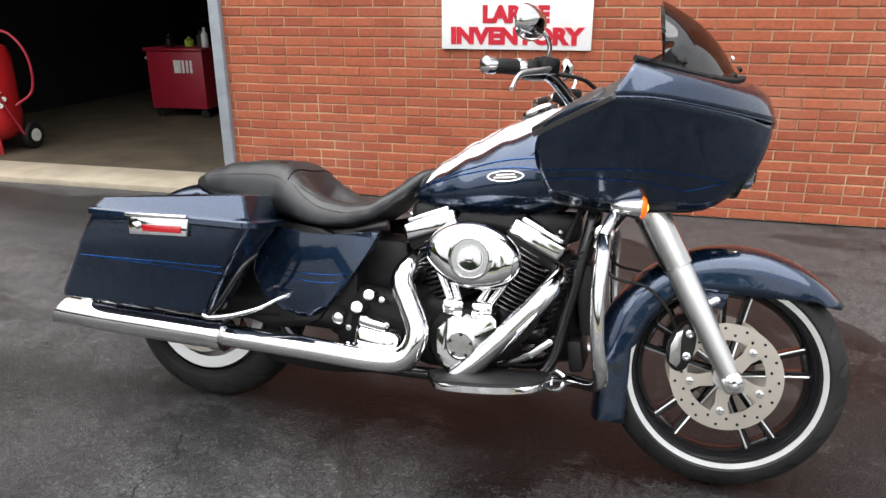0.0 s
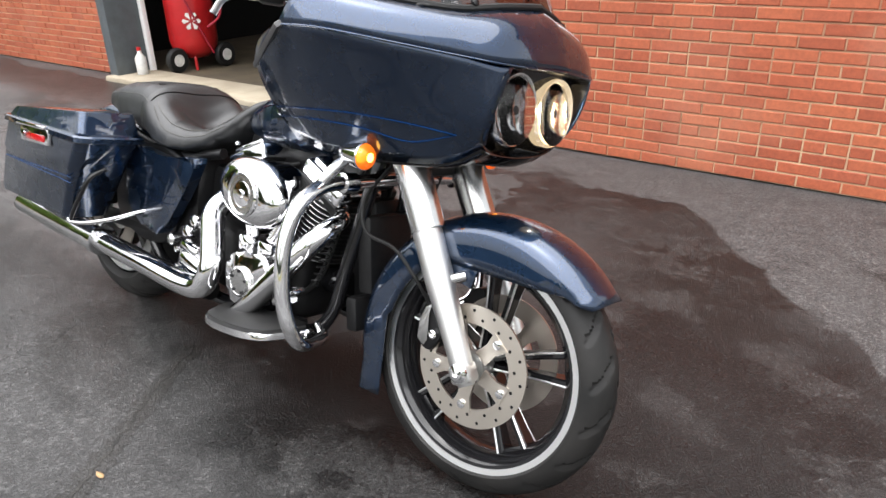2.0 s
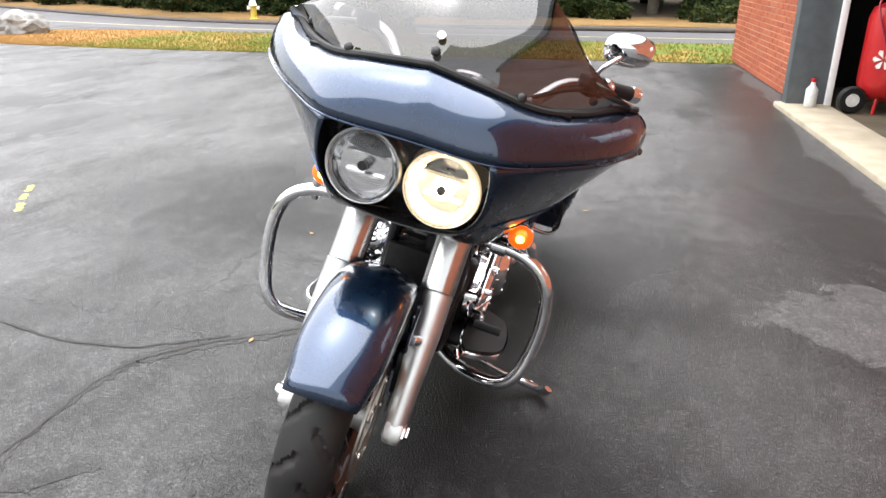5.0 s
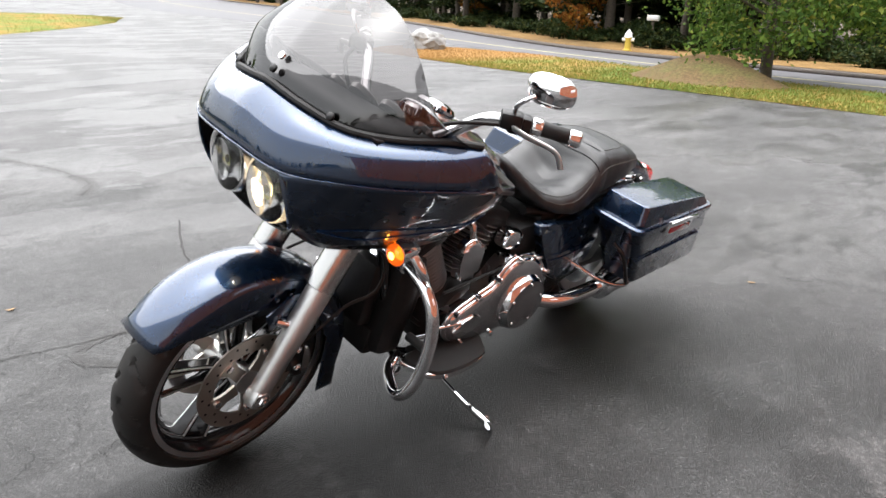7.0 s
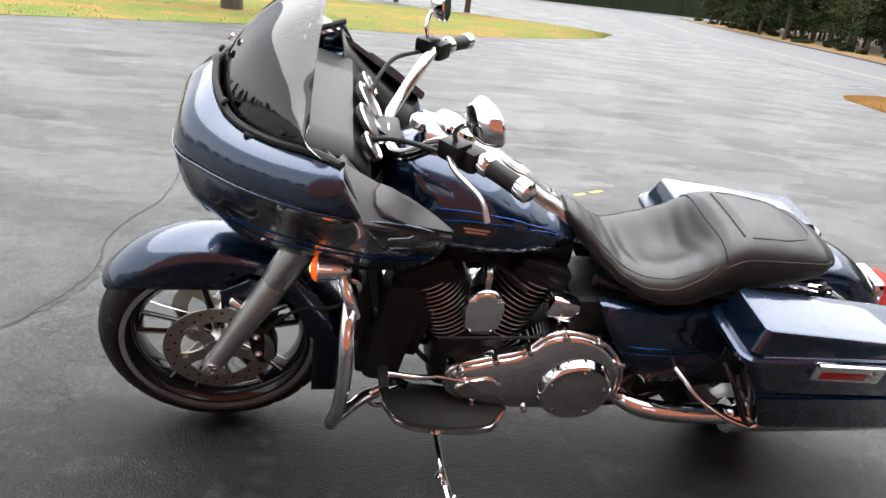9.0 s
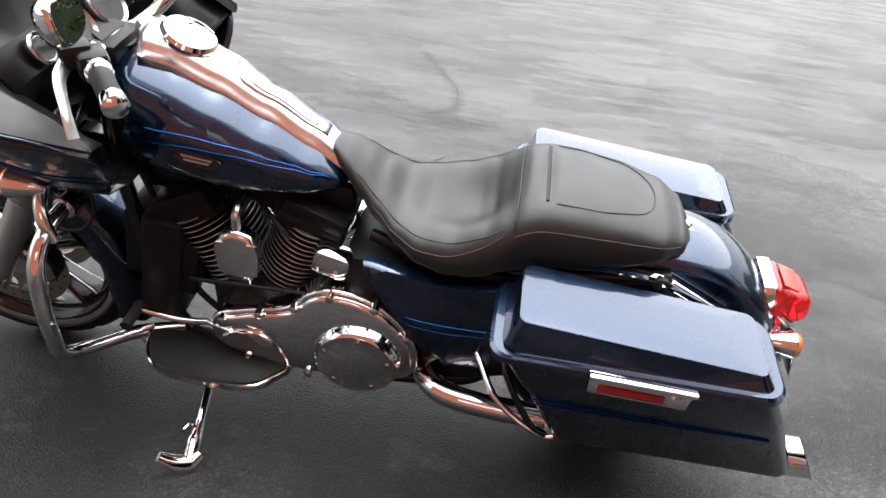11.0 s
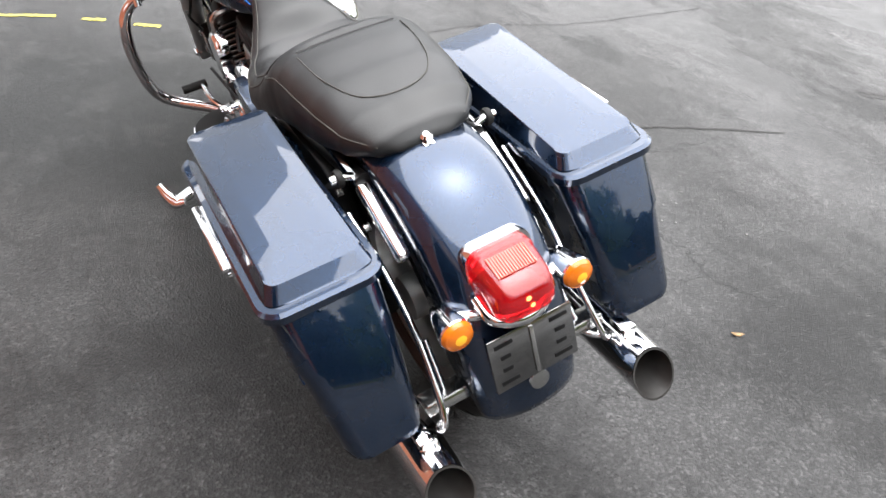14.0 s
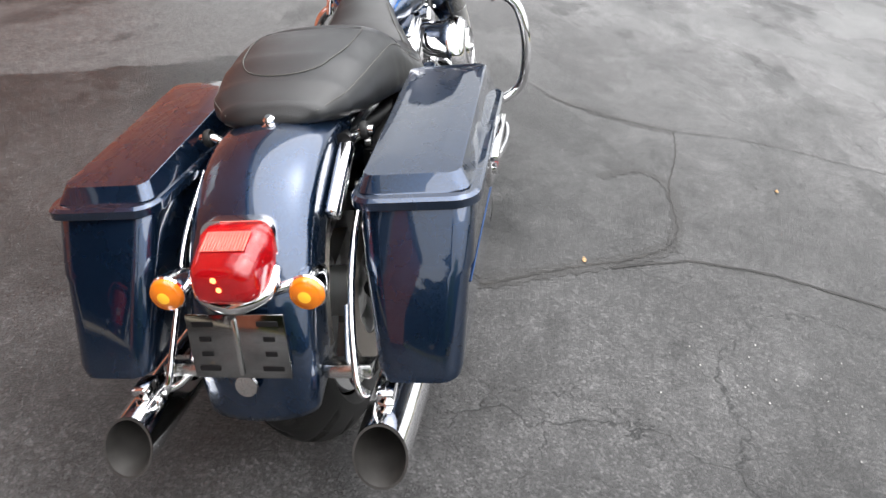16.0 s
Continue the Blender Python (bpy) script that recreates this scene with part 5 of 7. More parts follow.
def build_frame_parts():
    for s in (-1, 1):
        part("frame_tube", tube([(1.215, s * 0.035, 0.80), (1.20, s * 0.065, 0.66), (1.155, s * 0.085, 0.42), (1.125, s * 0.095, 0.28), (1.05, s * 0.11, 0.215), (0.85, s * 0.125, 0.205), (0.55, s * 0.13, 0.205), (0.35, s * 0.13, 0.25), (0.28, s * 0.125, 0.40), (0.34, s * 0.12, 0.55)], 0.018, 12, 6), gloss_black, bike)
        cover = smooth_outline([(0.272, 0.592), (0.45, 0.583), (0.605, 0.606), (0.615, 0.585), (0.56, 0.49), (0.475, 0.375), (0.425, 0.338), (0.365, 0.338), (0.280, 0.385), (0.225, 0.450), (0.238, 0.545)], 3)
        sc = part("side_cover", plate(cover, 0.035, side_place(s, 0.155), 0.018, 4), paint, bike, "glossy dark blue side cover")
        for dz in (0.0, -0.022):
            part("pinstripe", tube([(0.245, s * 0.1905, 0.474 + dz * 0.3), (0.40, s * 0.1912, 0.466 + dz), (0.50, s * 0.1905, 0.470 + dz), (0.535, s * 0.1885, 0.482 + dz)], 0.0015, 6, 4), stripe_paint, sc, "bright blue pinstripe")
        part("swingarm", tube([(0.40, s * 0.12, 0.33), (0.2, s * 0.125, 0.32), (0.0, s * 0.12, 0.305)], 0.026, 12, 4), engine_black, bike)
        part("shock", tube([(0.03, s * 0.135, 0.36), (0.10, s * 0.14, 0.58)], 0.024, 14, 1, False), engine_black, bike)
        part("seat_rail", tube([(0.62, s * 0.10, 0.62), (0.42, s * 0.12, 0.585), (0.15, s * 0.12, 0.615), (-0.02, s * 0.118, 0.645)], 0.016, 10, 5), satin_black, bike)
    part("battery_box", block((0.41, 0, 0.45), (0.28, 0.27, 0.32), 0.03), satin_black, bike)
    part("frame_backbone", block((0.92, 0, 0.655), (0.50, 0.10, 0.085), 0.02), satin_black, bike)
    # added black block that fills the gap between side cover and primary
    part("inner_filler", block((0.60, 0.03, 0.50), (0.16, 0.22, 0.16), 0.03), engine_black, bike)
    part("ignition_module", block((1.075, 0.085, 0.43), (0.075, 0.05, 0.17), 0.012, (0, -12, 0)), engine_black, bike)
    part("front_cowl", block((1.125, 0.065, 0.42), (0.11, 0.13, 0.33), 0.03, (0, -10, 0)), engine_black, bike)
    part("lower_side_panel", plate(smooth_outline([(0.30, 0.41), (0.42, 0.45), (0.53, 0.47), (0.53, 0.30), (0.47, 0.27), (0.32, 0.275), (0.27, 0.32)], 3), 0.03, side_place(1, 0.125), 0.012), gloss_black, bike)
    for s in (-1, 1):
        part("splash_guard", plate(smooth_outline([(0.10, 0.57), (0.28, 0.60), (0.48, 0.58), (0.46, 0.36), (0.36, 0.29), (0.20, 0.30), (0.10, 0.36)], 3), 0.02, side_place(s, 0.128), 0.008), satin_black, bike)
    part("oil_filter", lathe([(0.0, -0.03), (0.036, -0.03), (0.038, 0.05), (0.030, 0.065), (0.0, 0.066)], 24, (1.035, 0.0, 0.335), (1, 0, 0.1)), gloss_black, bike)
    for s in (-1, 1):
        part("spark_lead", tube([(0.90, s * 0.05, 0.64), (0.84, s * 0.10, 0.62), (0.80, s * 0.118, 0.585)], 0.006, 8), rubber, bike)
        part("wiring_loom", tube([(1.18, s * 0.055, 0.74), (1.13, s * 0.07, 0.60), (1.10, s * 0.08, 0.48), (1.06, s * 0.09, 0.36), (0.98, s * 0.10, 0.28)], 0.008, 8), rubber, bike)
    part("oil_cooler", block((1.205, 0.0, 0.46), (0.05, 0.16, 0.20), 0.012, (0, -10, 0)), engine_black, bike)
    part("regulator", block((1.19, 0.0, 0.30), (0.04, 0.18, 0.09), 0.01, (0, -10, 0)), engine_black, bike)
    part("steering_head", tube([(1.185, 0, 0.96), (1.27, 0, 0.78)], 0.045, 18, 1, False), satin_black, bike)
    part("spring", tube([(1.095 + 0.085 * k / 80 + 0.011 * math.cos(k * 0.95), -0.135 + 0.011 * math.sin(k * 0.95), 0.36 + 0.24 * k / 80) for k in range(81)], 0.0024, 5, 1, False), satin_black, bike)
    for s in (-1, 1):
        d = -0.012
        part("crash_guard", tube([(1.238, s * 0.03, 0.660), (1.245, s * 0.18 + d, 0.658), (1.250, s * 0.275 + d, 0.650), (1.254, s * 0.340 + d, 0.606), (1.254, s * 0.366 + d, 0.520), (1.262, s * 0.364 + d, 0.410), (1.276, s * 0.342 + d, 0.330), (1.262, s * 0.290 + d, 0.288), (1.19, s * 0.18, 0.258), (1.10, s * 0.115, 0.235)], 0.0170, 16, 7), chrome, bike, "chrome engine guard hoop")
    for s in (-1, 1):
        part("guard_clamp", lathe([(0.020, -0.02), (0.024, -0.018), (0.024, 0.018), (0.020, 0.02)], 20, (1.246, s * 0.20, 0.657), (0.05, 1, 0)), chrome, bike)
        part("guard_hook", tube([(1.10, s * 0.115, 0.235), (1.13, s * 0.165, 0.225), (1.165, s * 0.180, 0.232), (1.175, s * 0.175, 0.262), (1.15, s * 0.165, 0.275)], 0.008, 10), chrome, bike)
        part("signal_bracket", tube([(1.275, s * 0.16, 0.735), (1.268, s * 0.235, 0.715), (1.254, s * 0.275, 0.675), (1.235, s * 0.285, 0.625)], [0.010, 0.013, 0.014, 0.012], 12, 5), chrome, bike)
    build_signal(1.328, -0.240, 0.732, True, True, bike)
    build_signal(1.322, 0.244, 0.726, True, True, bike)
    # footboards
    for s in (-1, 1):
        out = smooth_outline([(0.815, 0.165), (0.825, 0.232), (0.87, 0.274), (0.98, 0.292), (1.08, 0.286), (1.125, 0.252), (1.125, 0.165)], 4)
        pl = Matrix.Translation((0, 0, 0)) @ Matrix(((1, 0, 0, 0), (0, s, 0, 0), (0.12, 0, 1, 0.124), (0, 0, 0, 1)))
        if s < 0:
            out = [(x, 0.165 + (y - 0.165) * 1.25) for x, y in out]
            pl = Matrix.Translation((0, 0, -0.012)) @ pl
        board = part("footboard", plate(out, 0.017, pl, 0.005), chrome, bike, "chrome-edged rider footboard")
        pad = [(0.967 + (x - 0.967) * 0.95, 0.232 + (y - 0.232) * 0.91) for x, y in out]
        part("rubber_pad", plate(pad, 0.025, pl, 0.003), rubber, board, "black ribbed rubber pad")
        part("footboard_bracket", block((0.97, s * 0.15, 0.235), (0.20, 0.06, 0.02), 0.005, (0, -7, 0)), satin_black, board)
    part("brake_pedal", tube([(0.99, -0.16, 0.27), (1.05, -0.20, 0.30), (1.12, -0.225, 0.345)], [0.010, 0.010, 0.012], 10), chrome, bike)
    part("pedal_pad", block((1.115, -0.235, 0.352), (0.075, 0.055, 0.018), 0.006, (0, -40, 0)), chrome, bike)
    part("shift_lever", tube([(1.00, 0.17, 0.33), (1.06, 0.20, 0.355), (1.15, 0.205, 0.375)], 0.008, 10), chrome, bike)
    part("shift_peg", tube([(1.15, 0.19, 0.375), (1.15, 0.265, 0.375)], 0.013, 12, 1, False), rubber, bike)
    part("shift_lever", tube([(1.00, 0.17, 0.33), (0.93, 0.20, 0.345)], 0.007, 10, 2), chrome, bike)
    # side stand: foot on the ground at the left
    stand = part("side_stand", tube([(1.010, 0.130, 0.205), (0.992, 0.230, 0.172), (0.981, 0.320, 0.146), (0.974, 0.375, 0.136), (0.968, 0.420, 0.128)], [0.013, 0.0105, 0.011, 0.019, 0.017], 12, 4, True, None, False, 0.65), chrome, bike, "chrome side stand, swung out")
    part("stand_foot", tube([(0.950, 0.400, 0.130), (0.968, 0.424, 0.126), (0.995, 0.440, 0.142), (1.022, 0.450, 0.172)], [0.012, 0.021, 0.019, 0.012], 12, 4, True, None, False, 0.5), chrome, stand)
    part("stand_tang", tube([(0.985, 0.345, 0.150), (0.995, 0.352, 0.166), (1.002, 0.366, 0.166)], 0.005, 8, 4), chrome, stand)
    # handlebar
    bar = part("handlebar", tube([(1.055, 0.285, 1.052), (1.09, 0.22, 1.035), (1.150, 0.145, 0.965), (1.175, 0.085, 0.945), (1.18, 0.0, 0.945), (1.175, -0.085, 0.945), (1.150, -0.145, 0.965), (1.09, -0.22, 1.035), (1.055, -0.285, 1.052)], 0.0155, 14, 6), chrome, bike, "chrome handlebar")
    part("bar_clamp", block((1.18, 0, 0.935), (0.06, 0.13, 0.05), 0.012), satin_black, bar)
    for s in (-1, 1):
        part("bar_end", tube([(1.06, s * 0.275, 1.052), (0.95, s * 0.405, 1.042)], 0.0125, 12, 1, False), chrome, bar)
        g0, g1 = Vector((1.018, s * 0.325, 1.050)), Vector((0.958, s * 0.396, 1.0425))
        d = (g1 - g0)
        grip = part("grip", lathe([(0.017, 0), (0.019, 0.004), (0.0185, d.length * 0.5), (0.019, d.length - 0.004), (0.017, d.length)], 20, g0, d.normalized()), rubber, bar, "black rubber hand grip")
        part("grip_cap", lathe([(0.0195, 0), (0.021, 0.006), (0.021, 0.026), (0.015, 0.032), (0, 0.034)], 20, g1 - d.normalized() * 0.012, d.normalized()), chrome, grip)
        part("grip_collar", lathe([(0.0195, 0), (0.022, 0.004), (0.022, 0.022), (0.019, 0.026)], 20, g0 - d.normalized() * 0.012, d.normalized()), chrome, grip)
        sw = part("switch_box", block((1.045, s * 0.295, 1.048), (0.06, 0.05, 0.048), 0.012, (0, 0, -50 * s)), satin_black, bar)
        part("master_cylinder", block((1.075, s * 0.290, 1.060), (0.055, 0.05, 0.042), 0.01, (0, 0, -50 * s)), satin_black, bar)
        part("lever", tube([(1.085, s * 0.295, 1.050), (1.075, s * 0.345, 1.040), (1.035, s * 0.405, 1.022), (1.020, s * 0.425, 0.985)], [0.012, 0.011, 0.009, 0.0105], 12, 6, True, None, False, 0.55), satin, bar, "satin hand lever")
        m = Vector((1.035, s * 0.350, 1.150))
        ax = Vector((-0.92, -0.24 * s, 0.20)).normalized()
        u = Vector((0, 1, 0)) - ax * ax.y
        u.normalize()
        w = ax.cross(u)
        shell = []
        for k, h in ((0.35, -0.034), (0.72, -0.026), (0.94, -0.010), (1.0, 0.002), (0.97, 0.006)):
            ring = []
            for j in range(32):
                a = 2 * math.pi * j / 32
                c, si = math.cos(a), math.sin(a)
                ring.append(m + ax * h + u * 0.062 * k * math.copysign(abs(c) ** 0.75, c) + w * 0.040 * k * math.copysign(abs(si) ** 0.75, si))
            shell.append(ring)
        mir = part("mirror", loft(shell), chrome, bike, "chrome rear-view mirror on a curved stalk")
        part("mirror_glass", loft([[m + ax * 0.0065 + (q - m - ax * 0.006) * 0.93 for q in shell[-1]], [m + ax * 0.0075 + (q - m - ax * 0.006) * 0.92 for q in shell[-1]]]), mirror_mat, mir)
        part("mirror_stalk", tube([(1.072, s * 0.292, 1.070), (1.082, s * 0.302, 1.100), (1.075, s * 0.325, 1.125), (1.055, s * 0.345, 1.142)], 0.0058, 10), chrome, mir)
        part("clutch_cable" if s > 0 else "throttle_cable", tube([(1.09, s * 0.28, 1.045), (1.17, s * 0.22, 1.035), (1.22, s * 0.12, 0.98), (1.22, s * 0.05, 0.90)], 0.0055, 8), rubber, bar)


plate_steel = make_metal("polished_plate_steel", (0.29, 0.29, 0.29), 0.08, 0.04)
mirror_mat = make_metal("mirror_silver", (0.9, 0.9, 0.9), 0.01, 0.005)

build_front_wheel()
build_rear_wheel()
build_front_fender()
build_fork()
build_fairing()
for side in (-1, 1):
    build_saddlebag(side)
    build_exhaust(side)
build_tank()
build_seat()
build_rear_fender()
build_tail()
build_engine()
build_frame_parts()
# the bars are turned a little to the left: wheel, mudguard and fork swing about the steering axis
STEER = Matrix.Translation((1.20, -0.008, 0.87)) @ Matrix.Rotation(radians(3.2), 4, Vector((-0.49, 0, 0.87))) @ Matrix.Translation((-1.20, 0.008, -0.87))
for ob in bike.children:
    if ob.name.split(".")[0] in ("front_wheel", "front_fender", "fork_leg"):
        ob.matrix_basis = STEER if ob.name.startswith("fork") else Matrix.Translation((-0.008, -0.014, -0.004)) @ STEER


# ---- ground ----
STAND = Vector((1.6, 1.2))
DROP, GROUND_Z = 0.5, -0.008


def terrain(x, y, lift=0.0):
    """The lot is level; beyond about 9 m the ground falls away gently towards the road."""
    p = Vector((x, y))
    d = (p - STAND).length
    f = min(max((d - 10.0) / 9.0, 0.0), 1.0)
    drop = DROP * f * f * (3 - 2 * f)
    q = STAND + (p - STAND) * (1 + drop / 1.23)
    return Vector((q.x, q.y, GROUND_Z - drop + lift))


def ground_sheet():
    bm = bmesh.new()
    rings = [0.0, 2, 4, 6, 8, 9, 10, 11, 12, 13, 14, 15, 16, 17, 18, 19, 21, 25, 35, 60, 120, 300, 800]
    n = 72
    rows = []
    for r in rings[1:]:
        rows.append([bm.verts.new(terrain(STAND.x + r * math.cos(2 * math.pi * k / n), STAND.y + r * math.sin(2 * math.pi * k / n))) for k in range(n)])
    mid = bm.verts.new(terrain(*STAND))
    for k in range(n):
        bm.faces.new((mid, rows[0][k], rows[0][(k + 1) % n]))
    for a, b in zip(rows, rows[1:]):
        for k in range(n):
            bm.faces.new((a[k], b[k], b[(k + 1) % n], a[(k + 1) % n]))
    return bm


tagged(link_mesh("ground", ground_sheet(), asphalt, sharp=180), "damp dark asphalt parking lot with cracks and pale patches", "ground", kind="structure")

# ---- building ----
WALL = pose(0.7, 2.52, 0, 0, 0, 3.5)
OPEN_L, OPEN_R = -5.02, -2.20
WALL_END_L, WALL_END_R, WALL_H = -8.3, 3.3, 3.3


def wall_piece(u0, u1, z0, z1):
    return block(((u0 + u1) / 2, 0.1275, (z0 + z1) / 2), (u1 - u0, 0.24, z1 - z0), 0.0)


wall_right = link_mesh("wall_right", wall_piece(OPEN_R, WALL_END_R, 0, WALL_H), mortar)
wall_right.matrix_world = WALL
tagged(wall_right, "red brick workshop wall with pale mortar joints", "wall", kind="structure")
wall_side = link_mesh("wall_side", block((WALL_END_R - 0.12, 4.9, WALL_H / 2), (0.24, 9.26, WALL_H), 0.0), brick_mat)
wall_side.matrix_world = WALL
tagged(wall_side, "red brick end wall of the workshop", "wall", kind="structure")
wall_left = link_mesh("wall_left", wall_piece(WALL_END_L, OPEN_L - 0.02, 0, WALL_H), mortar)
wall_left.matrix_world = WALL
tagged(wall_left, "red brick wall beyond the garage opening", "wall", kind="structure")
wall_over = link_mesh("wall_over_opening", wall_piece(OPEN_L - 0.02, OPEN_R, 2.7, WALL_H), mortar)
wall_over.matrix_world = WALL
tagged(wall_over, "brickwork over the garage opening", "wall", kind="structure")
gar = bmesh.new()
for at, size in (((-3.6, 9.2, 1.5), (5.2, 0.15, 3.0)), ((-6.15, 4.7, 1.5), (0.15, 9.1, 3.0)), ((-0.9, 4.7, 1.5), (0.15, 9.1, 3.0))):
    block(at, size, 0.0, bm=gar)
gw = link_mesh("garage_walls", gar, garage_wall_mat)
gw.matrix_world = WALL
tagged(gw, "walls inside the garage, coloured near black for its dimness", "wall", kind="structure")
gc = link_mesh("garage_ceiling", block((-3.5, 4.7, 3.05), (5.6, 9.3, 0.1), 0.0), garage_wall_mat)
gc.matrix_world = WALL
tagged(gc, "garage ceiling, coloured near black like the walls", "ceiling", kind="structure")
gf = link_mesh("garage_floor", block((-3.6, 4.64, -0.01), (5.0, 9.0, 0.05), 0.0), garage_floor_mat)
gf.matrix_world = WALL
tagged(gf, "worn tan concrete garage floor", "floor", kind="structure")
apron = link_mesh("apron", block((-3.6, 0.0, 0.0), (2.86, 0.44, 0.07), 0.012), concrete)
apron.matrix_world = WALL
tagged(apron, "pale concrete lip at the garage opening", "threshold", kind="structure")
roof = link_mesh("roof", block((-2.5, 4.85, WALL_H + 0.1), (12.0, 9.8, 0.2), 0.02), dark_steel)
roof.matrix_world = WALL
tagged(roof, "flat roof edge of the workshop", "roof", kind="structure")
for name, at, size, mat, label in (("post_right", (OPEN_R + 0.030, -0.018, 1.36), (0.075, 0.05, 2.72), grey_steel, "grey painted steel door post"),
                                   ("post_left", (OPEN_L + 0.035, 0.02, 1.36), (0.13, 0.34, 2.72), dark_steel, "dark grey painted steel door post"),
                                   ("door_track", (OPEN_L + 0.125, 0.20, 1.36), (0.05, 0.05, 2.72), white_paint, "white door track")):
    ob = link_mesh(name, block(at, size, 0.006), mat)
    ob.matrix_world = WALL
    tagged(ob, label, "door frame", kind="structure")


def text_mesh(words, size, depth=0.002):
    cu = bpy.data.curves.new("lettering", "FONT")
    cu.body, cu.size, cu.extrude, cu.align_x, cu.offset = words, size, depth, "CENTER", 0.0062 * size / 0.1
    ob = new("lettering", cu)
    me = bpy.data.meshes.new_from_object(ob.evaluated_get(bpy.context.evaluated_depsgraph_get()))
    bpy.data.objects.remove(ob)
    bm = bmesh.new()
    bm.from_mesh(me)
    return bm


def build_sign():
    u0, u1, z0 = -0.67, 0.215, 0.955
    mid = (u0 + u1) / 2
    sign = link_mesh("wall_sign", block((mid, -0.012, z0 + 0.31), (u1 - u0, 0.02, 0.62), 0.003), white_paint)
    sign.matrix_world = WALL
    tagged(sign, "white painted sign with red capital letters on the brick wall", "sign")
    for words, size, z in (("LARGE", 0.130, 0.158), ("INVENTORY", 0.130, 0.036)):
        bm = text_mesh(words, size)
        bmesh.ops.scale(bm, vec=(1.07 if words == "INVENTORY" else 1.0, 0.95, 1), verts=bm.verts)
        bmesh.ops.transform(bm, matrix=pose(mid, -0.024, z0 + z, 90, 0, 0), verts=bm.verts)
        part("lettering", bm, sign_red, sign)
    part("sign_rule", block((mid, -0.023, z0 + 0.295), (0.74, 0.004, 0.012), 0.001), sign_red, sign)


build_sign()


# ---- things in the garage ----
def build_blast_pot():
    thing = new("pressure_pot")
    thing.matrix_world = pose(-4.03, 2.80, 0.015, 0, 0, -35)
    tagged(thing, "red pressure pot on two wheels with coiled hoses", "pressure pot")
    part("tank", lathe([(0.02, 0.09), (0.12, 0.11), (0.20, 0.17), (0.225, 0.26), (0.225, 0.78), (0.20, 0.86), (0.12, 0.90), (0.03, 0.91)], 36, (0, 0, 0), (0, 0, 1)), tool_red, thing, "red enamelled tank")
    part("collar", lathe([(0.07, 0.90), (0.08, 0.92), (0.08, 0.98), (0.17, 1.0), (0.17, 1.06), (0.0, 1.07)], 24, (0, 0, 0), (0, 0, 1)), tool_red, thing)
    for s in (-1, 1):
        hub = (0.24, -0.16, 0.115) if s < 0 else (0.02, 0.27, 0.115)
        wheel = part("wheel", lathe([(0.03, -0.03), (0.10, -0.03), (0.115, -0.015), (0.115, 0.015), (0.10, 0.03), (0.03, 0.03)], 28, hub, (0.75, 0.66, 0)), rubber, thing)
        part("wheel_disc", lathe([(0.055, -0.033), (0.055, 0.033), (0.0, 0.034)], 20, hub, (0.75, 0.66, 0)), label_white, wheel)
        part("handle_bar", tube([(-0.12, 0.12 * s, 0.2), (-0.20, 0.13 * s, 0.8), (-0.24, 0.13 * s, 1.05)], 0.014, 10), tool_red, thing)
    part("foot", tube([(0.16, 0, 0.0), (0.14, 0, 0.12), (0.09, 0, 0.18)], 0.016, 10), tool_red, thing)
    part("hose", tube([(0.05, 0.05, 0.98), (0.22, 0.20, 0.97), (0.30, 0.30, 0.78), (0.29, 0.29, 0.52), (0.24, 0.16, 0.40)], 0.011, 10), cart_red, thing)
    part("hose", tube([(0.0, -0.05, 0.98), (0.21, -0.10, 0.90), (0.24, 0.0, 0.62), (0.24, 0.10, 0.36), (0.22, 0.18, 0.16)], 0.009, 10), cart_red, thing)
    fan = bmesh.new()
    for k in range(6):
        a = 2 * math.pi * k / 6
        c, s = math.cos(a), math.sin(a)
        plate([(0.012 * c, 0.012 * s), (0.075 * math.cos(a - 0.3), 0.075 * math.sin(a - 0.3)), (0.085 * c, 0.085 * s), (0.07 * math.cos(a + 0.3), 0.07 * math.sin(a + 0.3))], 0.003, pose(0.228, 0.02, 0.46, 90, 0, 90), 0.0, bm=fan)
    part("decal", fan, label_white, thing, "white star-shaped marking")


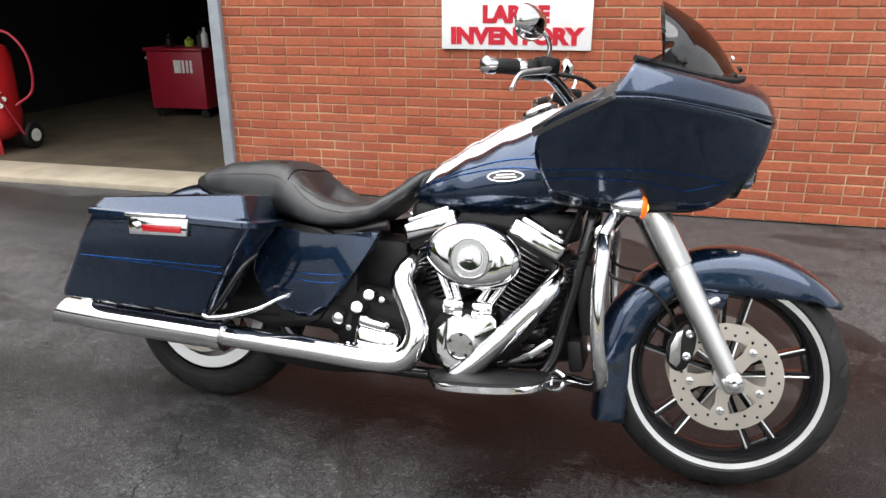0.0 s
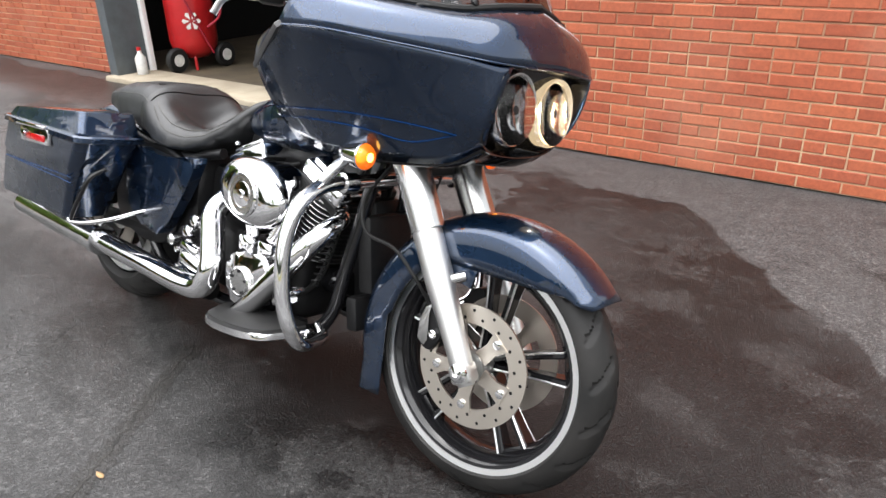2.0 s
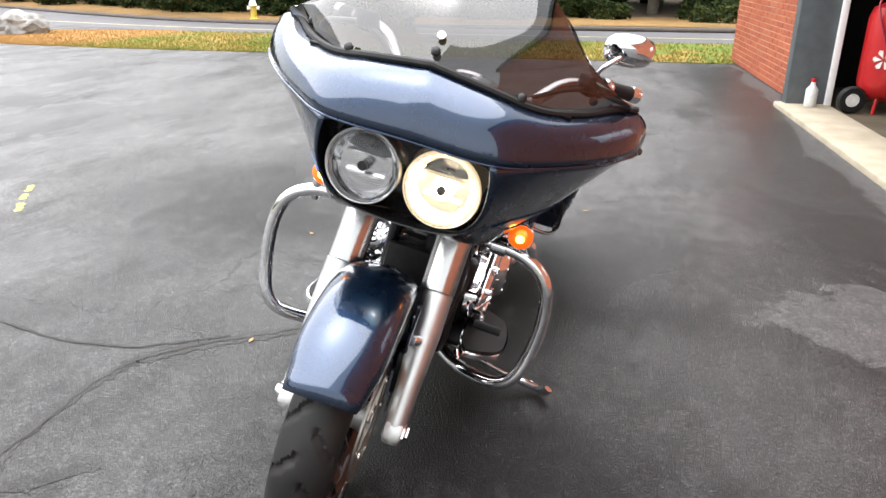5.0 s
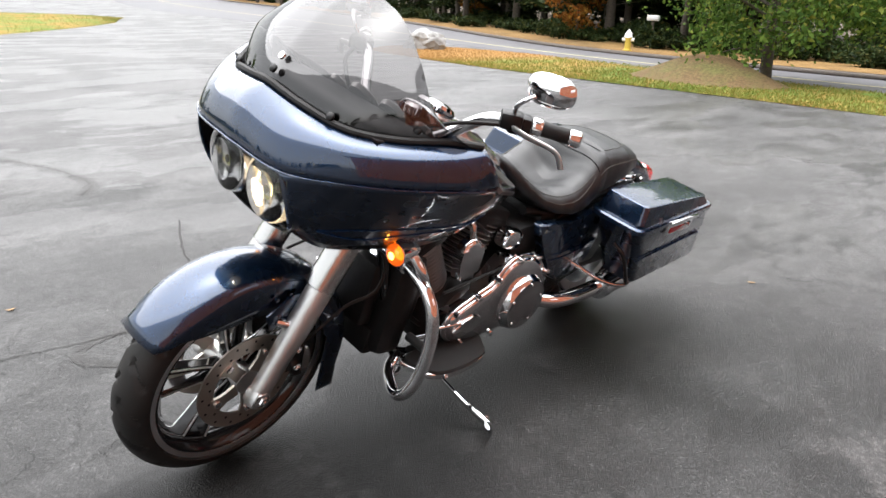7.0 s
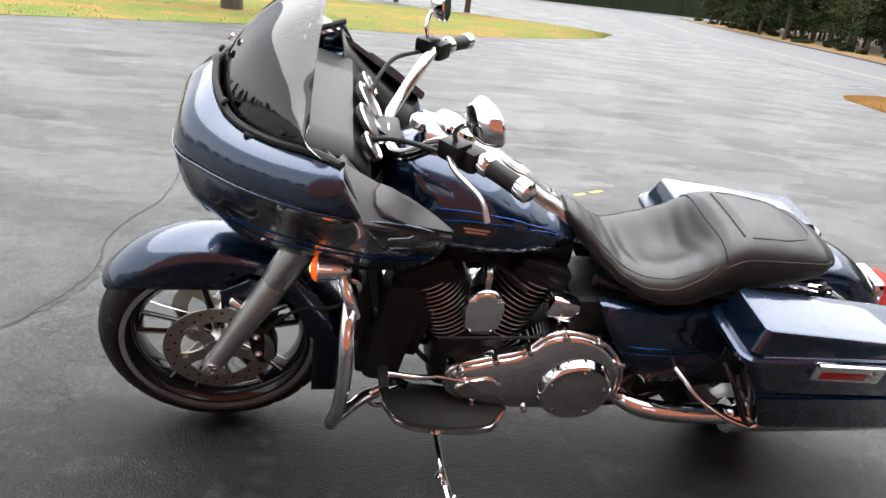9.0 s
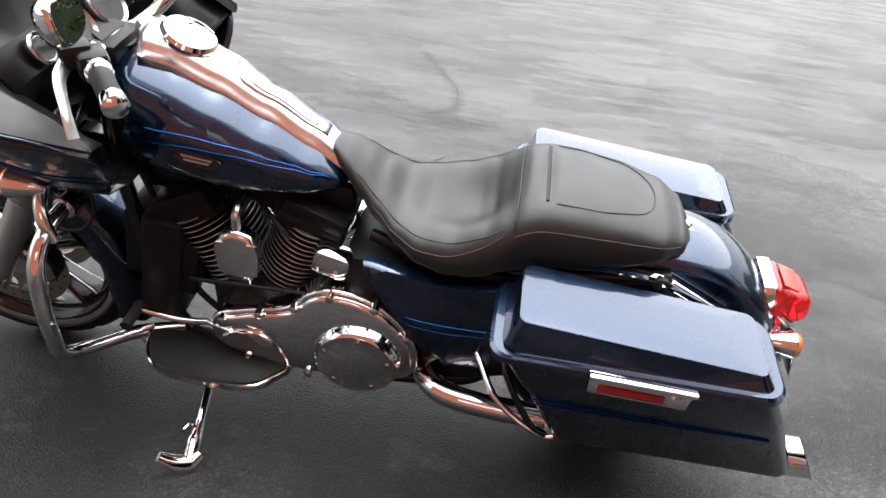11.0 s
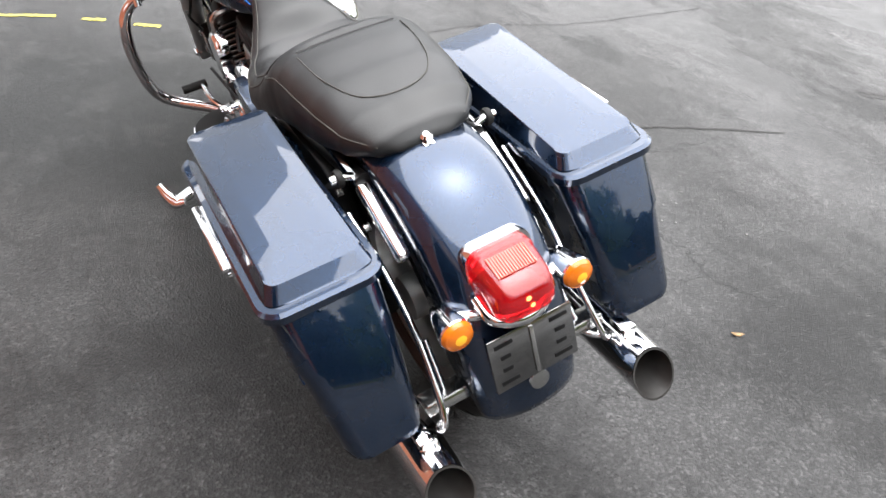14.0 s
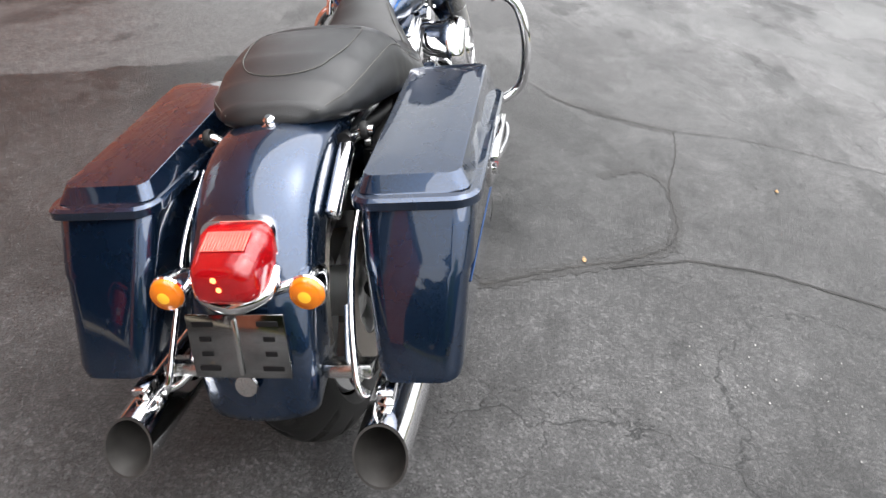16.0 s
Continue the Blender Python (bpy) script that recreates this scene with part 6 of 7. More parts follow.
def build_cart():
    thing = new("tool_cart")
    thing.matrix_world = pose(-3.65, 4.95, 0.015, 0, 0, 4)
    tagged(thing, "dark red steel tool cart with bottles on top, in the garage", "tool cart")
    part("body", block((0, 0, 0.40), (0.66, 0.45, 0.60), 0.015), cart_red, thing)
    part("top_tray", block((0, 0, 0.715), (0.70, 0.50, 0.03), 0.01), cart_red, thing)
    part("side_handle", tube([(-0.33, -0.15, 0.62), (-0.38, -0.15, 0.62), (-0.38, 0.15, 0.62), (-0.33, 0.15, 0.62)], 0.014, 8), label_white, thing)
    for x in (-0.27, 0.27):
        for y in (-0.17, 0.17):
            part("caster", lathe([(0.02, -0.015), (0.045, -0.012), (0.045, 0.012), (0.02, 0.015)], 18, (x, y, 0.047), (0, 1, 0)), rubber, thing)
    marks = bmesh.new()
    for k, w in ((0.03, 0.085), (0.10, 0.028), (0.145, 0.028), (0.19, 0.028)):
        block((k, -0.227, 0.54), (w, 0.006, 0.13), 0.004, bm=marks)
    part("marking", marks, label_white, thing, "plain white marking")
    for x, y, r, h, mat, cat in ((0.28, -0.05, 0.035, 0.20, bottle_clear, "bottle"), (0.05, 0.02, 0.05, 0.10, green_plastic, "container"), (-0.18, 0.0, 0.06, 0.13, gloss_black, "container"), (0.16, 0.08, 0.05, 0.16, plastic_grey, "container")):
        b = link_mesh(cat, lathe([(r * 0.9, 0), (r, 0.01), (r, h * 0.65), (r * 0.4, h * 0.8), (r * 0.4, h), (0, h)], 18, (0, 0, 0), (0, 0, 1)), mat)
        b.matrix_world = thing.matrix_world @ pose(x, y, 0.731)
        tagged(b, {"bottle": "milky plastic spray bottle standing on the tool cart"}.get(cat, "small plastic container standing on the tool cart"), cat)


build_blast_pot()
build_cart()


def build_bench():
    thing = new("workbench")
    thing.matrix_world = WALL @ pose(-4.4, 5.5, 0.015)
    tagged(thing, "dark workbench against the back wall of the garage", "workbench")
    part("bench_top", block((0, 0, 0.88), (2.6, 0.6, 0.06), 0.01), engine_black, thing)
    for x in (-1.2, 0, 1.2):
        part("leg", block((x, 0, 0.425), (0.08, 0.5, 0.85), 0.01), engine_black, thing)
    part("shelf", block((0, 0, 0.3), (2.5, 0.5, 0.04), 0.01), engine_black, thing)


build_bench()
jug = link_mesh("bottle", lathe([(0.045, 0), (0.05, 0.01), (0.05, 0.15), (0.02, 0.19), (0.018, 0.22), (0, 0.22)], 20, (0, 0, 0), (0, 0, 1)), bottle_clear)
jug.matrix_world = WALL @ pose(OPEN_L + 0.24, 0.02, 0.035)
tagged(jug, "clear plastic bottle with a red cap beside the door post", "bottle")
part("cap", lathe([(0.02, 0.215), (0.02, 0.245), (0, 0.247)], 14, (0, 0, 0), (0, 0, 1)), tool_red, jug)


# ---- grass, road and woods ----
def fringe(n, origin, normal, width):
    """Where fallen leaves lie thick: one side of a line across the grass, with a ragged edge."""
    geo = n.add("ShaderNodeNewGeometry")
    dot = n.add("ShaderNodeVectorMath")
    dot.operation = "DOT_PRODUCT"
    n.link(geo.outputs["Position"], dot.inputs[0])
    dot.inputs[1].default_value = (normal[0], normal[1], 0)
    d = n.math("SUBTRACT", dot.outputs["Value"], origin[0] * normal[0] + origin[1] * normal[1])
    ragged = n.add("ShaderNodeTexNoise", Scale=0.9, Detail=6.0, Roughness=0.65)
    n.link(geo.outputs["Position"], ragged.inputs["Vector"])
    d = n.math("ADD", n.math("DIVIDE", d, width), n.math("MULTIPLY", n.math("SUBTRACT", ragged.outputs["Fac"], 0.5), 1.6))
    return n.ramp(n.math("MULTIPLY", n.math("ADD", d, 1.0), 0.5), [(0.35, 0.85), (0.80, 0.0)])


TIP = ((-8.0, -9.9), (0.0, 1.0), 1.8)
LAWN_EDGE = ((5.3, -13.4), (0.594, -0.805), 1.6)


def make_grass(name, a, b, c, edge=None):
    n = Nodes(name)
    col = n.mix(n.ramp(n.noise(0.32, 5, 0.6), [(0.48, 0.0), (0.60, 1.0)]), a, b)
    col = n.mix(n.ramp(n.noise(1.6, 6, 0.7), [(0.46, 0.0), (0.66, 0.85)]), col, c)
    if edge:
        col = n.mix(fringe(n, *edge), col, (0.34, 0.18, 0.065))
    col = n.mix(1.0, col, n.ramp(n.noise(22, 4, 0.7), [(0.3, 0.55), (0.7, 1.3)]), "MULTIPLY")
    n.bump(n.noise(60, 4), 0.6, 0.02)
    return n.set(Base_Color=col, Roughness=0.9, Specular_IOR_Level=0.15)


GRASS = ((0.10, 0.17, 0.03), (0.24, 0.17, 0.045), (0.33, 0.15, 0.045))
grass_mat = make_grass("autumn_grass", *GRASS, TIP)
lawn_mat = make_grass("autumn_lawn", *GRASS, LAWN_EDGE)
straw_mat = make_grass("dry_verge", (0.20, 0.12, 0.045), (0.14, 0.09, 0.038), (0.24, 0.145, 0.055))
road_mat = make_plain("worn_road_asphalt", (0.10, 0.098, 0.104), 0.6, (0.075, 0.074, 0.078), 1.5, 0.3, 120, 0.25)
kerb_mat = make_plain("dark_kerb", (0.085, 0.068, 0.055), 0.85, (0.06, 0.05, 0.045), 6)
line_mat = make_plain("road_line_paint", (0.45, 0.40, 0.20), 0.7, (0.33, 0.30, 0.18), 8)
bark = make_plain("bark", (0.11, 0.09, 0.07), 0.95, (0.055, 0.046, 0.037), 12, 0.8, 40)
rock_mat = make_plain("pale_granite", (0.33, 0.325, 0.315), 0.85, (0.10, 0.09, 0.08), 3, 0.6, 25)


def make_leaf(name, dark, mid, light, warm, edge=None):
    n = Nodes(name)
    geo = n.add("ShaderNodeNewGeometry")
    col = n.ramp(geo.outputs["Random Per Island"], [(0.0, dark), (0.45, mid), (0.85, light), (1.0, warm)])
    if edge:
        col = n.mix(fringe(n, *edge), col, (0.36, 0.20, 0.08))
    n.set(Base_Color=col, Roughness=0.7, Specular_IOR_Level=0.12)
    t = n.add("ShaderNodeBsdfTranslucent")
    n.link(col, t.inputs["Color"])
    m = n.add("ShaderNodeMixShader")
    m.inputs[0].default_value = 0.25
    n.link(n.bsdf.outputs[0], m.inputs[1])
    n.link(t.outputs[0], m.inputs[2])
    n.link(m.outputs[0], n.out.inputs[0])
    return n.mat


leaf_green = make_leaf("green_leaves", (0.045, 0.095, 0.02), (0.09, 0.16, 0.03), (0.16, 0.24, 0.045), (0.26, 0.25, 0.05))
leaf_dark = make_leaf("pine_foliage", (0.008, 0.016, 0.005), (0.015, 0.028, 0.008), (0.034, 0.050, 0.013), (0.07, 0.07, 0.018))
leaf_dull = make_leaf("dull_oak_leaves", (0.014, 0.026, 0.008), (0.025, 0.042, 0.012), (0.05, 0.065, 0.018), (0.10, 0.075, 0.02))
leaf_rust = make_leaf("autumn_leaves", (0.16, 0.06, 0.012), (0.28, 0.11, 0.02), (0.34, 0.19, 0.03), (0.30, 0.07, 0.02))


def strip(left, right, lift, lanes=4, steps=5):
    """A band of ground between two lines of (x, y)."""
    a, b = spline([(x, y, 0) for x, y in left], steps), spline([(x, y, 0) for x, y in right], steps)
    return loft([[terrain(p.x + (q.x - p.x) * k / lanes, p.y + (q.y - p.y) * k / lanes, lift) for k in range(lanes + 1)] for p, q in zip(a, b)], False, False)


NEAR_GRASS = [(-7.3, 20.0), (-7.3, 8.0), (-7.3, 1.0), (-7.35, -3.0), (-7.4, -6.4), (-7.7, -9.0), (-8.15, -10.9), (-8.9, -11.5)]
ROAD_NEAR = [(-9.9, 20.0), (-9.9, 8.0), (-9.9, 1.0), (-10.1, -3.0), (-10.6, -6.0), (-10.8, -9.0), (-10.4, -11.2), (-9.6, -11.7)]
grass = link_mesh("grass_strip", strip(NEAR_GRASS, ROAD_NEAR, 0.007, 8), grass_mat, sharp=180)
tagged(grass, "strip of yellowing autumn grass along the lot", "grass", kind="structure")
GRASS2_NEAR = [(16.0, -7.0), (9.0, -10.2), (5.3, -12.9), (2.7, -15.2), (-1.4, -17.4), (-5.0, -20.5), (-7.6, -23.6), (-8.6, -25.6)]
GRASS2_FAR = [(24.0, -20.0), (17.0, -25.0), (12.0, -29.0), (6.0, -33.0), (0.0, -35.0), (-5.0, -34.0), (-8.6, -31.0), (-9.6, -27.5)]
grass2 = link_mesh("grass_island", strip(GRASS2_NEAR, GRASS2_FAR, 0.007, 10), lawn_mat, sharp=180)
tagged(grass2, "wide lawn with dry edges across the lot", "grass", kind="structure")
FAR_EDGE = [(-12.0, 20.0), (-12.0, 8.0), (-12.0, 1.0), (-12.2, -4.0), (-12.9, -8.6), (-14.6, -13.0), (-17.8, -19.5), (-21.0, -27.0), (-26.0, -42.0), (-34.0, -66.0), (-46.0, -100.0)]
NEAR_EDGE = [(-9.85, 20.0), (-9.85, 8.0), (-9.85, 1.0), (-10.1, -4.0), (-10.8, -8.6), (-11.6, -13.0), (-12.3, -19.5), (-13.2, -27.0), (-16.0, -42.0), (-24.0, -66.0), (-36.0, -100.0)]
road = link_mesh("road", strip(NEAR_EDGE, FAR_EDGE, 0.008, 6), road_mat, sharp=180)
tagged(road, "grey two-lane road beyond the grass", "road", kind="structure")
centre = [(a[0] * 0.62 + b[0] * 0.38, a[1]) for a, b in zip(NEAR_EDGE, FAR_EDGE)]
line = link_mesh("road_line", strip([(x - 0.05, y) for x, y in centre], [(x + 0.05, y) for x, y in centre], 0.014, 1), line_mat)
tagged(line, "faded yellow road line", "road marking", kind="structure")
kerb = link_mesh("kerb", strip([(x - 0.28, y) for x, y in FAR_EDGE], [(x, y) for x, y in FAR_EDGE], 0.0, 3), kerb_mat)
kerb.data.transform(Matrix.Translation((0, 0, 0.045)))
m = kerb.modifiers.new("height", "SOLIDIFY")
m.thickness, m.offset = 0.09, 0
tagged(kerb, "low dark kerb on the far side of the road", "kerb", kind="structure")
verge = link_mesh("verge", strip([(x - 3.2, y - 0.5) for x, y in FAR_EDGE], [(x - 0.27, y) for x, y in FAR_EDGE], 0.10, 5), straw_mat, sharp=180)
tagged(verge, "dry straw-coloured verge under the woods", "verge", kind="structure")
floor2 = link_mesh("forest_floor", strip([(x - 140, y - 6) for x, y in FAR_EDGE], [(x - 3.1, y - 0.5) for x, y in FAR_EDGE], 0.09, 8), make_plain("leaf_litter", (0.07, 0.045, 0.022), 0.95, (0.035, 0.025, 0.014), 3, 0.5, 30), sharp=180)
tagged(floor2, "brown leaf litter under the trees", "forest floor", kind="structure")


def blades(left, right, count, height, seed, mat, name, label):
    rng = random.Random(seed)
    a, b = spline([(x, y, 0) for x, y in left], 5), spline([(x, y, 0) for x, y in right], 5)
    verts, faces = [], []
    for _ in range(count):
        i = rng.randrange(len(a) - 1)
        t, u = rng.random(), rng.random() ** 1.4
        p, q = a[i].lerp(a[i + 1], t), b[i].lerp(b[i + 1], t)
        g = terrain(p.x + (q.x - p.x) * u, p.y + (q.y - p.y) * u, 0.006)
        w, h, ang = 0.006 + 0.006 * rng.random(), height * (0.4 + rng.random()), rng.random() * math.pi
        d = Vector((math.cos(ang), math.sin(ang), 0)) * w
        lean = Vector((rng.uniform(-1, 1), rng.uniform(-1, 1), 0)) * h * 0.5
        k = len(verts)
        verts += [g - d, g + d, g + lean + Vector((0, 0, h))]
        faces.append((k, k + 1, k + 2))
    me = bpy.data.meshes.new(name)
    me.from_pydata(verts, [], faces)
    me.materials.append(mat)
    return tagged(new(name, me), label, "grass", kind="stuff")


BLADES = ((0.12, 0.17, 0.035), (0.17, 0.19, 0.04), (0.24, 0.20, 0.05), (0.32, 0.20, 0.07))
blade_mat = make_leaf("grass_blades", *BLADES, TIP)
lawn_blade_mat = make_leaf("lawn_blades", *BLADES, LAWN_EDGE)
blades(NEAR_GRASS[1:], ROAD_NEAR[1:], 44000, 0.034, 3, blade_mat, "grass_blades", "short yellow-green grass blades on the strip")
blades(GRASS2_NEAR[1:], GRASS2_FAR[1:], 16000, 0.045, 4, lawn_blade_mat, "lawn_blades", "short yellow-green grass blades on the lawn")

mound_bm = bmesh.new()
rows = []
MOUND = (-9.1, -3.7)
for i in range(9):
    r = 1.5 * i / 8
    rows.append([mound_bm.verts.new(terrain(MOUND[0] + r * 0.62 * math.cos(a), MOUND[1] + r * math.sin(a), -0.02 + 0.46 * math.cos(min(r / 1.5, 1) * math.pi / 2) ** 1.6)) for a in (2 * math.pi * k / 28 for k in range(28))])
for a, b in zip(rows, rows[1:]):
    for k in range(28):
        if a is rows[0]:
            continue
        mound_bm.faces.new((a[k], b[k], b[(k + 1) % 28], a[(k + 1) % 28]))
mound_bm.faces.new(rows[1])
for v in rows[0]:
    mound_bm.verts.remove(v)
mound = link_mesh("mound", mound_bm, make_grass("mulch_and_weeds", (0.15, 0.10, 0.05), (0.20, 0.13, 0.065), (0.13, 0.13, 0.045)), sharp=180)
tagged(mound, "low weedy mulch mound under the maple", "mound", kind="structure")


def leaf_cloud(centres, count, size, seed, squash=0.8):
    """Many small leaves scattered round limb ends."""
    rng = np.random.RandomState(seed)
    pick = rng.randint(0, len(centres), count)
    c = np.array([p[:3] for p in centres])[pick]
    r = np.array([p[3] for p in centres])[pick][:, None]
    d = rng.normal(size=(count, 3))
    d /= np.linalg.norm(d, axis=1)[:, None]
    rad = r * (0.35 + 0.65 * rng.rand(count, 1) ** 0.5) * (0.7 + 0.6 * rng.rand(count, 1))
    p = c + d * rad * np.array([1, 1, squash])
    u = rng.normal(size=(count, 3))
    u /= np.linalg.norm(u, axis=1)[:, None]
    w = np.cross(u, rng.normal(size=(count, 3)))
    w /= np.linalg.norm(w, axis=1)[:, None]
    s = size * (0.6 + 0.8 * rng.rand(count, 1))
    quad = np.stack([p - u * s * 0.55, p + w * s * 0.28, p + u * s * 0.55, p - w * s * 0.28], axis=1).reshape(-1, 3)
    me = bpy.data.meshes.new("crown")
    me.from_pydata(quad.tolist(), [], [(4 * i, 4 * i + 1, 4 * i + 2, 4 * i + 3) for i in range(count)])
    return me


def build_tree(name, label, height, trunk_r, first, spread, limbs, leaves, leaf_size, mat, seed, clump=0.5, cone=0.0):
    rng = random.Random(seed)
    tree = new(name)
    tagged(tree, label, "tree")
    bend = [(rng.uniform(-0.1, 0.1) * k, rng.uniform(-0.1, 0.1) * k, height * k / 4) for k in range(5)]
    bm = tube(bend, [trunk_r * 1.25, trunk_r, trunk_r * 0.75, trunk_r * 0.5, trunk_r * 0.15], 10, 4)
    ends = []
    for i in range(limbs):
        z = first + (height * 0.96 - first) * (i / limbs) ** 0.9
        k = z / height * 4
        j = min(int(k), 3)
        base = Vector(bend[j]).lerp(Vector(bend[j + 1]), k - j)
        a = i * 2.4 + rng.uniform(-0.5, 0.5)
        reach = spread * (1 - cone * (z - first) / (height - first)) * rng.uniform(0.65, 1.1)
        if not cone:
            reach *= math.sin(math.pi * (0.22 + 0.72 * (z - first) / (height - first)))
        tip = base + Vector((math.cos(a), math.sin(a), rng.uniform(-0.05, 0.35))) * reach
        mid = base.lerp(tip, 0.5) + Vector((0, 0, 0.08 * reach))
        tube([base, mid, tip], [trunk_r * 0.35, trunk_r * 0.22, trunk_r * 0.06], 6, 3, True, bm)
        ends.append((*tip, clump * rng.uniform(0.7, 1.3)))
        ends.append((*mid.lerp(tip, 0.4), clump * rng.uniform(0.6, 1.1)))
    part("trunk", bm, bark, tree, sharp=60)
    me = leaf_cloud(ends, leaves, leaf_size, seed)
    me.materials.append(mat)
    crown = new("crown", me)
    crown.parent = tree
    return tree


maple = build_tree("maple_tree", "low spreading green tree on a mound beside the road", 4.2, 0.085, 0.45, 2.4, 40, 34000, 0.088, leaf_green, 11, 0.62)
g = terrain(-10.0, -3.1, 0.03)
maple.matrix_world = pose(g.x, g.y, g.z)
rng = random.Random(5)
kinds = [build_tree("pine_tree", "tall dark pine with a bare lower trunk in the woods", 12.5, 0.17, 3.0, 2.4, 22, 6000, 0.27, leaf_dark, 21, 0.85, 0.7),
         build_tree("pine_tree", "tall dark pine with a bare lower trunk in the woods", 14.0, 0.15, 1.6, 2.1, 26, 6000, 0.27, leaf_dark, 22, 0.8, 0.75),
         build_tree("oak_tree", "woodland tree in dull green leaf", 9.5, 0.12, 1.2, 2.6, 22, 5500, 0.21, leaf_dull, 23, 0.8, 0.2)]
spots = []
edge = spline([(x, y, 0) for x, y in FAR_EDGE], 10)
for depth, gap, jitter in ((4.0, 3, 0.9), (6.5, 2, 1.4), (10.0, 2, 1.8), (15.0, 3, 2.0)):
    for i in range(0, len(edge), gap):
        q = edge[i]
        spots.append((q.x - depth + rng.uniform(-jitter, jitter), q.y + rng.uniform(-jitter, jitter) - depth * 0.1))
for i in range(34):
    f = i / 33
    spots.append((-29 - 26 * f - 5.0 * (i % 3) + rng.uniform(-1, 1), -46 - 62 * f + rng.uniform(-1.5, 1.5)))
for i in range(26):
    a = radians(-100 + 150 * i / 25)
    spots.append((STAND.x + (38 + rng.uniform(-3, 5)) * math.cos(a), STAND.y + (38 + rng.uniform(-3, 5)) * math.sin(a)))
first = {}
for i, (x, y) in enumerate(spots):
    k = rng.choice((0, 0, 1, 1, 2))
    g = terrain(x, y, 0.05)
    mtx = pose(g.x, g.y, g.z, 0, 0, rng.uniform(0, 360))
    if k not in first:
        first[k] = kinds[k]
        kinds[k].matrix_world = mtx
    else:
        t = copy_thing(kinds[k], mtx)
        t.scale = [rng.uniform(0.85, 1.15)] * 2 + [rng.uniform(0.45, 0.62)]
        tagged(t, group="trees of the woods")
for k, t in first.items():
    tagged(t, group="trees of the woods")
oak = build_tree("oak_tree", "large broad tree with a thick trunk on the lawn", 9.0, 0.34, 3.4, 3.6, 24, 5000, 0.26, leaf_green, 37, 0.8)
g = terrain(4.4, -19.3, 0.0)
oak.matrix_world = pose(g.x, g.y, g.z)
rust = build_tree("young_beech", "small tree in rusty orange autumn leaf at the wood's edge", 3.4, 0.05, 0.3, 1.2, 18, 2600, 0.15, leaf_rust, 31, 0.42)
g = terrain(-16.2, -11.2, 0.05)
rust.matrix_world = pose(g.x, g.y, g.z)
g = terrain(-22.0, -20.5, 0.05)
copy_thing(rust, pose(g.x, g.y, g.z, 0, 0, 80)).scale = (0.7, 0.7, 0.7)


def build_shrub(seed):
    rng = random.Random(seed)
    cl = [(rng.uniform(-0.7, 0.7), rng.uniform(-0.7, 0.7), rng.uniform(0.2, 0.8), rng.uniform(0.3, 0.5)) for _ in range(8)]
    me = leaf_cloud(cl, 1500, 0.15, seed)
    me.materials.append(leaf_dull if seed % 2 else leaf_dark)
    return tagged(new("shrub", me), "leafy undergrowth shrub at the edge of the woods", "shrub", group="undergrowth")


shrub = [build_shrub(41), build_shrub(42)]
for s, (x, y) in zip(shrub, ((-17.0, -9.0), (-15.6, -3.0))):
    g = terrain(x, y, 0.08)
    s.matrix_world = pose(g.x, g.y, g.z)
for i in range(34):
    q = edge[rng.randrange(8, len(edge) - 6)]
    g = terrain(q.x - rng.uniform(3.2, 7.5), q.y, 0.05)
    copy_thing(shrub[i % 2], pose(g.x, g.y, g.z, 0, 0, rng.uniform(0, 360))).scale = [rng.uniform(0.6, 1.3)] * 3

for i in range(70):
    q = edge[int((i + rng.random()) * (len(edge) - 1) / 70)]
    g = terrain(q.x - rng.uniform(1.4, 3.4), q.y, 0.08)
    copy_thing(shrub[i % 2], pose(g.x, g.y, g.z, 0, 0, rng.uniform(0, 360))).scale = [rng.uniform(0.5, 1.0)] * 2 + [rng.uniform(0.35, 0.8)]

# far woods: a plain dark backdrop that closes the view behind the trees
bd = bmesh.new()
rows = [[], []]
for k in range(41):
    a = radians(112 + 200 * k / 40)
    for row, z in zip(rows, (-3, 16)):
        row.append(bd.verts.new((STAND.x + 240 * math.cos(a), STAND.y + 240 * math.sin(a), z + (1.6 * math.sin(k * 2.1) if z > 0 else 0))))
for k in range(40):
    bd.faces.new((rows[0][k], rows[0][k + 1], rows[1][k + 1], rows[1][k]))
bdn = Nodes("far_woods")
bdc = bdn.mix(bdn.ramp(bdn.noise(0.5, 6, 0.7, "Object", (3, 3, 0.5)), [(0.4, 0.0), (0.7, 1.0)]), (0.008, 0.014, 0.007), (0.03, 0.045, 0.016))
backdrop = link_mesh("backdrop", bd, bdn.set(Base_Color=bdc, Roughness=1.0), sharp=180)
tagged(backdrop, "dark distant woods", "woods", kind="structure")

# boulder, hydrant, mailbox
rk = bmesh.new()
bmesh.ops.create_icosphere(rk, subdivisions=4, radius=1.0)
for v in rk.verts:
    n3 = noise.noise(v.co * 1.3) * 0.30 + abs(noise.noise(v.co * 2.6)) * 0.30 - 0.06 + noise.noise(v.co * 7.0) * 0.03
    v.co *= 1 + n3
    v.co = Vector((v.co.x * 0.42, v.co.y * 0.62, max(v.co.z, -0.4) * 0.40 + 0.12))
boulder = link_mesh("boulder", rk, rock_mat, sharp=30)
g = terrain(-9.55, -10.75, 0.04)
boulder.matrix_world = pose(g.x, g.y, g.z, 0, 0, 25)
tagged(boulder, "pale granite boulder on the grass tip", "boulder")

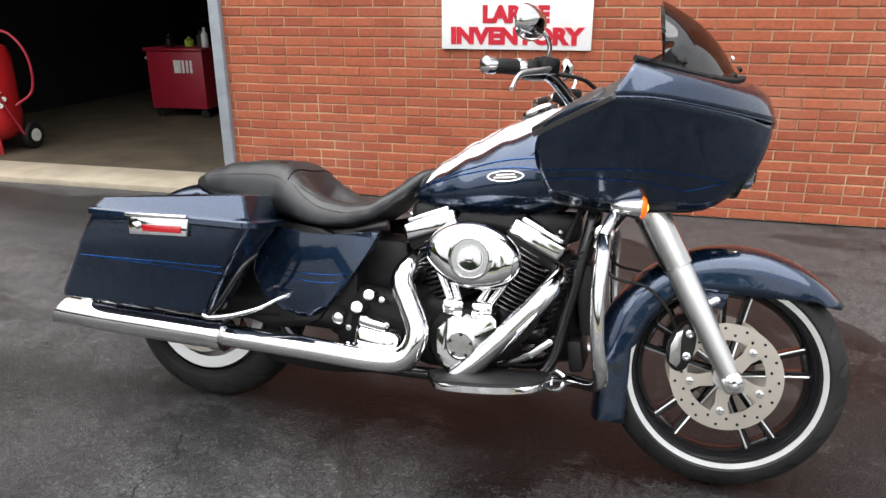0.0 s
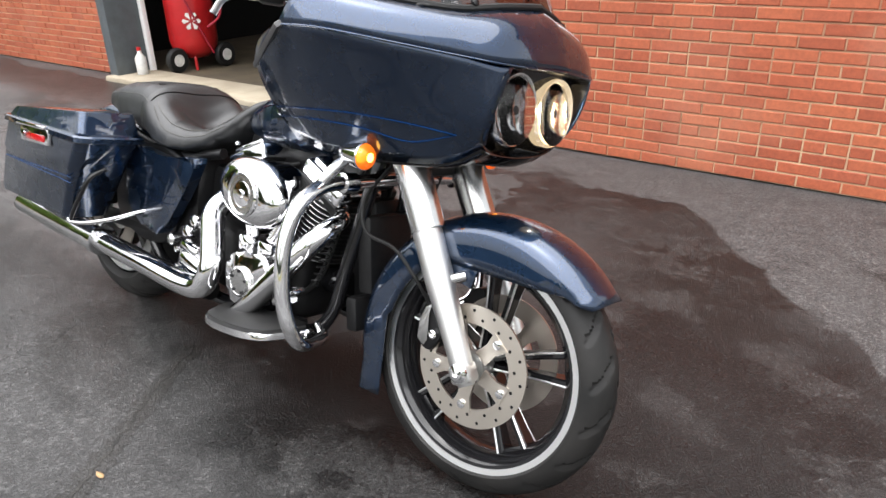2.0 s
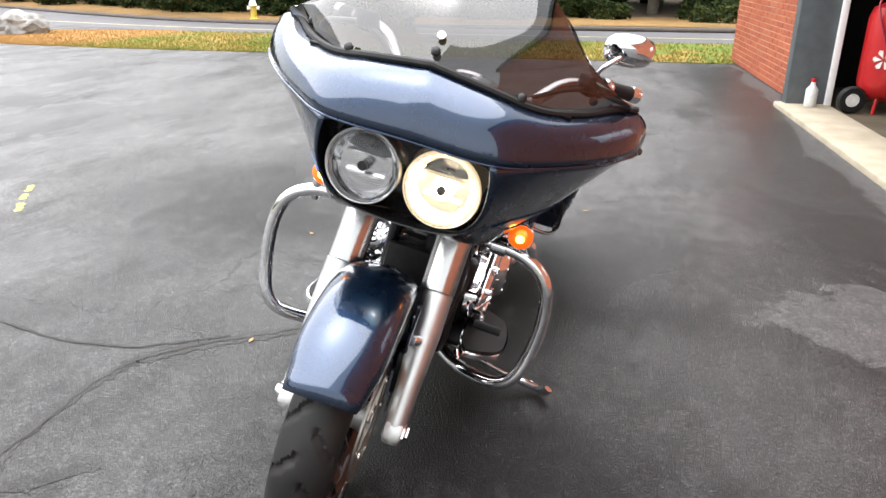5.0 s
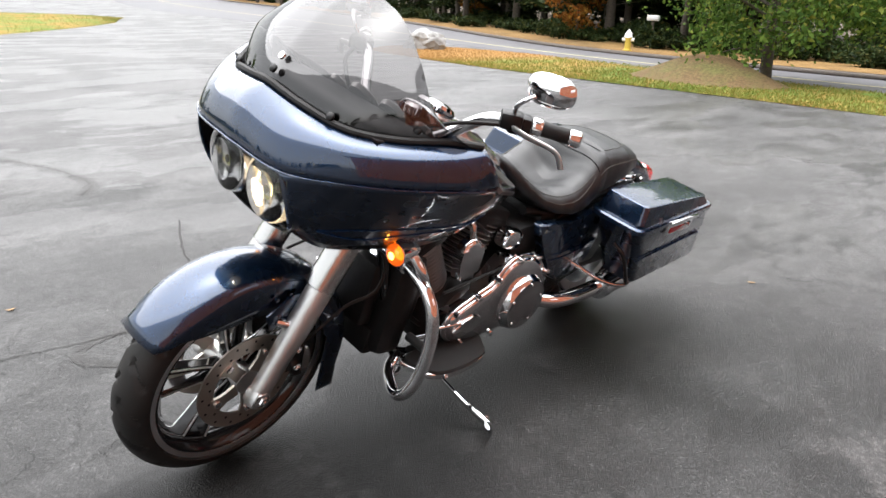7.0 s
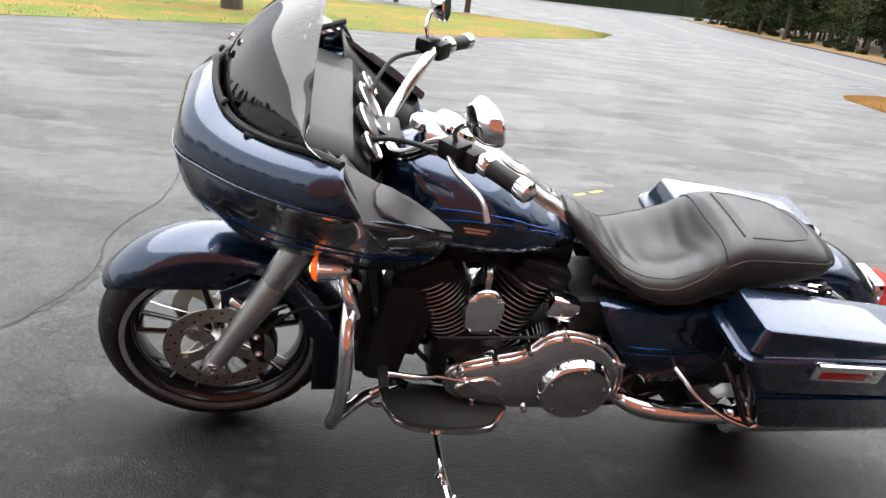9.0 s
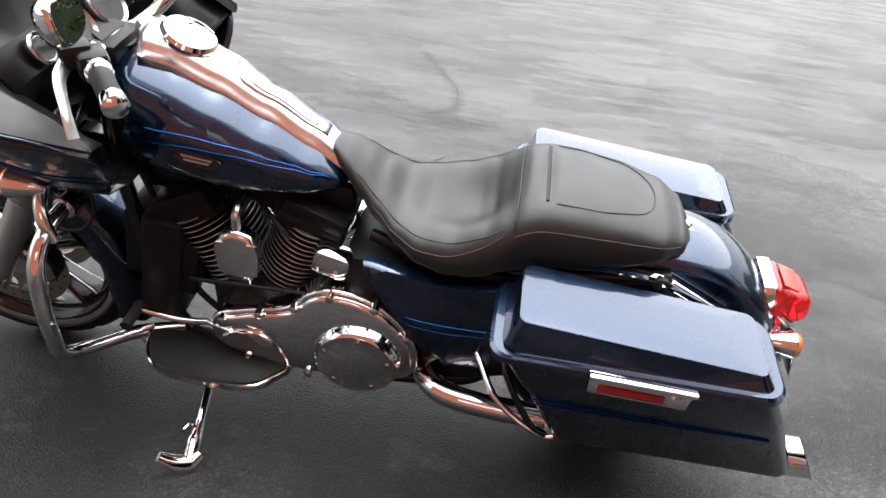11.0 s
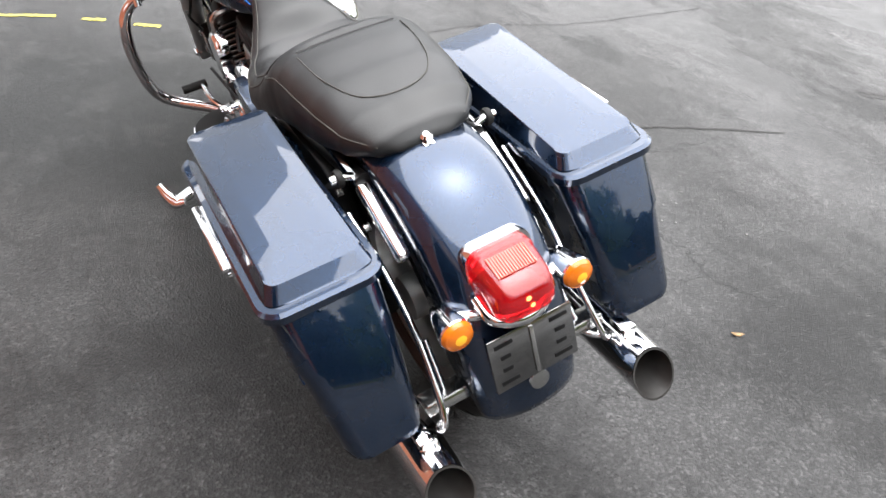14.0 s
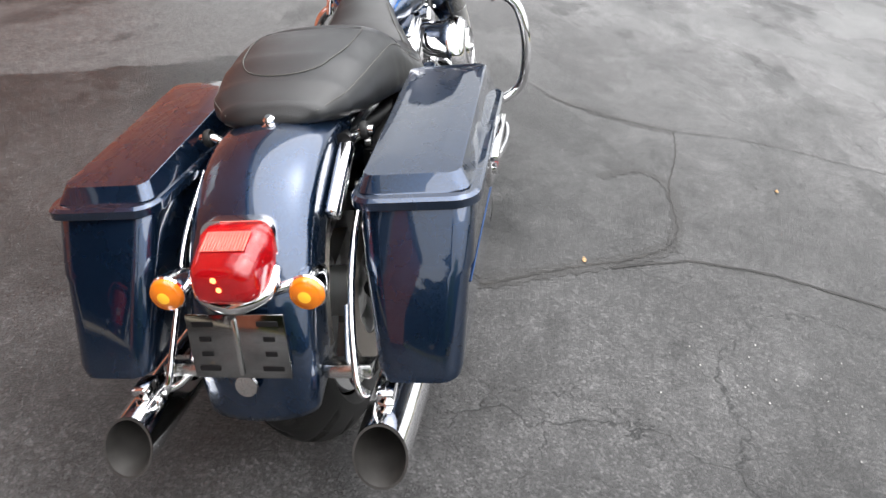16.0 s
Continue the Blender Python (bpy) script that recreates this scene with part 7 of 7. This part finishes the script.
hyd = new("fire_hydrant")
g = terrain(-13.15, -7.6, 0.10)
hyd.matrix_world = pose(g.x, g.y, g.z, 0, 0, 30)
tagged(hyd, "yellow fire hydrant with a white bonnet on the verge", "fire hydrant")
hy_yellow = make_plain("hydrant_yellow", (0.62, 0.46, 0.07), 0.5)
part("barrel", lathe([(0.14, 0), (0.14, 0.03), (0.095, 0.05), (0.095, 0.36), (0.12, 0.37), (0.12, 0.40), (0.09, 0.42)], 24, (0, 0, 0), (0, 0, 1)), hy_yellow, hyd)
part("bonnet", lathe([(0.135, 0.40), (0.135, 0.43), (0.115, 0.46), (0.10, 0.54), (0.05, 0.60), (0.03, 0.61), (0.03, 0.65), (0, 0.65)], 24, (0, 0, 0), (0, 0, 1)), white_paint, hyd, "white bonnet")
for s in (-1, 1):
    part("side_outlet", lathe([(0.05, 0.08), (0.05, 0.15), (0.06, 0.155), (0.06, 0.185), (0, 0.19)], 18, (0, 0, 0.33), (0, s, 0)), white_paint, hyd)
mail = new("mailbox")
g = terrain(-15.2, -8.15, 0.10)
mail.matrix_world = pose(g.x, g.y, g.z, 0, 0, 20)
tagged(mail, "white mailbox on a wooden post at the wood's edge", "mailbox")
part("post", block((0, 0, 0.45), (0.09, 0.09, 0.95), 0.01, (0, 4, 0)), bark, mail)
part("box", block((0.03, 0, 0.98), (0.22, 0.46, 0.20), 0.06, (0, 0, 0), 3), white_paint, mail)


# ---- marks, cracks and leaves on the lot ----
def lay(points, width, seed, lift=0.003):
    """A ragged flat band along a line on the ground."""
    rng = random.Random(seed)
    line = spline([(x, y, 0) for x, y in points], 10)
    rings = []
    for i, q in enumerate(line):
        d = line[min(i + 1, len(line) - 1)] - line[max(i - 1, 0)]
        nrm = Vector((-d.y, d.x, 0)).normalized()
        w = width * rng.uniform(0.75, 1.15) * 0.5
        o = nrm * rng.uniform(-0.10, 0.10) * width + nrm * rng.uniform(-0.006, 0.006)
        rings.append([terrain(*(q + o - nrm * w).xy, lift), terrain(*(q + o + nrm * w).xy, lift)])
    return loft(rings, False, False)


tar = make_plain("damp_crack_fill", (0.014, 0.0135, 0.013), 0.6, (0.034, 0.032, 0.029), 14, 1.0, 150, 0.25)
for i, (pts, w) in enumerate((([(0.50, -0.08), (0.63, -0.30), (0.74, -0.45), (0.84, -0.60), (0.93, -0.74), (1.07, -0.88)], 0.010), ([(1.07, -0.88), (1.22, -0.92), (1.57, -0.93), (1.96, -1.0), (2.26, -1.03)], 0.006),
                              ([(2.57, -0.31), (2.39, -0.48), (2.29, -0.77), (2.26, -1.03), (2.31, -1.34), (2.29, -1.66), (2.22, -2.1), (2.3, -3.2)], 0.006),
                              ([(0.92, -2.95), (0.78, -3.18), (0.81, -3.67), (0.97, -4.19), (1.3, -5.1)], 0.007), ([(0.84, -0.66), (1.0, -1.0), (0.95, -1.5), (0.7, -2.1)], 0.012))):
    ob = link_mesh("crack", lay(pts, w, 60 + i), tar, sharp=180)
    tagged(ob, "dark damp crack running through the asphalt", "crack", kind="structure")
for i, (pts, w) in enumerate((([(0.50, -0.08), (0.63, -0.30), (0.74, -0.45), (0.84, -0.60), (0.93, -0.74), (1.07, -0.88)], 0.07), ([(1.07, -0.88), (1.22, -0.92), (1.57, -0.93), (1.69, -0.81), (1.55, -0.64)], 0.05),
                              ([(2.45, -0.42), (2.29, -0.77), (2.26, -1.03)], 0.08), ([(0.92, -2.95), (0.78, -3.18), (0.81, -3.67), (0.97, -4.19), (1.3, -5.1)], 0.10))):
    ob = link_mesh("broken_edge", lay(pts, w, 70 + i, 0.0015), sunk_asphalt, sharp=180)
    tagged(ob, "darker crumbled asphalt along a crack", "crack", kind="structure")
for i, (a, b) in enumerate((((-0.15, -2.49), (-0.27, -2.58)), ((-0.33, -2.63), (-0.42, -2.69)), ((-0.47, -2.72), (-0.58, -2.79)), ((2.97, 0.86), (2.91, 0.61)), ((2.84, 0.50), (2.80, 0.40)), ((2.71, 0.28), (2.65, 0.17)))):
    ob = link_mesh("painted_dash", lay([a, ((a[0] + b[0]) / 2, (a[1] + b[1]) / 2), b], 0.035, 80 + i), yellow_mark, sharp=180)
    tagged(ob, "short yellow spray-painted dash on the asphalt", "paint mark", group="survey marks")
leaf_shape = [(-0.03, 0), (-0.012, 0.010), (0.012, 0.012), (0.032, 0.0), (0.012, -0.010), (-0.012, -0.011)]
fallen = make_plain("fallen_leaf", (0.36, 0.24, 0.12), 0.7, (0.25, 0.14, 0.06), 40)
for i, (x, y) in enumerate(((0.854, -0.569), (-0.19, -0.795), (-0.845, 0.495), (1.74, -1.41), (-4.2, -4.9))):
    b = plate([(a * 0.62, c * 0.62) for a, c in leaf_shape], 0.0012, pose(0, 0, 0, 0, 0, 0), 0.0)
    for v in b.verts:
        v.co.z += 0.012 * (v.co.x / 0.03) ** 2 * (0.5 + 0.5 * (i % 2))
    lf = link_mesh("leaf", b, fallen, sharp=180)
    lf.matrix_world = pose(x, y, GROUND_Z + 0.003, 0, 0, 57 * i)
    tagged(lf, "small dry brown leaf lying on the asphalt", "leaf", group="fallen leaves")


rng = random.Random(44)
chips = bmesh.new()
for i in range(46):
    x, y, r = 0.44 + rng.gauss(0, 0.09), -1.18 + rng.gauss(0, 0.24), rng.uniform(0.0014, 0.0038)
    bmesh.ops.create_icosphere(chips, subdivisions=1, radius=r, matrix=Matrix.Translation((x, y, GROUND_Z + r * 0.5)) @ Matrix.Diagonal((1.3, 0.8, 0.6, 1)))
tagged(link_mesh("chips", chips, make_plain("pale_stone_chip", (0.30, 0.295, 0.285), 0.7), sharp=20), "scattered pale stone chips on the asphalt", "gravel", kind="stuff")


# ---- bricks, last ----
COURSE, LEN, JOINT = 0.0597, 0.190, 0.009


def brick_faces(u, z, w, h, depth, verts, faces):
    k, c = len(verts), 0.0035
    verts += [(u - w, depth + 0.030, z - h), (u + w, depth + 0.030, z - h), (u + w, depth + 0.030, z + h), (u - w, depth + 0.030, z + h),
              (u - w, depth + c, z - h), (u + w, depth + c, z - h), (u + w, depth + c, z + h), (u - w, depth + c, z + h),
              (u - w + c, depth, z - h + c), (u + w - c, depth, z - h + c), (u + w - c, depth, z + h - c), (u - w + c, depth, z + h - c)]
    for a, b in ((0, 4), (4, 8)):
        for i in range(4):
            j = (i + 1) % 4
            faces.append((k + a + i, k + a + j, k + b + j, k + b + i))
    faces.append((k + 8, k + 9, k + 10, k + 11))


def lay_bricks(u0, u1, z0, z1, parent, near, seed):
    rng = random.Random(seed)
    shared = {}
    verts, faces = [], []
    rows = int((z1 - z0) / COURSE)
    made = 0
    for r in range(rows):
        z = z0 + (r + 0.5) * COURSE
        u = u0 + (0 if r % 2 else -(LEN + JOINT) / 2)
        header = r % 6 == 3
        step = (LEN + JOINT) / (2 if header else 1)
        length = step - JOINT
        while u < u1:
            a, b = max(u, u0), min(u + length, u1)
            u += step
            if b - a < 0.03:
                continue
            mid, w = (a + b) / 2, (b - a) / 2
            depth = rng.uniform(-0.002, 0.002)
            if near and near[0] < mid < near[1] and z < near[2] and made < 300:
                key = round(w, 3)
                if key not in shared:
                    v, f = [], []
                    brick_faces(0, 0, w, (COURSE - JOINT) / 2, 0, v, f)
                    me = bpy.data.meshes.new("brick")
                    me.from_pydata(v, [], f)
                    me.materials.append(brick_mat)
                    shared[key] = me
                ob = new("brick", shared[key])
                ob.parent = parent
                ob.location = (mid, depth, z)
                made += 1
            else:
                brick_faces(mid, z, w, (COURSE - JOINT) / 2, depth, verts, faces)
    me = bpy.data.meshes.new("bricks")
    me.from_pydata(verts, [], faces)
    me.materials.append(brick_mat)
    ob = new("bricks", me)
    ob.parent = parent
    tagged(ob, kind="stuff")


lay_bricks(OPEN_R, WALL_END_R, 0.0, WALL_H, wall_right, (-2.2, 1.8, 1.0), 7)
lay_bricks(WALL_END_L, OPEN_L - 0.03, 0.0, WALL_H, wall_left, None, 8)
